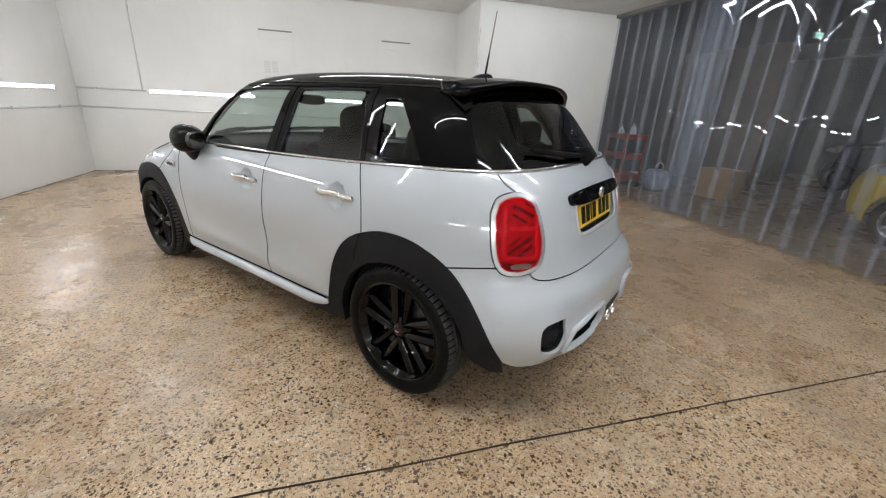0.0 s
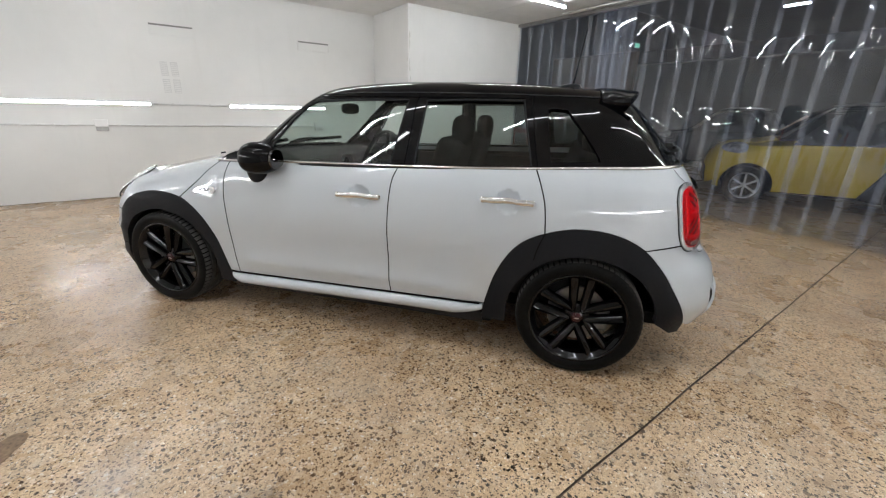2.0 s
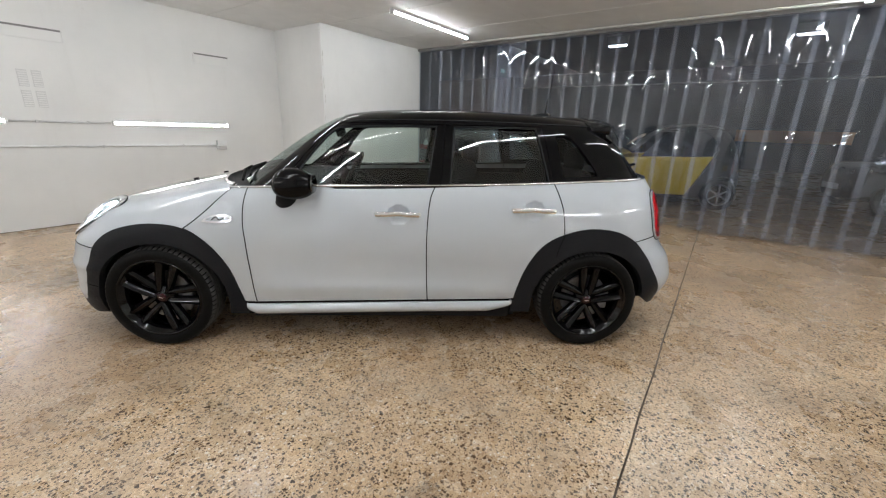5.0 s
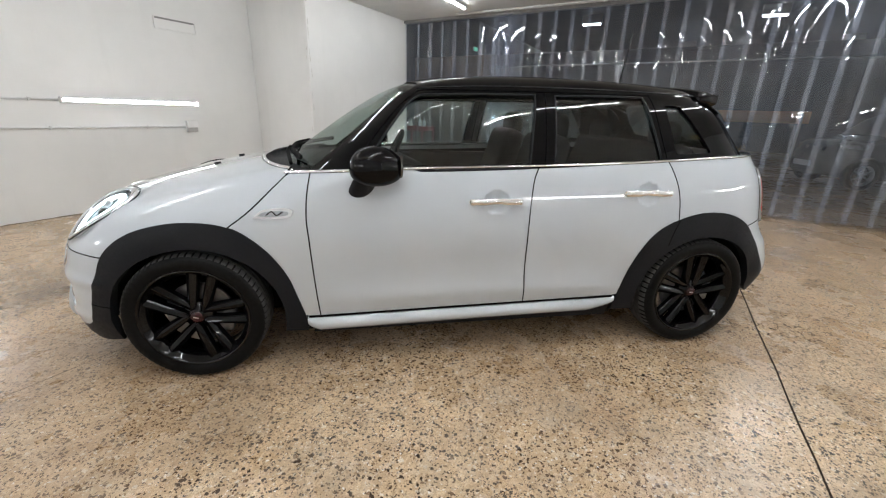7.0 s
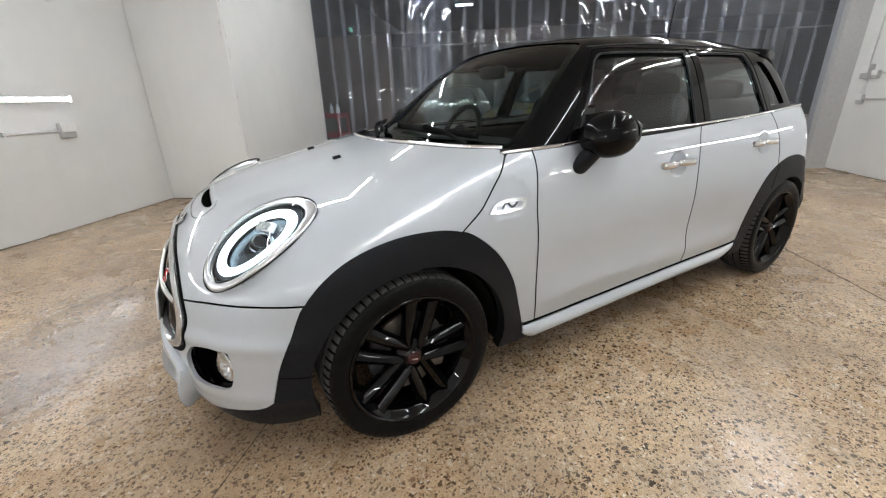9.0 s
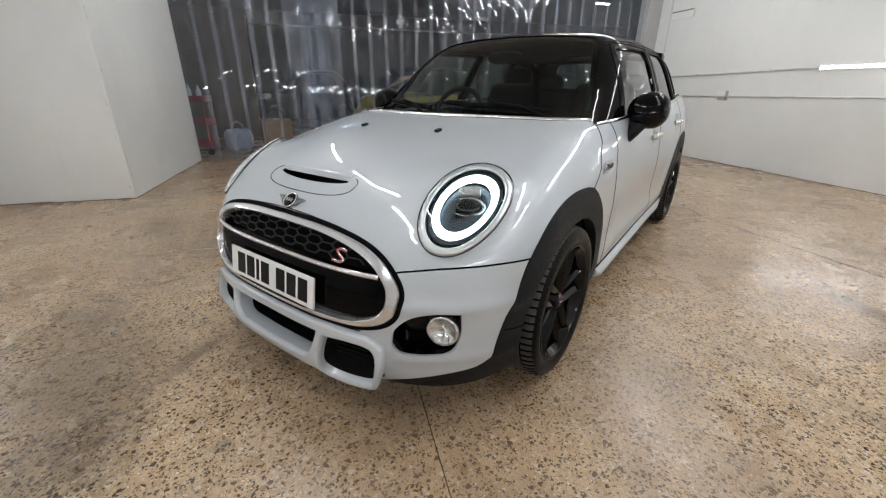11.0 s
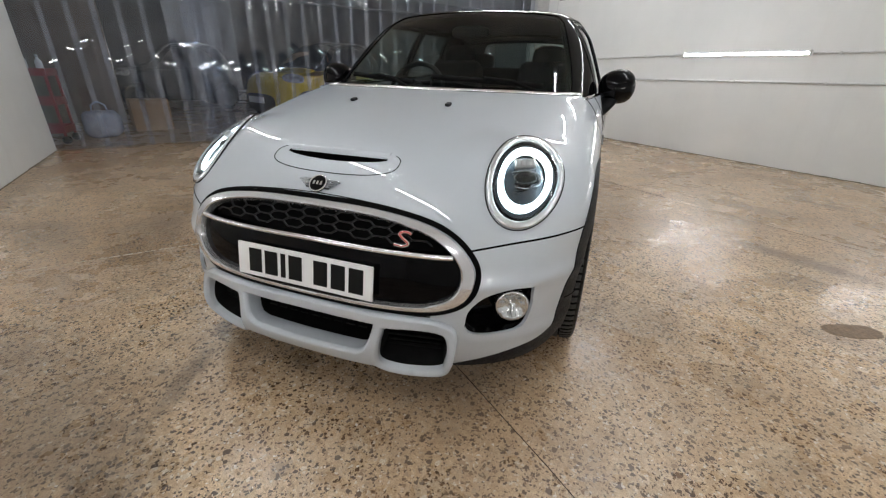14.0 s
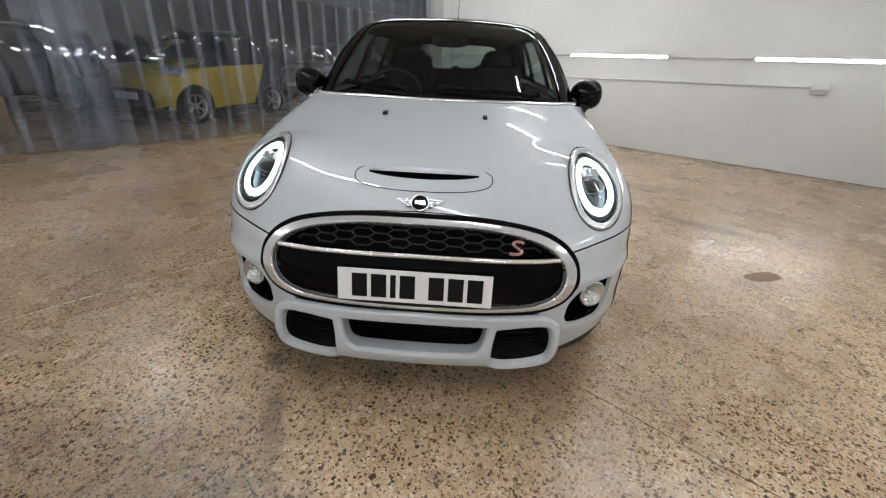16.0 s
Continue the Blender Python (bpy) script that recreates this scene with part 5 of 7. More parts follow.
v, fcs = lathe([(0.0, 0.008), (0.022, 0.008), (0.028, 0.006), (0.030, 0.0)], 28, "Z")
badge = part("badge", as_mesh("badge", [tuple(bm_ @ Vector(q)) for q in v], fcs, M_BLACK, True), None, bonnet, "round black badge with chrome wings")
v, fcs = sweep([(0.029 * math.cos(a), 0.029 * math.sin(a), 0.006) for a in np.linspace(0, 2 * math.pi, 32, endpoint=False)], circle2(0.0028, 6), True)
part("badge_rim", as_mesh("badge_rim", [tuple(bm_ @ Vector(q)) for q in v], fcs, M_CHROME, True), None, badge)
for sgn in (1, -1):
    for k in range(4):
        end = 0.076 - 0.010 * k
        bmw = box(-0.0028, 0.0028, 0.027, end, 0.0, 0.0045, 0.001)
        bmw.transform(bm_ @ Matrix.Diagonal((1, sgn, 1, 1)) @ Matrix.Translation((0.015 - 0.0085 * k, 0, 0.001)) @ Matrix.Rotation(radians(3.5 - 1.5 * k), 4, "Z"))
        if sgn < 0:
            bmesh.ops.reverse_faces(bmw, faces=bmw.faces[:])
        part("wing", bmw, M_LEDGE, badge)
    plate = box(-0.016, 0.017, 0.020, 0.060, -0.001, 0.0022, 0.001)
    for q in plate.verts:
        q.co.y = 0.020 + (q.co.y - 0.020) * (0.55 + 0.45 * (q.co.x + 0.016) / 0.033)
    plate.transform(bm_ @ Matrix.Diagonal((1, sgn, 1, 1)))
    if sgn < 0:
        bmesh.ops.reverse_faces(plate, faces=plate.faces[:])
    part("wing_backing", plate, M_WING, badge)
for k in (-1, 0, 1):
    bmw = bmesh.new()
    bmesh.ops.create_cube(bmw, size=1, matrix=bm_ @ Matrix.Translation((0, 0.013 * k, 0.0088)) @ Matrix.Diagonal((0.013, 0.007, 0.001, 1)))
    part("badge_bar", bmw, M_CHROME, badge)

# -- flanks --
sill_z = spline((-0.78, 0.278), (0.8, 0.312))
door_f = [(-0.742, float(belt(-0.742))), (-0.757, 0.86), (-0.764, 0.76), (-0.758, 0.66), (-0.748, 0.46), (-0.735, 0.282)]
seam_b = [(0.319, float(belt(0.319))), (0.292, 0.93), (0.278, 0.82), (0.272, 0.66), (0.276, 0.45), (0.283, 0.302)]
seam_c = [(1.012, float(belt(1.012))), (1.035, 0.97), (1.063, 0.89), (1.076, 0.82), tuple(cseam_arch)]


def belt_run(s0, s1, n=20):
    return [(s, float(belt(s))) for s in np.linspace(s0, s1, n)]


scuttle_loop = loop(diag[:4] + [(-0.835, 0.953)], belt_run(-0.835, -0.742, 5), door_f, arch_run(A_F, A_F[-1], diag_arch))
panel("side_panel", scuttle_loop, wrap, lower, M_BODY, car, "", True, step=0.018)
fdoor_loop = loop(belt_run(-0.742, 0.319), seam_b, [seam_b[-1], door_f[-1]], door_f[::-1])
fdoors = panel("front_door", fdoor_loop, wrap, lower, M_BODY, car, "silver-white front door with tinted window", True, step=0.011)
rdoor_loop = loop(belt_run(0.319, 1.012), seam_c, arch_run(A_R, cseam_arch, A_R[1]), [tuple(A_R[1]), seam_b[-1]], seam_b[::-1])
rdoors = panel("rear_door", rdoor_loop, wrap, lower, M_BODY, car, "silver-white rear door with privacy glass", True, step=0.011)
gate = [(1.615, float(belt(1.615))), (1.648, 1.01), (1.70, 0.975), (1.742, 0.93), (1.752, 0.80), (1.752, 0.70)]
bump_seam = [tuple(bump_arch), (1.56, 0.700), (1.647, 0.706), (1.752, 0.70)]
quarter_loop = loop(belt_run(1.012, 1.615), gate, bump_seam[::-1], arch_run(A_R, bump_arch, cseam_arch), seam_c[::-1])
quarters = panel("rear_quarter", quarter_loop, wrap, lower, M_BODY, car, "", True)

SILL = [(-0.006, -0.03), (-0.006, 0.003), (-0.010, 0.010), (-0.026, 0.021), (-0.038, 0.023), (-0.052, 0.019), (-0.068, 0.006), (-0.072, -0.03)]
run = np.concatenate([np.linspace(-0.797, -0.70, 14), np.linspace(-0.68, 0.60, 30), np.linspace(0.62, 0.806, 16)])
base = on(wrap, lower, [(q, float(sill_z(q)) - 0.004) for q in run])
away = slope(lower, base)
verts, faces = [], []
for q, p, n_ in zip(run, base, away):
    near_end = min(1.0, ((q + 0.80) / 0.06) ** 0.5, ((0.808 - q) / 0.16) ** 0.6)
    for dz, out in SILL:
        verts.append(p + np.array([0, 0, dz * (0.35 + 0.65 * near_end)]) + n_ * (out * near_end if out > 0 else out))
for i in range(len(run) - 1):
    faces += [(i * 8 + q, (i + 1) * 8 + q, (i + 1) * 8 + (q + 1) % 8, i * 8 + (q + 1) % 8) for q in range(8)]
faces += [tuple(range(8))[::-1], tuple(range(len(verts) - 8, len(verts)))]
pair("sill", verts, faces, M_BODY, [car, car], "silver-white side sill")
trim_ring("sill_gap", [(q, float(sill_z(q)) - 0.001) for q in np.linspace(-0.79, 0.79, 60)], wrap, lower, bead(0.0065, 0.0035, 6), M_DARKGAP, [car, car], "", True, closed=False)
under_loop = loop([(-0.78, 0.235), (0.0, 0.225), (0.80, 0.245)], [(0.80, 0.245), (0.80, 0.16)], [(0.80, 0.16), (-0.78, 0.155)], [(-0.78, 0.155), (-0.78, 0.235)])
panel("sill_trim", under_loop, wrap, lower, M_CLAD, car, "black plastic sill trim", True, off=-0.02)

# black arch cladding, proud of the flank and rolled in at the wheel
for line in (door_f, seam_b, seam_c, diag[:4], shut, bump_seam):
    # dark bead on the skin that draws the shade in the panel gap
    trim_ring("panel_seam", catmull(line, 0.015), wrap, lower, bead(0.0030, 0.0012, 6), M_DARKGAP, [car, car], "", True, closed=False, off=0.0004)
for line, hole, nm in ((A_F, OPEN_F, "front_arch"), (A_R, OPEN_R, "rear_arch")):
    if nm == "front_arch":
        arch_loop = np.array([tuple(q) for q in line] + [(-0.795, 0.235), (-0.80, 0.195)] + hole[::-1])
    else:
        arch_loop = np.array([tuple(q) for q in line] + [(1.70, 0.262), (1.655, 0.262)] + hole[::-1] + [(0.925, 0.225), (0.80, 0.225)])
    panel(nm, arch_loop, wrap, lower, M_CLAD, car, "black plastic wheel arch trim", True, off=0.003, thick=0.040, gap=0.0, step=0.025)

for line in ([tuple(cseam_arch), (1.058, 0.66), (1.045, 0.60)], [(-1.66, 0.385), (-1.62, 0.378), (-1.58, 0.376)]):
    trim_ring("arch_joint", catmull(line, 0.01), wrap, lower, bead(0.0022, 0.0012, 6), M_DARKGAP, [car, car], "", True, closed=False, off=0.0095)

# -- tail --
gate_low = [(1.752, 0.70), (1.768, 0.665), (1.82, 0.645), (1.93, 0.640), (2.1, 0.640), (BACK_S, 0.640)]
gate_half = [tuple(q) for q in loop([(BACK_S, 1.05), (2.1, 1.05), (1.85, 1.05), (1.615, float(belt(1.615)))], gate, gate_low, step=0.02)]
gate_loop = np.array(gate_half + flipped(gate_half[1:-1], BACK_S))
RECESS = ring(0, 0.838, 0.285, 0.072, 60, 6)
tailgate = part("tailgate", sheet_mesh("tailgate", skin(gate_loop, wrap, lower, step=0.022, cull=lambda p: (p[:, 0] > 1.6) & within(shrunk(RECESS, 0.002), p[:, 1:])), M_BODY), None, car)
VENT_R = np.array([tuple(q) for q in loop([(1.896, 0.500), (1.85, 0.498), (1.815, 0.488), (1.800, 0.46), (1.802, 0.40), (1.812, 0.372), (1.84, 0.364), (1.872, 0.374)], [(1.872, 0.374), (1.886, 0.41), (1.896, 0.455), (1.896, 0.500)], step=0.012)])
DIFF = np.array([tuple(q) for q in loop([(1.948, 0.428), (1.925, 0.390), (1.912, 0.356), (1.94, 0.343), (2.05, 0.340), (2.17, 0.345)], [(2.17, 0.345), (2.20, 0.385), (2.19, 0.448)], [(2.19, 0.448), (2.07, 0.450), (1.948, 0.428)], step=0.012)])
low_r = [ARCH_R[-1], (1.74, 0.295), (1.85, 0.288), (2.0, 0.286), (BACK_S, 0.29)]
back_half = [tuple(q) for q in loop(gate_low[::-1], bump_seam[::-1], arch_run(A_R, bump_arch, A_R[-1]), low_r, step=0.02)]
back_loop = np.array(back_half + flipped(back_half[1:-1], BACK_S))


def tail_cull(p):
    s = np.array([along(x, abs(y)) for x, y in p[:, :2]])
    q = np.stack([s, p[:, 2]], -1)
    return (p[:, 0] > 1.5) & (within(shrunk(VENT_R, -0.004), q) | within(shrunk(DIFF, -0.004), q))


rear_bumper = part("rear_bumper", sheet_mesh("rear_bumper", skin(back_loop, wrap, lower, step=0.013, holes=[VENT_R, DIFF] + [np.array(flipped([tuple(q) for q in h], BACK_S)) for h in (VENT_R, DIFF)]), M_BODY), None, car)
pocket("bumper_vent", VENT_R, wrap, lower, 0.03, M_CLAD, rear_bumper, "black mesh insert", True)
# shade of the insert is put into its near-black colour
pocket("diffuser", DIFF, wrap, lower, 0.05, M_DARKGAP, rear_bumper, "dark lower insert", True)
trim_ring("diffuser_frame", shrunk(DIFF, -0.011), wrap, lower, lath(0.011, 0.011), M_BODY, rear_bumper, "", True, off=0.003)
refl = ring(2.03, 0.37, 0.035, 0.010, 24, 3)
panel("reflector", refl, wrap, lower, M_REDDARK, rear_bumper, "red reflector", True, off=-0.03, gap=0)
for y in (0.045, -0.045):
    v, fcs = lathe([(0.030, 0.10), (0.030, -0.005), (0.034, -0.010), (0.036, 0.0), (0.036, 0.12)], 28, "Y")
    part("exhaust_tip", as_mesh("exhaust_tip", v, fcs, M_CHROME, True), None, car, "round chrome exhaust tip", m=pose(1.99, y, 0.335, 0, 0, 90))
panel("exhaust_panel", np.array([tuple(q) for q in loop([(2.22, 0.40), (BACK_S, 0.405), (2 * BACK_S - 2.22, 0.40)], [(2 * BACK_S - 2.22, 0.40), (2 * BACK_S - 2.22, 0.29)], [(2 * BACK_S - 2.22, 0.29), (BACK_S, 0.285), (2.22, 0.29)], [(2.22, 0.29), (2.22, 0.40)])]), wrap, lower, M_CLAD, rear_bumper, "black exhaust surround", off=0.003)

TL_PTS = [(1.610, 0.91), (1.628, 0.962), (1.69, 0.980), (1.750, 0.957), (1.782, 0.90), (1.808, 0.80), (1.803, 0.725), (1.775, 0.69), (1.71, 0.677), (1.660, 0.690), (1.632, 0.74), (1.618, 0.82), (1.610, 0.91)]
TL = loop(TL_PTS, step=0.012)
TLC = TL.mean(0)
tails = panel("tail_lamp", TL, wrap, lower, M_BEZEL, car, "red tail lamp in a chrome frame", True, holes=[TLC + (TL - TLC) * [0.84, 0.89]], off=0.010, thick=0.02, gap=0, step=0.02)
lens_loop = TLC + (TL - TLC) * [0.87, 0.91]
pc = skin(lens_loop, wrap, lower, off=0.010, thick=0.012, gap=0, step=0.02)
# pattern behind the clear red cover: flag strips, an upright light bar and a smoked foot
INLAYS = (("strip", (-0.030, 0.112), (0.050, 0.068), 0.0075, M_REDDARK), ("strip", (-0.030, 0.082), (0.022, 0.050), 0.005, M_REDDARK), ("strip", (0.014, 0.118), (0.052, 0.098), 0.005, M_REDDARK),
          ("strip", (-0.030, -0.062), (0.044, -0.004), 0.0075, M_REDDARK), ("strip", (0.004, -0.070), (0.050, -0.036), 0.0065, M_REDDARK), ("strip", (-0.030, -0.030), (0.004, -0.002), 0.004, M_REDDARK),
          ("light_bar", (-0.052, 0.105), (-0.046, -0.070), 0.0075, M_REDBRIGHT), ("light_bar", (0.060, 0.075), (0.066, -0.080), 0.006, M_REDBRIGHT), ("light_bar", (-0.040, -0.078), (0.062, -0.082), 0.0045, M_REDBRIGHT), ("light_bar", (-0.032, 0.032), (0.056, 0.026), 0.0075, M_REDBRIGHT))
foot_loop = np.array([q for q in TLC + (TL - TLC) * [0.80, 0.85] if q[1] < TLC[1] - 0.086])
foot_pc = skin(foot_loop, wrap, lower, off=0.0125, thick=0.003, gap=0, step=0.02)
rev_pc = skin(ring(TLC[0] + 0.014, TLC[1] - 0.112, 0.034, 0.010, 32, 3), wrap, lower, off=0.0145, thick=0.003, gap=0, step=0.02)
for k, parent in enumerate(tails):
    part("red_lens", sheet_mesh("red_lens", pc, M_RED, k == 1), None, parent, "red lens with dark flag pattern")
    for nm, a, b, w, mat in INLAYS:
        qs = [TLC + np.array(a) * (1 - t) + np.array(b) * t for t in np.linspace(0, 1, 10)]
        p = on(wrap, lower, qs)
        nn = slope(lower, p)
        v, fcs = sweep([q + m * 0.0105 for q, m in zip(p, nn)], [(-w, -0.001), (w, -0.001), (w, 0.0015), (-w, 0.0015)], up=tuple(nn[4]))
        if k:
            v, fcs = mirror_y(v), [tuple(f)[::-1] for f in fcs]
        part(nm, as_mesh(nm, v, fcs, mat), None, parent)
    part("smoked_foot", sheet_mesh("smoked_foot", foot_pc, M_REDDARK, k == 1), None, parent)
    part("reverse_lens", sheet_mesh("reverse_lens", rev_pc, M_SMOKE, k == 1), None, parent, "smoked reversing lens")
    cover = skin(TLC + (TL - TLC) * [0.87, 0.91], wrap, lower, off=0.018, thick=0.0, gap=0, step=0.02)
    part("cover", sheet_mesh("cover", cover, M_COVER, k == 1), None, parent, "clear lamp cover")
trim_ring("seam", TLC + (TL - TLC) * 1.02, wrap, lower, bead(0.002, 0.003, 6), M_DARKGAP, tails, "", True)

handle_loop = ring(0, 0.925, 0.335, 0.030, 60, 4)
panel("plate_trim", handle_loop, TAIL, lower, M_BLACK, tailgate, "gloss black trim above the plate", off=0.022, gap=0, thick=0.03)
pocket("plate_recess", RECESS, TAIL, lower, 0.045, M_BODY, tailgate)
trim_ring("recess_edge", RECESS, TAIL, lower, bead(0.012, 0.006, 8), M_BODY, tailgate)
tp = on(TAIL, lower, [(0, 0.84)])[0]
number_plate("rear_plate", pose(tp[0] - 0.020, 0, 0.842, -12, 0, 90), M_PLATE_Y, car, "yellow rear plate with dark bars")
tb = on(TAIL, lower, [(0, 0.925)])[0]
v, fcs = lathe([(0.0, -0.012), (0.022, -0.010), (0.028, 0.0)], 24, "Y")
part("badge", as_mesh("badge", v, fcs, M_CHROME, True), None, tailgate, "small round chrome badge", m=pose(tb[0] + 0.026, 0, 0.926, 0, 0, 90))

# dark shell behind the panel gaps, wheel wells, floor pan
shell_loop = loop([(FRONT_S, 0.25), (-1.9, 0.24), OPEN_F[0]], OPEN_F, [OPEN_F[-1], (0.0, 0.24), OPEN_R[0]], OPEN_R, [OPEN_R[-1], (2.0, 0.28), (BACK_S, 0.29)], [(BACK_S, 0.29), (BACK_S, 1.0)], [(BACK_S, 1.0), (1.7, 1.0), (1.0, 0.98), (0.0, 0.95), (-0.74, 0.92)], [(-0.74, 0.92), (-1.0, 0.78), (-1.4, 0.66), (-1.85, 0.60), (FRONT_S, 0.60)], [(FRONT_S, 0.60), (FRONT_S, 0.25)], step=0.04)


def shell_cull(p):
    return nose_cull(p) | tail_cull(p)


panel("inner_shell", shell_loop, wrap, lower, M_SHELL, car, "", True, off=-0.022, thick=0.0, step=0.05, cull=shell_cull)
for cx in (-1.2835, 1.2835):
    verts, faces = [], []
    for i in range(33):
        a = 0.06 + (math.pi - 0.12) * i / 32
        for yy in (-0.785, -0.50):
            verts.append((cx + 0.375 * math.cos(a), yy, 0.29 + 0.36 * math.sin(a)))
    for i in range(32):
        faces.append((2 * i, 2 * i + 1, 2 * i + 3, 2 * i + 2))
    faces.append(tuple(2 * i + 1 for i in range(33)))
    pair("wheel_well", verts, faces, M_SHELL, [car, car])
part("floor_pan", box(-1.88, 1.80, -0.49, 0.49, 0.17, 0.27, 0.02), M_SHELL, car)
part("floor_pan", box(-0.85, 0.85, -0.74, 0.74, 0.165, 0.275, 0.02), M_SHELL, car)

# -- glasshouse --
SCREEN = facing((-0.45, 0, 1.05), (-0.574, 0, 0.819), back=0.5)
REAR = facing((1.3, 0, 1.1), (0.76, 0, 0.65), back=0.5)


def screen_uv(y, z):
    """Chart point of the windscreen at a width and a height."""
    c, e1, e2, n = SCREEN.frame
    p = on(facing((0.2, 0, 0), (-1, 0, 0), back=0.0), upper, [(-y, z)])[0]
    d = p - c
    return (float(d @ e1), float(d @ e2)), p


def rear_uv(y, z):
    c, e1, e2, n = REAR.frame
    p = on(facing((0.6, 0, 0), (1, 0, 0), back=0.0), upper, [(y, z)])[0]
    d = p - c
    return (float(d @ e1), float(d @ e2)), p


ws_side = [(-0.655, 0.955), (-0.635, 1.05), (-0.602, 1.15), (-0.562, 1.25), (-0.525, 1.325)]
ws_top = [(-0.525, 1.325), (-0.49, 1.353), (-0.40, 1.368), (-0.2, 1.380), (0.0, 1.384)]
ws_low = [(-0.655, 0.955), (-0.5, 0.965), (-0.25, 0.97), (0.0, 0.972)]
side_uv = [screen_uv(y, z) for y, z in catmull(ws_side, 0.03)]
top_uv = [screen_uv(y, z) for y, z in catmull(ws_top, 0.03)]
low_uv = [screen_uv(y, z) for y, z in catmull(ws_low, 0.03)]
half = [q[0] for q in low_uv[::-1]] + [q[0] for q in side_uv[1:]] + [q[0] for q in top_uv[1:]]
ws_loop = np.array(half + [(-a, b) for a, b in half[::-1][1:-1]])
screen_in = ws_loop.mean(0) + (ws_loop - ws_loop.mean(0)) * [0.955, 0.93]
windscreen = panel("windscreen", ws_loop, SCREEN, upper, M_SCREEN, car, "clear raked windscreen", off=-0.004, thick=0.0, gap=0.0, step=0.05)[0]
panel("screen_border", ws_loop, SCREEN, upper, M_BLACK, windscreen, holes=[screen_in], off=-0.006, thick=0.0, gap=0.0, step=0.03)

rg_side = [(-0.610, 1.052), (-0.600, 1.15), (-0.560, 1.25), (-0.52, 1.30)]
rg_top = [(-0.52, 1.30), (-0.45, 1.325), (-0.25, 1.345), (0.0, 1.352)]
rg_low = [(-0.610, 1.052), (-0.4, 1.050), (-0.2, 1.050), (0.0, 1.050)]
rs = [rear_uv(y, z) for y, z in catmull(rg_side, 0.03)]
rt = [rear_uv(y, z) for y, z in catmull(rg_top, 0.03)]
rl = [rear_uv(y, z) for y, z in catmull(rg_low, 0.03)]
half = [q[0] for q in rl[::-1]] + [q[0] for q in rs[1:]] + [q[0] for q in rt[1:]]
rg_loop = np.array(half + [(-a, b) for a, b in half[::-1][1:-1]])
rear_in = rg_loop.mean(0) + (rg_loop - rg_loop.mean(0)) * [0.72, 0.78]
rear_glass = panel("rear_window", rg_loop, REAR, upper, M_REARGLASS, tailgate, "dark tinted rear window", off=-0.003, thick=0.0, gap=0.0, step=0.05)[0]
panel("window_border", rg_loop, REAR, upper, M_BLACK, rear_glass, holes=[rear_in], off=-0.006, thick=0.0, gap=0.0, step=0.03)

# side frame with three window openings
FW = loop([(-0.51, 0.978), (-0.438, 1.09), (-0.352, 1.205), (-0.290, 1.276), (-0.238, 1.306)], [(-0.238, 1.306), (0.05, 1.318), (0.324, 1.322)], [(0.324, 1.322), (0.306, 1.2), (0.271, 0.987)], [(0.271, 0.987), (-0.1, 0.976), (-0.51, 0.966)], step=0.025)
RW = loop([(0.398, 0.994), (0.412, 1.15), (0.425, 1.321)], [(0.425, 1.321), (0.68, 1.329), (0.915, 1.330)], [(0.915, 1.330), (0.952, 1.18), (0.99, 1.020)], [(0.99, 1.020), (0.7, 1.007), (0.398, 0.994)], step=0.025)
QW = loop([(1.075, 1.055), (1.055, 1.15), (1.032, 1.290)], [(1.032, 1.290), (1.08, 1.293), (1.125, 1.288)], [(1.125, 1.288), (1.20, 1.20), (1.275, 1.10), (1.295, 1.064)], [(1.295, 1.064), (1.2, 1.060), (1.075, 1.055)], step=0.025)
GUT = 1.346
a_edge = [(p[0], p[2]) for _, p in side_uv]
r_edge = [(p[0], p[2]) for _, p in rs]
side_top = [a_edge[-1], (-0.12, 1.340), (0.1, GUT), (0.6, GUT + 0.004), (1.1, GUT), r_edge[-1]]
frame_low = [(r_edge[0][0], r_edge[0][1]), (1.45, 1.035), (1.0, 1.015), (0.3, 0.985), (-0.3, 0.965), (-0.70, 0.945), a_edge[0]]
frame_loop = np.array([tuple(q) for q in loop(a_edge, side_top, r_edge[::-1], frame_low, step=0.02)])
frames = panel("cabin_frame", frame_loop, flank, upper, M_BLACK, car, "gloss black window pillars", True, holes=[FW, RW, QW], gap=0.0, thick=0.014, step=0.03)
for outline, parents, mat, nm in ((FW, fdoors, M_GLASS, "window"), (RW, rdoors, M_DARKGLASS, "window"), (QW, quarters, M_REARGLASS, "quarter_window")):
    pc = skin(shrunk(outline, -0.006), flank, upper, off=-0.012, thick=0.0, gap=0.0, step=0.05)
    for k, parent in enumerate(parents):
        part(nm, sheet_mesh(nm, pc, mat, k == 1), None, parent, "tinted window pane")
    if nm == "window":
        trim_ring("window_seal", outline, flank, upper, bead(0.006, 0.005, 8), M_CLAD, parents, "", True, off=-0.004)
# door frame joints
for line in ([(0.348, 0.99), (0.362, 1.15), (0.372, 1.342)], [(1.018, 1.02), (0.985, 1.17), (0.955, 1.345)], [(-0.565, 0.965), (-0.47, 1.10), (-0.36, 1.23), (-0.27, 1.305), (-0.2, 1.328), (0.2, 1.334), (0.95, 1.338)]):
    trim_ring("frame_joint", catmull(line, 0.02), flank, upper, bead(0.0025, 0.0015, 6), M_DARKGAP, frames, "", True, closed=False, off=0.0005)

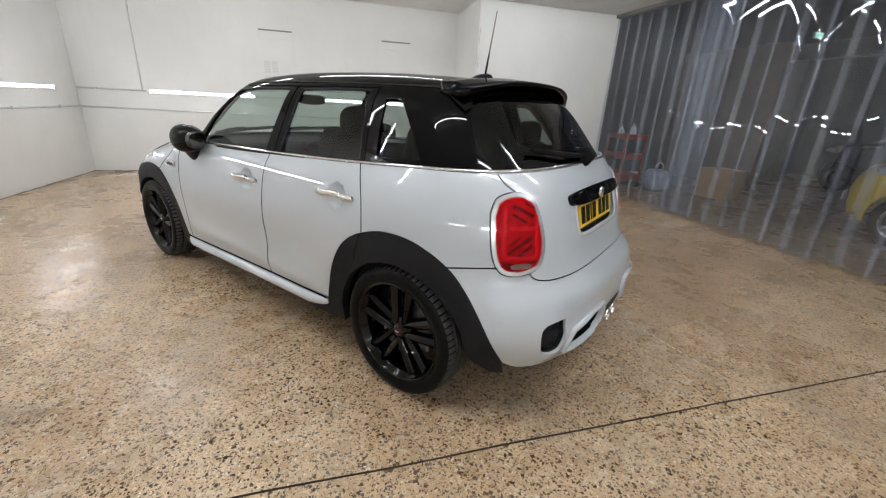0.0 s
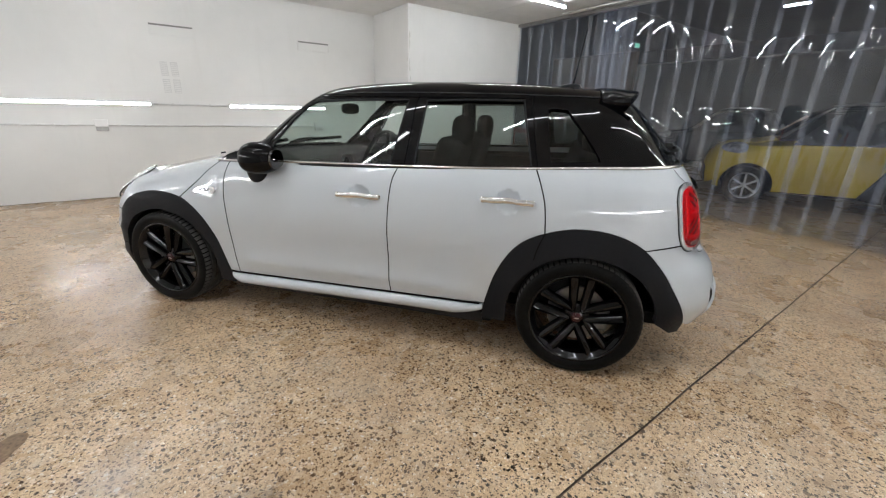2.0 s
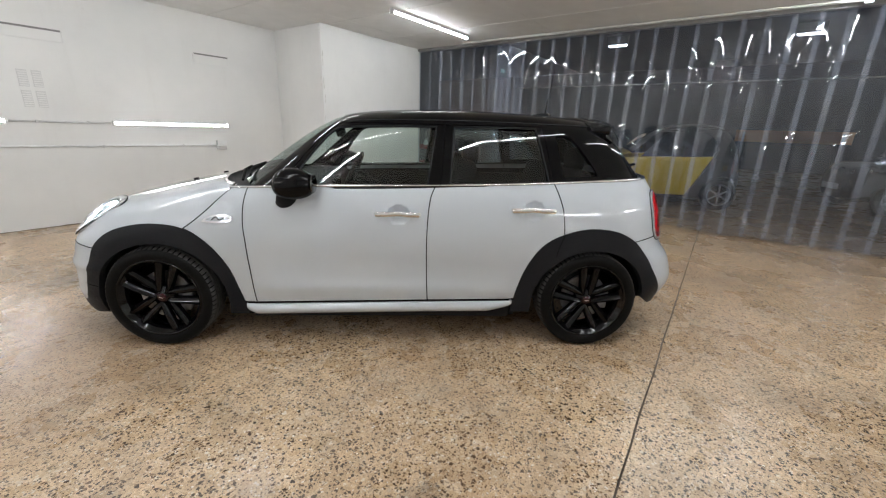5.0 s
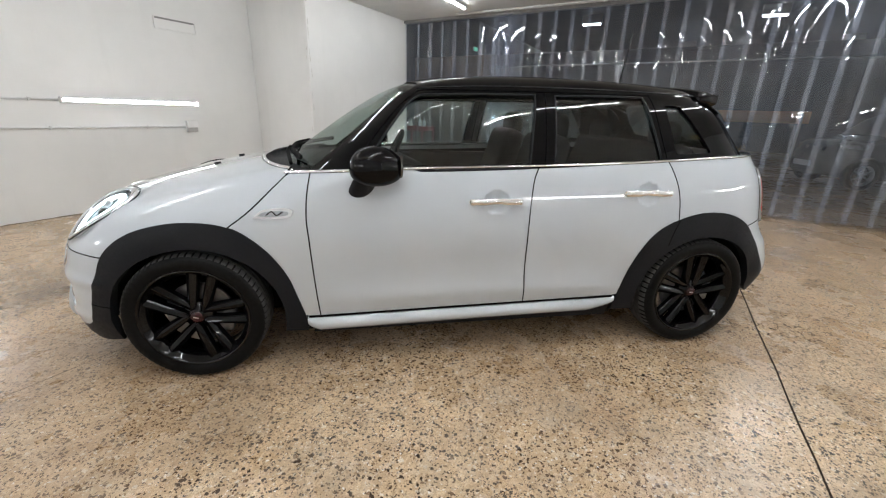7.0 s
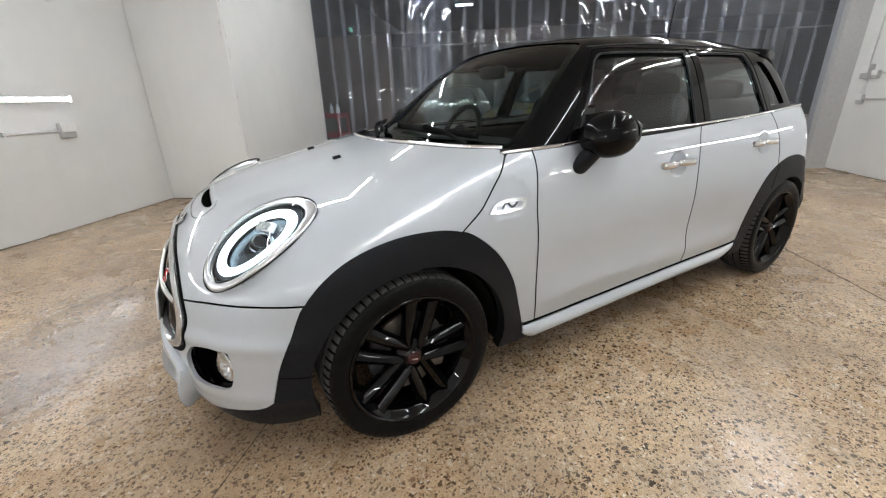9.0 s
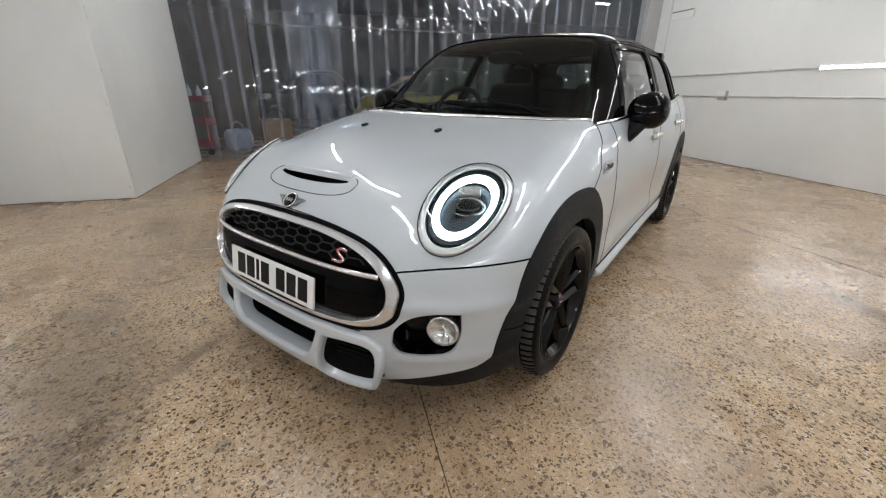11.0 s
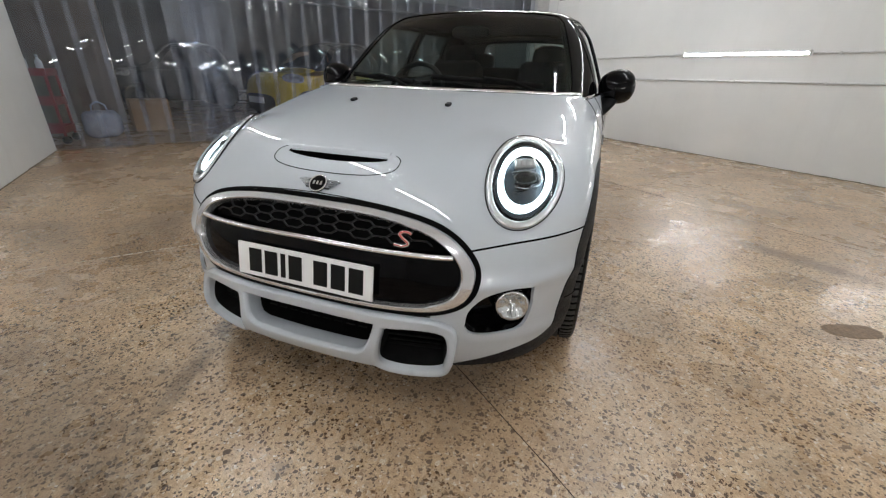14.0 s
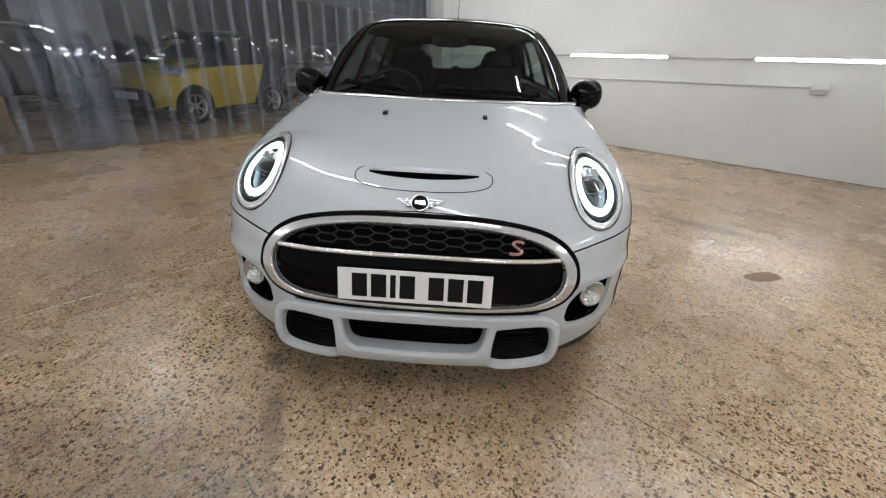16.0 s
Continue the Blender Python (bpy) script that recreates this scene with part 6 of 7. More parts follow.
# roof
gut3 = on(flank, upper, catmull(side_top, 0.03))
edge_l = [(p[0], p[1]) for p in gut3]
front_l = [(p[0], p[1]) for _, p in top_uv]
rear_l = [(p[0], p[1]) for _, p in rt]
left_line = front_l[::-1] + edge_l[1:] + rear_l[1:]
roof_loop = np.array(left_line + [(x, -y) for x, y in left_line[::-1][1:-1]])
roof = part("roof", sheet_mesh("roof", skin(roof_loop, above(1.0), upper, gap=0.0, thick=0.0, step=0.04), M_BLACK), None, car)
trim_ring("roof_joint", [(p[0], p[2] + 0.001) for p in on(flank, upper, catmull([(-0.25, 1.334), (0.1, 1.352), (0.6, 1.357), (1.1, 1.352), (1.27, 1.348)], 0.03))], flank, upper, bead(0.004, 0.0025, 6), M_CLAD, [roof, roof], "", True, closed=False, off=0.001)

# spoiler
verts, faces = [], []
ys = np.linspace(-0.560, 0.560, 47)
sec = 12
for y in ys:
    k = abs(y) / 0.560
    x0, x1 = 1.255 + 0.02 * k, 1.490 - 0.09 * k ** 2.6
    z0 = float(roofline(x0) - 0.05 * (abs(y) / 0.6) ** 2.5) + 0.004
    z1 = 1.402 - 0.046 * k ** 2.4
    low = z1 - 0.018 - 0.03 * k ** 3
    under_z = z0 - 0.045 - 0.035 * max(0, k - 0.8) / 0.2
    prof = [(x0, z0), (x0 + 0.1 * (x1 - x0), z0 + 0.004), (x0 + 0.5 * (x1 - x0), (z0 + z1) / 2 + 0.007), (x1 - 0.03, z1 + 0.002), (x1 - 0.008, z1), (x1, z1 - 0.008), (x1 - 0.004, low), (x1 - 0.03, low - 0.006), (x0 + 0.55 * (x1 - x0), (low + under_z) / 2), (x0 + 0.3 * (x1 - x0), under_z), (x0 + 0.02, under_z + 0.004), (x0, under_z + 0.02)]
    verts += [(a, y, b) for a, b in prof]
for i in range(len(ys) - 1):
    for q in range(sec):
        r = (q + 1) % sec
        faces.append((i * sec + q, (i + 1) * sec + q, (i + 1) * sec + r, i * sec + r))
faces += [tuple(range(sec)), tuple(range((len(ys) - 1) * sec, len(ys) * sec))[::-1]]
part("spoiler", as_mesh("spoiler", verts, faces, M_BLACK, True), None, car, "gloss black roof spoiler")
panel("spoiler_leg", loop([(1.27, 1.352), (1.38, 1.335)], [(1.38, 1.335), (1.42, 1.27), (1.41, 1.255)], [(1.41, 1.255), (1.34, 1.30), (1.27, 1.352)]), flank, upper, M_BLACK, car, "", True, off=0.010, gap=0, thick=0.03)

# aerial
v, fcs = [], []
for i, (x, w, h) in enumerate(((1.05, 0.004, 0.002), (1.08, 0.016, 0.020), (1.12, 0.021, 0.032), (1.16, 0.020, 0.036), (1.185, 0.014, 0.030), (1.195, 0.006, 0.004))):
    zb = float(roofline(x)) - 0.003
    v += [(x, -w, zb), (x, -w * 0.7, zb + h * 0.7), (x, 0, zb + h), (x, w * 0.7, zb + h * 0.7), (x, w, zb)]
for i in range(5):
    for q in range(4):
        fcs.append((i * 5 + q, i * 5 + q + 1, i * 5 + q + 6, i * 5 + q + 5))
fin = part("aerial", as_mesh("aerial", v, fcs, M_CLAD, True), None, car, "black roof aerial with thin whip")
part("whip", rod((1.145, 0, 1.45), (1.185, 0, 1.735), 0.0032, n=8, r2=0.0018), M_CLAD, fin)
part("whip_foot", rod((1.145, 0, 1.445), (1.158, 0, 1.54), 0.006, n=10, r2=0.004), M_CLAD, fin)

# chrome line round the waist
for dz, w, mat, nm in ((0.004, 0.010, M_CHROME, "waist_trim"),):
    pts = []
    for s in np.linspace(-0.86, BACK_S, 110):
        p = on(wrap, lower, [(s, float(belt(s)) if s < 1.65 else 1.05)])[0]
        n_ = slope(lower, p[None])[0]
        n_[2] = 0
        n_ /= np.linalg.norm(n_)
        pts.append(p - n_ * 0.010 + np.array([0, 0, 0.006]))
    v, fcs = sweep(pts, [(-0.010, -0.006), (0.014, -0.006), (0.015, 0.000), (0.006, 0.004), (-0.008, 0.003)])
    pair(nm, v, fcs, mat, [car, car], "thin chrome waist line")
pts = [np.array([x + 0.012, y, on(above(0.3), lower, [(x, y)])[0][2] + 0.004]) for x, y in catmull([(-0.845, -0.70), (-0.91, -0.63), (-0.99, -0.48), (-1.06, -0.25), (-1.085, 0.0), (-1.06, 0.25), (-0.99, 0.48), (-0.91, 0.63), (-0.845, 0.70)], 0.03)]
v, fcs = sweep(pts, circle2(0.009, 8))
part("bonnet_trim", as_mesh("bonnet_trim", v, fcs, M_CHROME, True), None, car, "thin chrome line behind the bonnet")

# scuttle tray below the screen, wipers
verts, faces = [], []
ys = np.linspace(-0.72, 0.72, 41)
for y in ys:
    xe = float(np.interp(abs(y), [0, 0.25, 0.48, 0.63, 0.70, 0.74], [-1.085, -1.06, -0.99, -0.91, -0.845, -0.80]))
    xw = -0.93 + 0.30 * (abs(y) / 0.75) ** 2.2
    zh = on(above(0.3), lower, [(xe, y)])[0][2]
    verts += [(xe + 0.004, y, zh - 0.004), (xe + 0.03, y, zh - 0.028), ((xe + xw) / 2 + 0.02, y, zh - 0.030), (xw + 0.06, y, 0.962), (xw + 0.10, y, 0.93)]
for i in range(len(ys) - 1):
    for q in range(4):
        faces.append((i * 5 + q, i * 5 + q + 1, i * 5 + q + 6, i * 5 + q + 5))
part("scuttle_tray", as_mesh("scuttle_tray", verts, faces, M_CLAD, True), None, car, "black plastic tray below the windscreen")


def wiper(y0, y1):
    q = [screen_uv(y, z)[1] for y, z in ((y0, 0.985), ((y0 + y1) / 2, 1.0), (y1, 1.012))]
    nn = np.array([-0.57, 0, 0.82]) * 0.022
    line = [tuple(a + nn) for a in catmull(q, 0.05)]
    v, f = sweep(line, [(-0.008, -0.014), (0.006, -0.014), (0.010, 0.004), (-0.002, 0.010)])
    w = part("wiper", as_mesh("wiper", v, f, M_SHELL, True), None, car, "black wiper arm and blade")
    base = q[0] + np.array([-0.06, 0, -0.015])
    v, f = sweep([tuple(base), tuple((base + q[1]) / 2 + nn * 1.8), tuple(q[1] + nn * 1.6)], circle2(0.009, 6))
    part("arm", as_mesh("arm", v, f, M_SHELL, True), None, w)


wiper(0.10, 0.56)
wiper(-0.52, 0.02)

# rear wiper
q = [rear_uv(y, z)[1] + np.array([0.02, 0, 0.012]) for y, z in ((0.02, 1.075), (-0.2, 1.085), (-0.42, 1.11))]
v, f = sweep([tuple(a) for a in catmull(q, 0.04)], circle2(0.010, 8))
part("rear_wiper", as_mesh("rear_wiper", v, f, M_SHELL, True), None, tailgate, "black rear wiper")
v, f = lathe([(0.0, -0.03), (0.03, -0.026), (0.045, 0.0), (0.05, 0.02)], 20, "Z")
part("wiper_hub", as_mesh("wiper_hub", v, f, M_SHELL, True), None, tailgate, m=Matrix.Translation(tuple(q[0])) @ Vector((-0.8, 0, -0.5)).to_track_quat("Z", "Y").to_matrix().to_4x4())

# mirrors
def blob(cx, cy, cz, rx, ry, rz, power=2.3, nu=28, nv=16):
    verts, faces = [], []
    for i in range(nv + 1):
        a = -math.pi / 2 + math.pi * i / nv
        for j in range(nu):
            b = 2 * math.pi * j / nu
            def pw(t, e=2 / power):
                return math.copysign(abs(t) ** e, t)
            verts.append((cx + rx * pw(math.cos(a)) * pw(math.cos(b)), cy + ry * pw(math.cos(a)) * pw(math.sin(b)), cz + rz * pw(math.sin(a))))
    for i in range(nv):
        for j in range(nu):
            k = (j + 1) % nu
            faces.append((i * nu + j, i * nu + k, (i + 1) * nu + k, (i + 1) * nu + j))
    return verts, faces


v, f = blob(0, 0, 0, 0.106, 0.092, 0.084, 2.2)
v = [(x * (1.0 if x < 0 else 1.15) * (1 - 0.10 * (z / 0.076)), y, z * (1 + 0.12 * (-y / 0.112))) for x, y, z in v]
v = [(x - 0.462, y - 0.856, z + 1.002) for x, y, z in v]
mirrors = pair("door_mirror", v, f, M_BLACK, fdoors, "gloss black door mirror")
v, f = sweep([(-0.525, -0.775, 0.868), (-0.522, -0.792, 0.886), (-0.510, -0.815, 0.918), (-0.492, -0.842, 0.960), (-0.475, -0.858, 0.985)], [(0.058 * math.cos(a), 0.034 * math.sin(a)) for a in np.linspace(0, 2 * math.pi, 16, endpoint=False)])
pair("stalk", v, f, M_CLAD, mirrors)
v, f = blob(-0.349, -0.857, 1.002, 0.010, 0.060, 0.050, 2.6, 24, 10)
pair("mirror_glass", v, f, M_MIRROR, mirrors, "silver mirror glass")

# door handles with dished cups
for x0, x1, z, parents in ((-0.018, 0.224, 0.832, fdoors), (0.772, 1.014, 0.868, rdoors)):
    q = np.linspace(x0, x1, 14)
    p = on(wrap, lower, [(x, z) for x in q])
    nn = slope(lower, p)
    line = [tuple(a + m * (0.008 + 0.022 * math.sin(math.pi * i / 13) ** 0.5)) for i, (a, m) in enumerate(zip(p, nn))]
    v, f = sweep(line, [(0.010 * math.cos(a), 0.016 * math.sin(a)) for a in np.linspace(0, 2 * math.pi, 12, endpoint=False)])
    hs = pair("door_handle", v, f, M_CHROME, parents, "chrome pull handle")
    mid = (x0 + x1) / 2
    for x in (x0 + 0.004, x1 - 0.004):
        pc = skin(ring(x, z, 0.016, 0.013, 20), wrap, lower, off=0.006, gap=0, thick=0.008, step=0.02)
        for k, parent in enumerate(hs):
            part("foot", sheet_mesh("foot", pc, M_CHROME, k == 1), None, parent)

# side repeaters on the panel behind the front arch
sc = loop([(-0.985, 0.772), (-0.94, 0.805), (-0.84, 0.812), (-0.815, 0.80)], [(-0.815, 0.80), (-0.825, 0.778), (-0.84, 0.770)], [(-0.84, 0.770), (-0.92, 0.765), (-0.985, 0.772)], step=0.012)
scm = sc.mean(0)
reps = panel("side_badge", sc, wrap, lower, M_SATIN, car, "chrome side repeater badge", True, off=0.010, gap=0, thick=0.012, step=0.02)
pc = skin(scm + (sc - scm) * [0.78, 0.5], wrap, lower, off=0.0125, gap=0, thick=0.003, step=0.02)
for k, parent in enumerate(reps):
    part("insert", sheet_mesh("insert", pc, M_LEDGE, k == 1), None, parent)
p = on(wrap, lower, catmull([(-0.93, 0.782), (-0.905, 0.798), (-0.885, 0.782), (-0.86, 0.796)], 0.006))
nn = slope(lower, p)
v, f = sweep([tuple(a + m * 0.0135) for a, m in zip(p, nn)], circle2(0.003, 6))
pair("stripe", v, f, M_WING, reps)

# -- wheels --
def tyre_mesh():
    prof = [(0.234, -0.082), (0.239, -0.094), (0.251, -0.100), (0.268, -0.103), (0.288, -0.099), (0.299, -0.090), (0.3045, -0.078), (0.3065, -0.060), (0.307, -0.050), (0.300, -0.048), (0.300, -0.041), (0.3078, -0.039), (0.308, -0.012), (0.301, -0.010), (0.301, -0.002), (0.308, 0.0), (0.308, 0.030), (0.301, 0.032), (0.301, 0.040), (0.3065, 0.042), (0.3045, 0.075), (0.297, 0.092), (0.27, 0.10), (0.23, 0.095)]
    n = 264
    verts, faces = [], []
    for i in range(n):
        a = 2 * math.pi * i / n
        cutg = i % 4 < 1
        for r, h in prof:
            rr = r - (0.0025 if cutg and 0.2985 < r and abs(h) > 0.042 else 0.0)
            b = a + 0.10 * h / 0.1 * (0.25 if r > 0.295 else 0)
            verts.append((rr * math.cos(b), h, rr * math.sin(b)))
    k = len(prof)
    for i in range(n):
        j = (i + 1) % n
        for q in range(k - 1):
            faces.append((i * k + q, i * k + q + 1, j * k + q + 1, j * k + q))
    me = as_mesh("tyre", verts, faces, M_TYRE, True)
    me.materials.append(M_TREAD)
    me.materials.append(M_DARKGAP)
    for poly in me.polygons:
        q = poly.index % (k - 1)
        groove = (poly.index // (k - 1)) % 4 == 0 and (5 <= q <= 7 or q >= 19) or q in (9, 13, 17)
        poly.material_index = 2 if groove and 5 <= q <= 20 else 1 if 5 <= q <= 20 else 0
    me.set_sharp_from_angle(angle=radians(28))
    return me


def spoke_mesh(sign):
    """One of a pair of broad spokes side by side, rounded over its back."""
    verts, faces = [], []
    n = 14
    for i in range(n):
        t = i / (n - 1)
        r = 0.030 + 0.193 * t
        off = sign * (0.0245 + 0.0195 * t)
        w = 0.0185 + 0.0090 * t ** 0.8 + 0.0020 * max(0.0, (t - 0.85) / 0.15) ** 2
        y = -0.066 - 0.007 * math.sin(math.pi * t) - 0.010 * t ** 3
        for q, d in ((-1.0, 0.036), (-1.0, 0.020), (-0.88, 0.0105), (-0.5, 0.003), (sign * 0.15, -0.0035), (0.5, 0.003), (0.88, 0.0105), (1.0, 0.020), (1.0, 0.036)):
            verts.append((off + w * q, y + d, r))
    k = 9
    for i in range(n - 1):
        for q in range(k - 1):
            faces.append((i * k + q, i * k + q + 1, i * k + k + q + 1, i * k + k + q))
    me = as_mesh("spoke", verts, faces, M_RIM, True)
    me.set_sharp_from_angle(angle=radians(50))
    return me


TYRE = tyre_mesh()
SPOKES = [spoke_mesh(1), spoke_mesh(-1)]
v, f = lathe([(0.239, -0.090), (0.237, -0.097), (0.230, -0.097), (0.226, -0.090), (0.222, -0.083), (0.209, -0.070), (0.203, -0.058), (0.203, -0.02), (0.205, 0.05), (0.22, 0.09)], 72)
RIM = as_mesh("wheel", v, f, M_RIM, True)
v, f = lathe([(0.0, -0.071), (0.030, -0.071), (0.034, -0.060), (0.060, -0.056), (0.068, -0.044), (0.068, 0.02)], 40)
HUB = as_mesh("hub", v, f, M_RIM, True)
v, f = lathe([(0.0, -0.076), (0.022, -0.0755), (0.0265, -0.072), (0.027, -0.066)], 28)
CAP = as_mesh("hub_cap", v, f, varied("cap_maroon", (0.030, 0.005, 0.007), 0.25, 0, 40, 0.1), True)
v, f = lathe([(0.0165, -0.0640), (0.0155, -0.0672), (0.0125, -0.0668), (0.0115, -0.0655), (0.0, -0.0655)], 20)
NUT = as_mesh("wheel_bolt", v, f, M_DARKGAP, True)
v, f = lathe([(0.06, -0.02), (0.147, -0.02), (0.147, -0.004), (0.06, -0.004)], 48)
DISC = as_mesh("brake_disc", v, f, M_DISC)


def wheel(x, y, turn, spin):
    m = pose(x, y, 0.308, 0, 0, turn) @ pose(0, 0, 0, 0, spin, 0)
    w = part("wheel", RIM, None, car, "gloss black alloy wheel with five double spokes", m=m)
    part("tyre", TYRE, None, w, "black rubber tyre")
    part("hub", HUB, None, w)
    part("hub_cap", CAP, None, w, "dark maroon centre cap")
    part("cap_mark", box(-0.011, 0.011, -0.0768, -0.0755, -0.0045, -0.001), M_ALLOY, w)
    part("brake_disc", DISC, None, w, "grey steel brake disc")
    part("caliper", box(0.085, 0.155, -0.035, 0.01, -0.07, 0.07, 0.015), M_DISC, w)
    for i in range(5):
        for s in SPOKES:
            part("spoke", s, None, w, m=pose(0, 0, 0, 0, 72 * i, 0))
        a = radians(72 * i + 36)
        part("wheel_bolt", NUT, None, w, m=Matrix.Translation((0.046 * math.sin(a), 0.004, 0.046 * math.cos(a))))
    return w


for x in (-1.2835, 1.2835):
    wheel(x, -0.740, 0, 14 if x < 0 else 2)
    wheel(x, 0.740, 180, 20)

# -- cabin --
def seat(x, y, rear=False):
    """A bucket seat: cushion, backrest, headrest."""
    w = 0.25
    cushion = part("seat", box(x - 0.27, x + 0.25, y - w, y + w, 0.42, 0.58, 0.06, segments=4), M_SEAT, car, "dark cloth seat", True)
    bm = box(-0.07, 0.07, -w + 0.01, w - 0.01, -0.30, 0.30, 0.06, segments=4)
    for vtx in bm.verts:
        vtx.co.y *= 1 - 0.22 * max(0, vtx.co.z / 0.30) ** 2
    part("backrest", bm, M_SEAT, cushion, m=pose(x + 0.33, y, 0.84, 0, 16, 0), smooth=True)
    v, f = blob(x + 0.44, y, 1.165 if not rear else 1.10, 0.055, 0.125, 0.085, 2.8)
    part("headrest", as_mesh("headrest", v, f, M_SEAT, True), None, cushion)
    for dy in (-0.05, 0.05):
        part("post", rod((x + 0.42, y + dy, 1.00), (x + 0.44, y + dy, 1.12), 0.007), M_DISC, cushion)


for y in (-0.36, 0.36):
    seat(0.12, y)
bench = part("rear_bench", box(0.72, 1.12, -0.60, 0.60, 0.45, 0.62, 0.06, segments=4), M_SEAT, car, "dark cloth rear bench", True)
part("backrest", box(-0.06, 0.06, -0.60, 0.60, -0.28, 0.28, 0.05, segments=4), M_SEAT, bench, m=pose(1.18, 0, 0.82, 0, 18, 0), smooth=True)
for y in (-0.36, 0.36):
    v, f = blob(1.27, y, 1.14, 0.05, 0.12, 0.075, 2.8)
    part("headrest", as_mesh("headrest", v, f, M_SEAT, True), None, bench)
part("cabin_floor", box(-0.9, 1.75, -0.74, 0.74, 0.30, 0.36, 0.02), M_SHELL, car)
part("parcel_shelf", box(1.28, 1.66, -0.58, 0.58, 0.90, 0.93, 0.01), M_DASH, car)
part("door_card", box(-0.70, 1.35, -0.745, -0.715, 0.36, 0.93, 0.02), M_DASH, car)
part("door_card", box(-0.70, 1.35, 0.715, 0.745, 0.36, 0.93, 0.02), M_DASH, car)
bm = box(-0.86, -0.42, -0.70, 0.70, 0.62, 0.955, 0.07, segments=4)
part("dashboard", bm, M_DASH, car, "dark dashboard", True)
v, f = lathe([(0.0, -0.01), (0.085, -0.01), (0.10, 0.0), (0.10, 0.03)], 36, "Z")
part("centre_dial", as_mesh("centre_dial", v, f, M_BLACK, True), None, car, "round centre display", m=pose(-0.41, 0, 0.85, 0, 90, 0))
wheel_m = pose(-0.33, 0.36, 0.93, 0, -65, 0)
v, f = sweep([(0.18 * math.cos(a), 0.18 * math.sin(a), 0) for a in np.linspace(0, 2 * math.pi, 40, endpoint=False)], circle2(0.016, 8), True)
sw = part("steering_wheel", as_mesh("steering_wheel", v, f, M_DASH, True), None, car, "dark leather steering wheel", m=wheel_m)
part("boss", rod((0, 0, -0.03), (0, 0, 0.02), 0.06, n=24), M_DASH, sw)
for a in (90, -90, 180):
    part("wheel_spoke", box(0.04, 0.17, -0.016, 0.016, -0.006, 0.006, 0.004), M_DASH, sw, m=pose(0, 0, 0, 0, 0, a))
part("column", rod((0, 0, -0.03), (0, 0, -0.22), 0.04), M_DASH, sw)
v, f = blob(-0.35, 0, 1.265, 0.022, 0.115, 0.036, 3)
part("inner_mirror", as_mesh("inner_mirror", v, f, M_SEAT, True), None, car, "dark inner mirror")
part("head_lining", sheet_mesh("head_lining", skin(roof_loop, above(1.0), upper, gap=0.02, thick=0.0, step=0.08, off=-0.03), M_CLAD), None, car)

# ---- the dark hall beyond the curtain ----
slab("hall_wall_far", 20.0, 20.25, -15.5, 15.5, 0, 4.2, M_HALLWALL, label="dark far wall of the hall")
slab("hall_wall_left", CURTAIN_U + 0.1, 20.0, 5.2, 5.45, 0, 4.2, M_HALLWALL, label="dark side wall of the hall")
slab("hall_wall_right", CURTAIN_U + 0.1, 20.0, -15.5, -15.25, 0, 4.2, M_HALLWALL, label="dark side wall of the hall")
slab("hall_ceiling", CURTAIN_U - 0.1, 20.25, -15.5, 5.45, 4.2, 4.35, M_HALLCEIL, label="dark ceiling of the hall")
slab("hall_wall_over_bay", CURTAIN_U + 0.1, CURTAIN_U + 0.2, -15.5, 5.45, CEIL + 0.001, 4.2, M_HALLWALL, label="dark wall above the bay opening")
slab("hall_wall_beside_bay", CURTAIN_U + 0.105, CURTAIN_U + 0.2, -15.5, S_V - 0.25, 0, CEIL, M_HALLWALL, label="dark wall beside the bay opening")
# added beam; the pale band it answers to is a reflection in the strips
slab("hall_beam", 9.5, 9.8, -15.2, 5.2, 2.55, 2.85, M_HALLWALL, label="added dark beam across the hall")
for i, v in enumerate((3.9, -6.5, -12.0)):
    slab("hall_pillar_%d" % i, 9.5, 9.8, v, v + 0.3, 0, 2.55, M_STEEL, label="grey steel pillar in the hall")
slab("hall_partition", 7.6, 7.7, 2.9, 5.2, 0, 2.6, varied("brown_board", (0.16, 0.11, 0.08), 0.7, 0, 3, 0.2), label="brown board partition in the hall")

for u, v, w in ((12.0, 1.6, 0.6), (12.5, -3.0, 0.6), (12.0, -8.5, 0.6), (18.0, -1.0, 0.6), (18.0, -6.0, 0.6)):
    t = thing("hall_lamp", BAY @ pose(u, v, 3.95, 0, 0, 90), "cool white ceiling lamp of the dark hall, switched on", "lamp", "hall lamps")
    part("housing", box(-w / 2, w / 2, -0.06, 0.06, 0.0, 0.25, 0.01), M_STEEL, t)
    part("tube", rod((-w / 2 + 0.04, 0, -0.022), (w / 2 - 0.04, 0, -0.022), 0.02), M_HALLTUBE, t, "glowing tube", True)


M_FARLAMP = varied("clear_headlamp", grey(0.5), 0.12, 0.5, 14, 0.7)
M_PAPER = varied("peach_paper", (0.62, 0.42, 0.30), 0.6, 0, 9, 0.25)


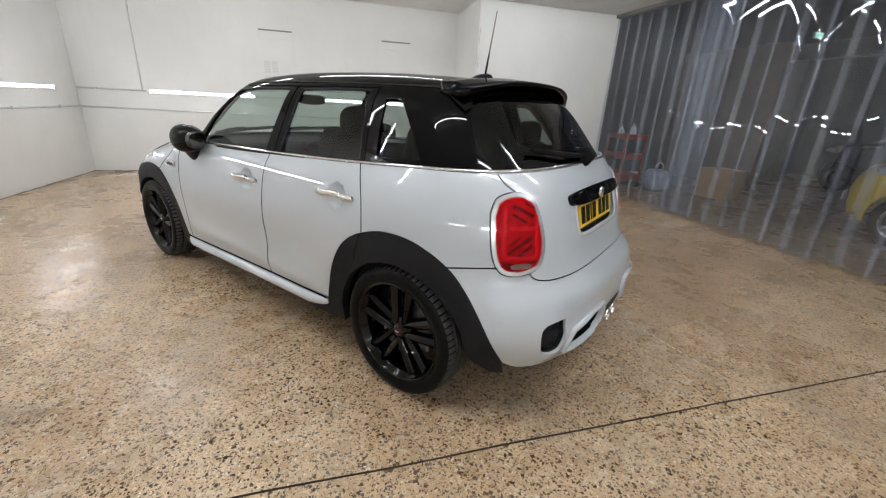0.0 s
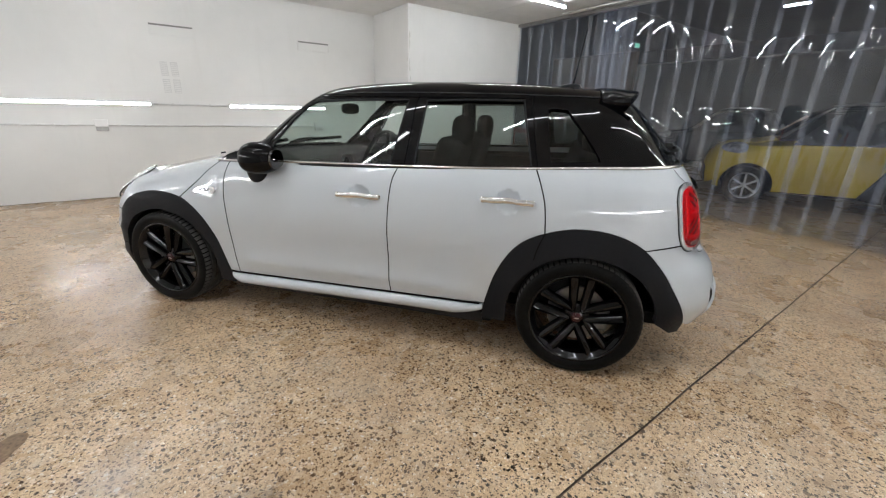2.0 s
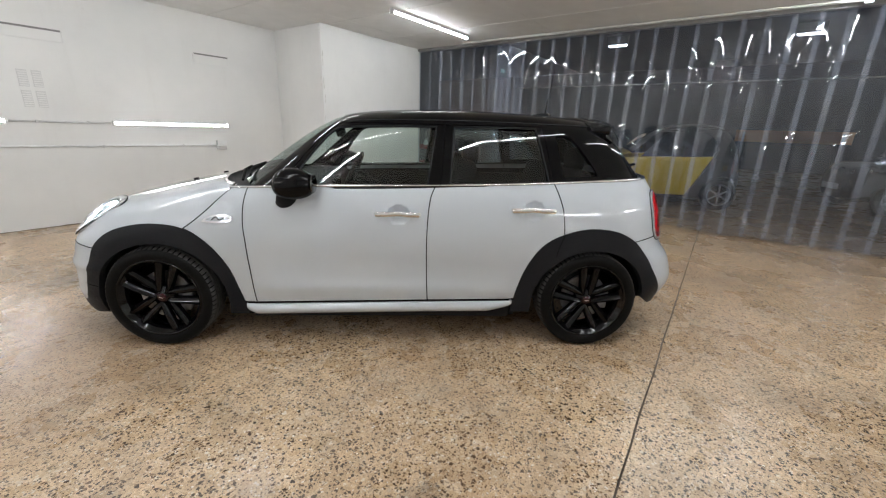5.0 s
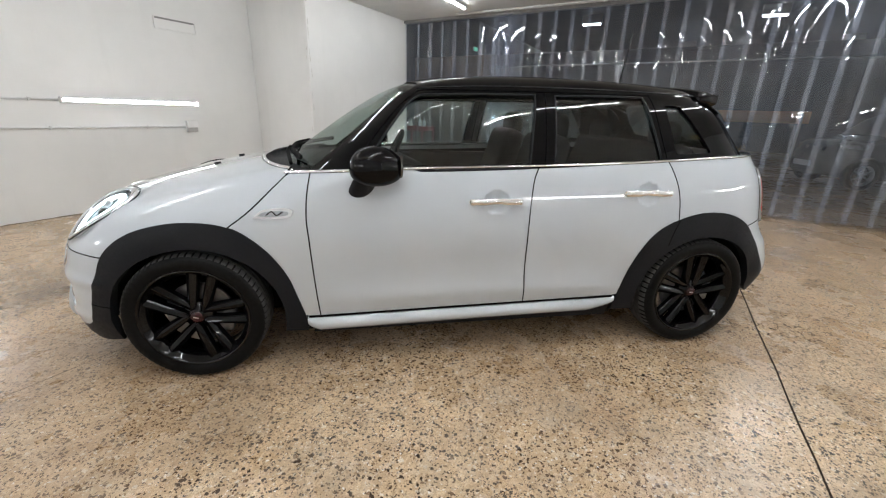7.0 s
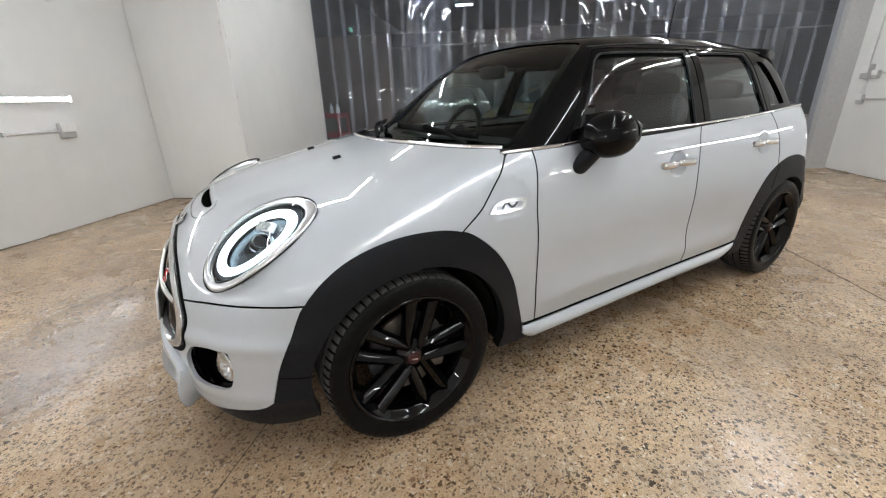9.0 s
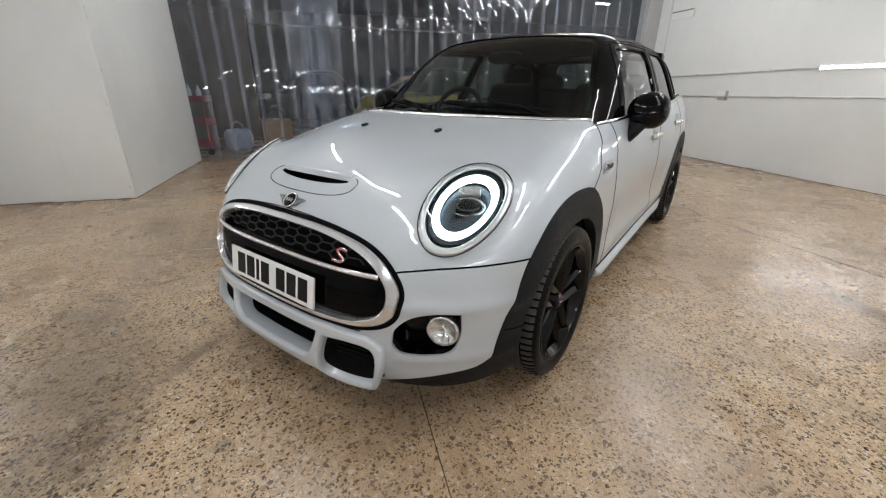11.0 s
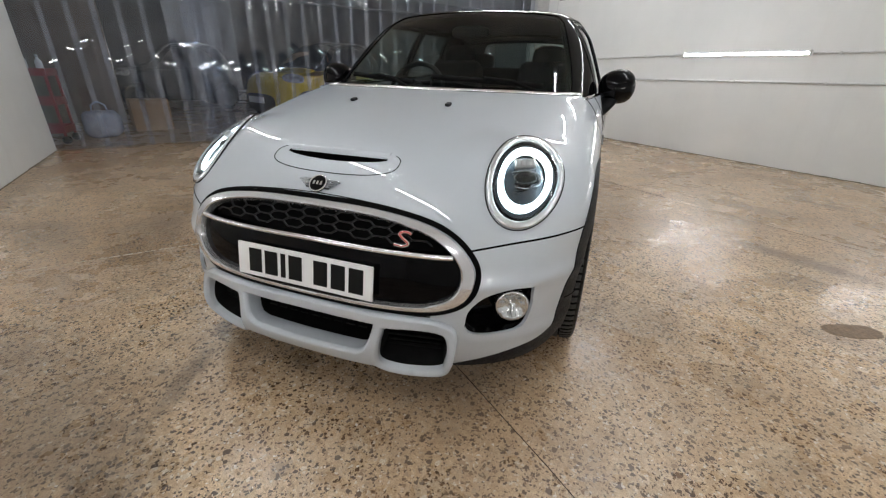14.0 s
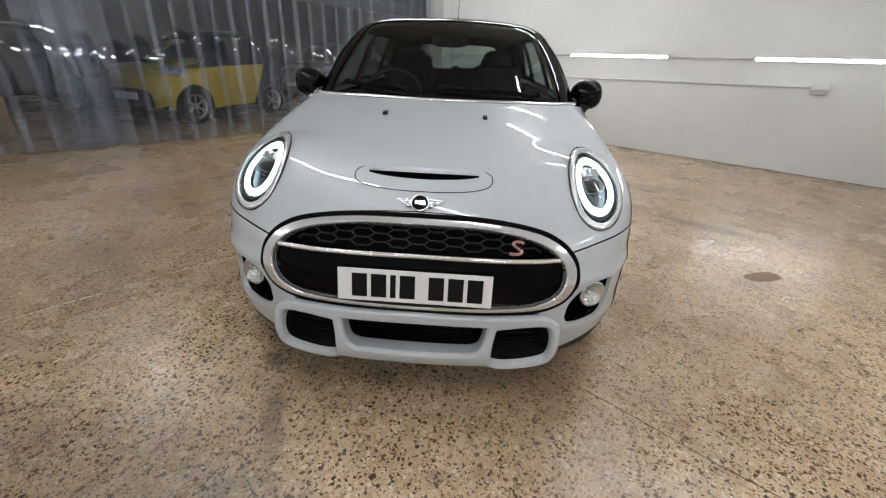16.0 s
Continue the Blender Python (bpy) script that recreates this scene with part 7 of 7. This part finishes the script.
def city_car(m, paint, cell, label, alloy, sheet=False):
    """A short two-seat car: coloured panels round a dark safety cell."""
    def far(x):
        """Longer overhang ahead of the front axle."""
        return np.where(np.asarray(x) < -0.95, -0.95 + 1.5 * (np.asarray(x) + 0.95), x)

    def stretched(outline):
        return np.stack([far(outline[:, 0]), outline[:, 1]], -1)

    top = spline(*[(float(far(a)), b) for a, b in ((-1.5, 0.62), (-1.32, 0.86), (-1.1, 0.95))], (-0.80, 1.01), (-0.55, 1.12), (-0.2, 1.42), (0.1, 1.53), (0.6, 1.55), (1.0, 1.50), (1.3, 1.40))
    half = spline((-1.62, 0.68), (-0.9, 0.80), (0.0, 0.81), (0.9, 0.82), (1.4, 0.74))
    fore = spline(*[(a, float(far(b))) for a, b in ((0.15, -1.27), (0.35, -1.345), (0.55, -1.345), (0.75, -1.31), (0.95, -1.20))], (1.5, -0.3))
    aft = spline((0.15, 1.25), (0.4, 1.34), (0.8, 1.33), (1.1, 1.24), (1.5, 0.98))

    def f(p):
        x, y, z = p[..., 0], np.abs(p[..., 1]), p[..., 2]
        side = y - half(x) + 0.42 * np.maximum(z - 0.88, 0) ** 1.15 + 0.35 * np.maximum(0.45 - z, 0) ** 2
        g = smax(side, fore(z) + 0.28 * (y / 0.8) ** 3 - x, 0.16)
        g = smax(g, x - aft(z) + 0.22 * (y / 0.8) ** 3, 0.16)
        return smax(g, z - top(x) + 0.07 * (y / 0.75) ** 2.4, 0.14)

    t = thing("small_car", m, label, "car")
    wheel_f = [(-0.936 - 0.34 * math.cos(a), 0.29 + 0.34 * math.sin(a)) for a in np.linspace(-0.2, math.pi + 0.2, 20)]
    wheel_r = [(0.936 - 0.34 * math.cos(a), 0.29 + 0.34 * math.sin(a)) for a in np.linspace(-0.2, math.pi + 0.2, 20)]
    body = loop([(-1.36, 0.24), wheel_f[0]], wheel_f, [wheel_f[-1], (-0.5, 0.24), (0.35, 0.26)], [(0.35, 0.26), (0.50, 0.55), (0.62, 0.80), (0.72, 0.98)], [(0.72, 0.98), (0.3, 0.955), (-0.3, 0.93), (-0.75, 0.90)], [(-0.75, 0.90), (-1.05, 0.89), (-1.25, 0.84), (-1.36, 0.70), (-1.36, 0.24)], step=0.04)
    cell_l = loop([(0.35, 0.26), (0.55, 0.24), wheel_r[0]], wheel_r, [wheel_r[-1], (1.2, 0.25)], [(1.2, 0.25), (1.26, 0.6), (1.2, 1.0), (1.05, 1.30), (0.95, 1.42)], [(0.95, 1.42), (0.5, 1.46), (0.1, 1.43)], [(0.1, 1.43), (0.12, 1.40), (0.5, 1.40), (0.70, 1.30), (0.80, 1.1), (0.74, 0.985)], [(0.74, 0.985), (0.64, 0.80), (0.52, 0.55), (0.35, 0.26)], step=0.04)
    glass_l = loop([(-0.50, 0.93), (-0.35, 1.1), (-0.15, 1.30), (0.02, 1.40)], [(0.02, 1.40), (0.5, 1.40), (0.68, 1.30), (0.76, 1.1), (0.70, 0.98)], [(0.70, 0.98), (0.1, 0.95), (-0.50, 0.93)], step=0.04)
    kw = dict(step=0.08, thick=0.02, gap=0.004)
    panel("flank", body, flank, f, paint, t, "", True, **kw)
    panel("safety_cell", cell_l, flank, f, cell, t, "dark safety cell panel", True, **kw)
    panel("side_window", glass_l, flank, f, M_DARKPAINT, t, "dark side window", True, **kw)
    hood = loop([(-1.18, -0.55), (-0.80, -0.66), (-0.66, -0.70)], [(-0.66, -0.70), (-0.72, 0.0), (-0.66, 0.70)], [(-0.66, 0.70), (-0.80, 0.66), (-1.18, 0.55)], [(-1.18, 0.55), (-1.26, 0.0), (-1.18, -0.55)], step=0.05)
    panel("bonnet", stretched(hood), above(0.3), f, paint, t, **kw)
    screen = loop([(-0.64, -0.68), (-0.10, -0.52)], [(-0.10, -0.52), (-0.06, 0.0), (-0.10, 0.52)], [(-0.10, 0.52), (-0.64, 0.68)], [(-0.64, 0.68), (-0.70, 0.0), (-0.64, -0.68)], step=0.05)
    panel("windscreen", screen, above(0.3), f, M_DARKPAINT, t, "dark windscreen", **kw)
    if sheet:
        note = loop([(-0.53, 0.56), (-0.34, 0.50), (-0.30, 0.0)], [(-0.30, 0.0), (-0.36, -0.10), (-0.42, 0.20), (-0.50, 0.28), (-0.53, 0.56)], step=0.03)
        panel("paper_sheet", note, above(0.3), f, M_PAPER, t, "peach paper sheet on the windscreen", off=0.006, step=0.06, thick=0.004, gap=0.0)
    lid = loop([(-0.08, -0.52), (0.4, -0.56), (0.9, -0.54)], [(0.9, -0.54), (0.95, 0.0), (0.9, 0.54)], [(0.9, 0.54), (0.4, 0.56), (-0.08, 0.52)], [(-0.08, 0.52), (-0.04, 0.0), (-0.08, -0.52)], step=0.05)
    panel("roof", lid, above(0.3), f, cell, t, **kw)
    ahead = facing((-0.8, 0, 0), (-1, 0, 0), back=0.0)
    behind = facing((0.6, 0, 0), (1, 0, 0), back=0.0)
    panel("front_skin", ring(0, 0.56, 0.74, 0.33, 48, 3.5), ahead, f, paint, t, off=0.002, **kw)
    panel("nose", ring(0, 0.40, 0.50, 0.17, 48, 3.5), ahead, f, cell, t, "dark nose with grille", off=0.008, **kw)
    panel("tail", ring(0, 0.72, 0.64, 0.48, 48, 4), behind, f, cell, t, off=0.004, **kw)
    lampc = facing((-0.85, -0.5, 0.72), (-0.85, -0.45, 0.35), back=0.1)
    panel("headlamp", ring(0, 0, 0.175, 0.095, 32, 2.4), lampc, f, M_FARLAMP, t, "clear headlamp", True, off=0.012, thick=0.02, gap=0.0, step=0.04)
    part("plate", box(-0.014, 0, -0.26, 0.26, -0.055, 0.055, 0.002), M_PLATE_W, t, m=pose(float(fore(0.45)) - 0.012, 0, 0.45))
    part("underside", box(-1.15, 1.15, -0.62, 0.62, 0.20, 0.6, 0.05), M_SHELL, t)
    for x in (-0.936, 0.936):
        for y, turn in ((-0.70, 0), (0.70, 180)):
            vv, ff = lathe([(0.19, -0.07), (0.21, -0.085), (0.27, -0.088), (0.288, -0.07), (0.29, 0.0), (0.288, 0.07), (0.2, 0.08)], 40)
            w = part("wheel", as_mesh("wheel", vv, ff, M_TYRE, True), None, t, "silver spoked wheel", m=pose(x, y, 0.29, 0, 0, turn))
            vv, ff = lathe([(0.20, -0.082), (0.185, -0.080), (0.175, -0.05), (0.17, 0.02)], 36)
            part("rim", as_mesh("rim", vv, ff, alloy, True), None, w)
            part("hub", rod((0, -0.07, 0), (0, 0.0, 0), 0.035, n=16), alloy, w)
            part("backing", rod((0, 0.0, 0), (0, 0.02, 0), 0.175, n=24), M_SHELL, w)
            for i in range(6):
                part("spoke", box(-0.014, 0.014, -0.070, -0.045, 0.02, 0.185, 0.004), alloy, w, m=pose(0, 0, 0, 0, 60 * i, 0))
    return t


city_car(BAY @ pose(7.085, -0.78, 0, 0, 0, -67.85), M_YELLOW, M_DARKPAINT, "small yellow and black two-seat car parked in the dark hall", M_ALLOY, True)
city_car(BAY @ pose(9.6, -5.2, 0, 0, 0, -70), varied("grey_paint", (0.03, 0.032, 0.036), 0.3, 0, 20, 0.1, Coat_Weight=1.0), M_DARKPAINT, "small dark grey car parked in the gloom of the hall", M_STEEL)
city_car(BAY @ pose(10.6, 2.0, 0, 0, 0, -80), M_DARKPAINT, M_DARKPAINT, "small black car parked deep in the dark hall", M_DARKPAINT)


def carton(u, v, w, d, h, turn):
    t = thing("cardboard_box", BAY @ pose(u, v, 0.0, 0, 0, turn), "brown cardboard box standing on the hall floor", "box")
    part("carton", box(-w / 2, w / 2, -d / 2, d / 2, 0, h, 0.006), M_CARD, t)
    part("flap", box(-w / 2, w / 2, -d / 2 + 0.004, -0.004, h, h + 0.006), M_CARD, t)
    part("flap", box(-w / 2, w / 2, 0.004, d / 2 - 0.004, h, h + 0.006), M_CARD, t)
    part("tape", box(-w / 2 - 0.001, w / 2 + 0.001, -0.025, 0.025, h + 0.006, h + 0.008), varied("parcel_tape", (0.45, 0.33, 0.2), 0.3), t)


carton(6.35, 2.42, 0.42, 0.55, 0.48, 12)


def trolley(u, v, turn):
    """A red workshop trolley with three trays and bottles on top."""
    t = thing("tool_trolley", BAY @ pose(u, v, 0, 0, 0, turn), "red steel workshop trolley behind the curtain", "trolley")
    for x in (-0.3, 0.3):
        for y in (-0.19, 0.19):
            part("post", box(x - 0.015, x + 0.015, y - 0.015, y + 0.015, 0.1, 0.92, 0.003), M_REDMETAL, t)
            c = part("castor", rod((x, y - 0.02, 0.05), (x, y + 0.02, 0.05), 0.05, n=20), M_TYRE, t)
    for z in (0.14, 0.50, 0.86):
        part("tray", box(-0.32, 0.32, -0.21, 0.21, z, z + 0.012, 0.003), M_REDMETAL, t)
        for y in (-0.21, 0.205):
            part("tray_side", box(-0.32, 0.32, y, y + 0.006, z, z + 0.09), M_REDMETAL, t)
        for x in (-0.32, 0.314):
            part("tray_end", box(x, x + 0.006, -0.204, 0.204, z, z + 0.09), M_REDMETAL, t)
    return t


trolley(5.25, 3.62, 84)
for i, (dx, dy, h, r) in enumerate(((-0.08, 0.1, 0.22, 0.04), (0.05, -0.05, 0.26, 0.035), (0.02, 0.2, 0.18, 0.045), (-0.05, -0.22, 0.24, 0.038))):
    b = thing("spray_bottle", BAY @ pose(5.25 + dx, 3.62 + dy, 0.873), "pale plastic bottle standing on the red trolley", "bottle", "trolley bottles")
    vv, ff = lathe([(0.0, 0.0), (r, 0.0), (r, h * 0.65), (r * 0.4, h * 0.8), (r * 0.35, h * 0.86)], 20, "Z")
    part("flask", as_mesh("flask", vv, ff, M_WHITE_PLASTIC, True), None, b)
    part("cap", rod((0, 0, h * 0.86), (0, 0, h), r * 0.45), M_GREY_PLASTIC, b)


def sack(u, v):
    t = thing("plastic_sack", BAY @ pose(u, v, 0), "pale blue plastic sack slumped on the hall floor", "sack")
    vv, ff = blob(0, 0, 0.19, 0.16, 0.23, 0.19, 3.6, 28, 16)
    vv = [(x + 0.03 * noise.noise((x * 5, y * 5, z * 5)), y + 0.03 * noise.noise((x * 5 + 9, y * 5, z * 5)), max(0.0, z + 0.04 * noise.noise((x * 7, y * 7 + 4, z * 7)))) for x, y, z in vv]
    part("bag", as_mesh("bag", vv, ff, M_BLUEBAG, True), None, t)
    vv, ff = sweep([(0.0, -0.10, 0.34), (0.0, -0.08, 0.46), (0.0, 0.0, 0.51), (0.0, 0.08, 0.46), (0.0, 0.10, 0.34)], circle2(0.012, 8))
    part("loop_handle", as_mesh("loop_handle", vv, ff, M_BLUEBAG, True), None, t)


sack(5.55, 2.98)


sign = thing("exit_sign", BAY @ pose(11.25, 5.195, 3.30), "small glowing green exit sign on the hall wall", "sign")
part("case", box(-0.13, 0.13, -0.05, 0.0, -0.06, 0.06, 0.006), M_WHITE_PLASTIC, sign)
part("face", box(-0.118, 0.118, -0.056, -0.0505, -0.048, 0.048), glowing("exit_green", (0.1, 0.9, 0.55), 0.4), sign, "glowing green face")
part("arrow", box(-0.06, 0.10, -0.058, -0.0565, -0.012, 0.012), M_WHITE_PLASTIC, sign)

board = thing("sign_board", BAY @ pose(13.2, -3.2, 0, 0, 0, 90), "pale orange-brown board on two posts in the hall", "board")
part("panel", box(-1.3, 1.3, -0.02, 0.02, 1.22, 1.55, 0.004), varied("orange_board", (0.42, 0.22, 0.12), 0.6, 0, 3, 0.15), board)
for x in (-1.1, 1.1):
    part("post", box(x - 0.03, x + 0.03, 0.022, 0.07, 0.0, 1.5, 0.004), M_STEEL, board)
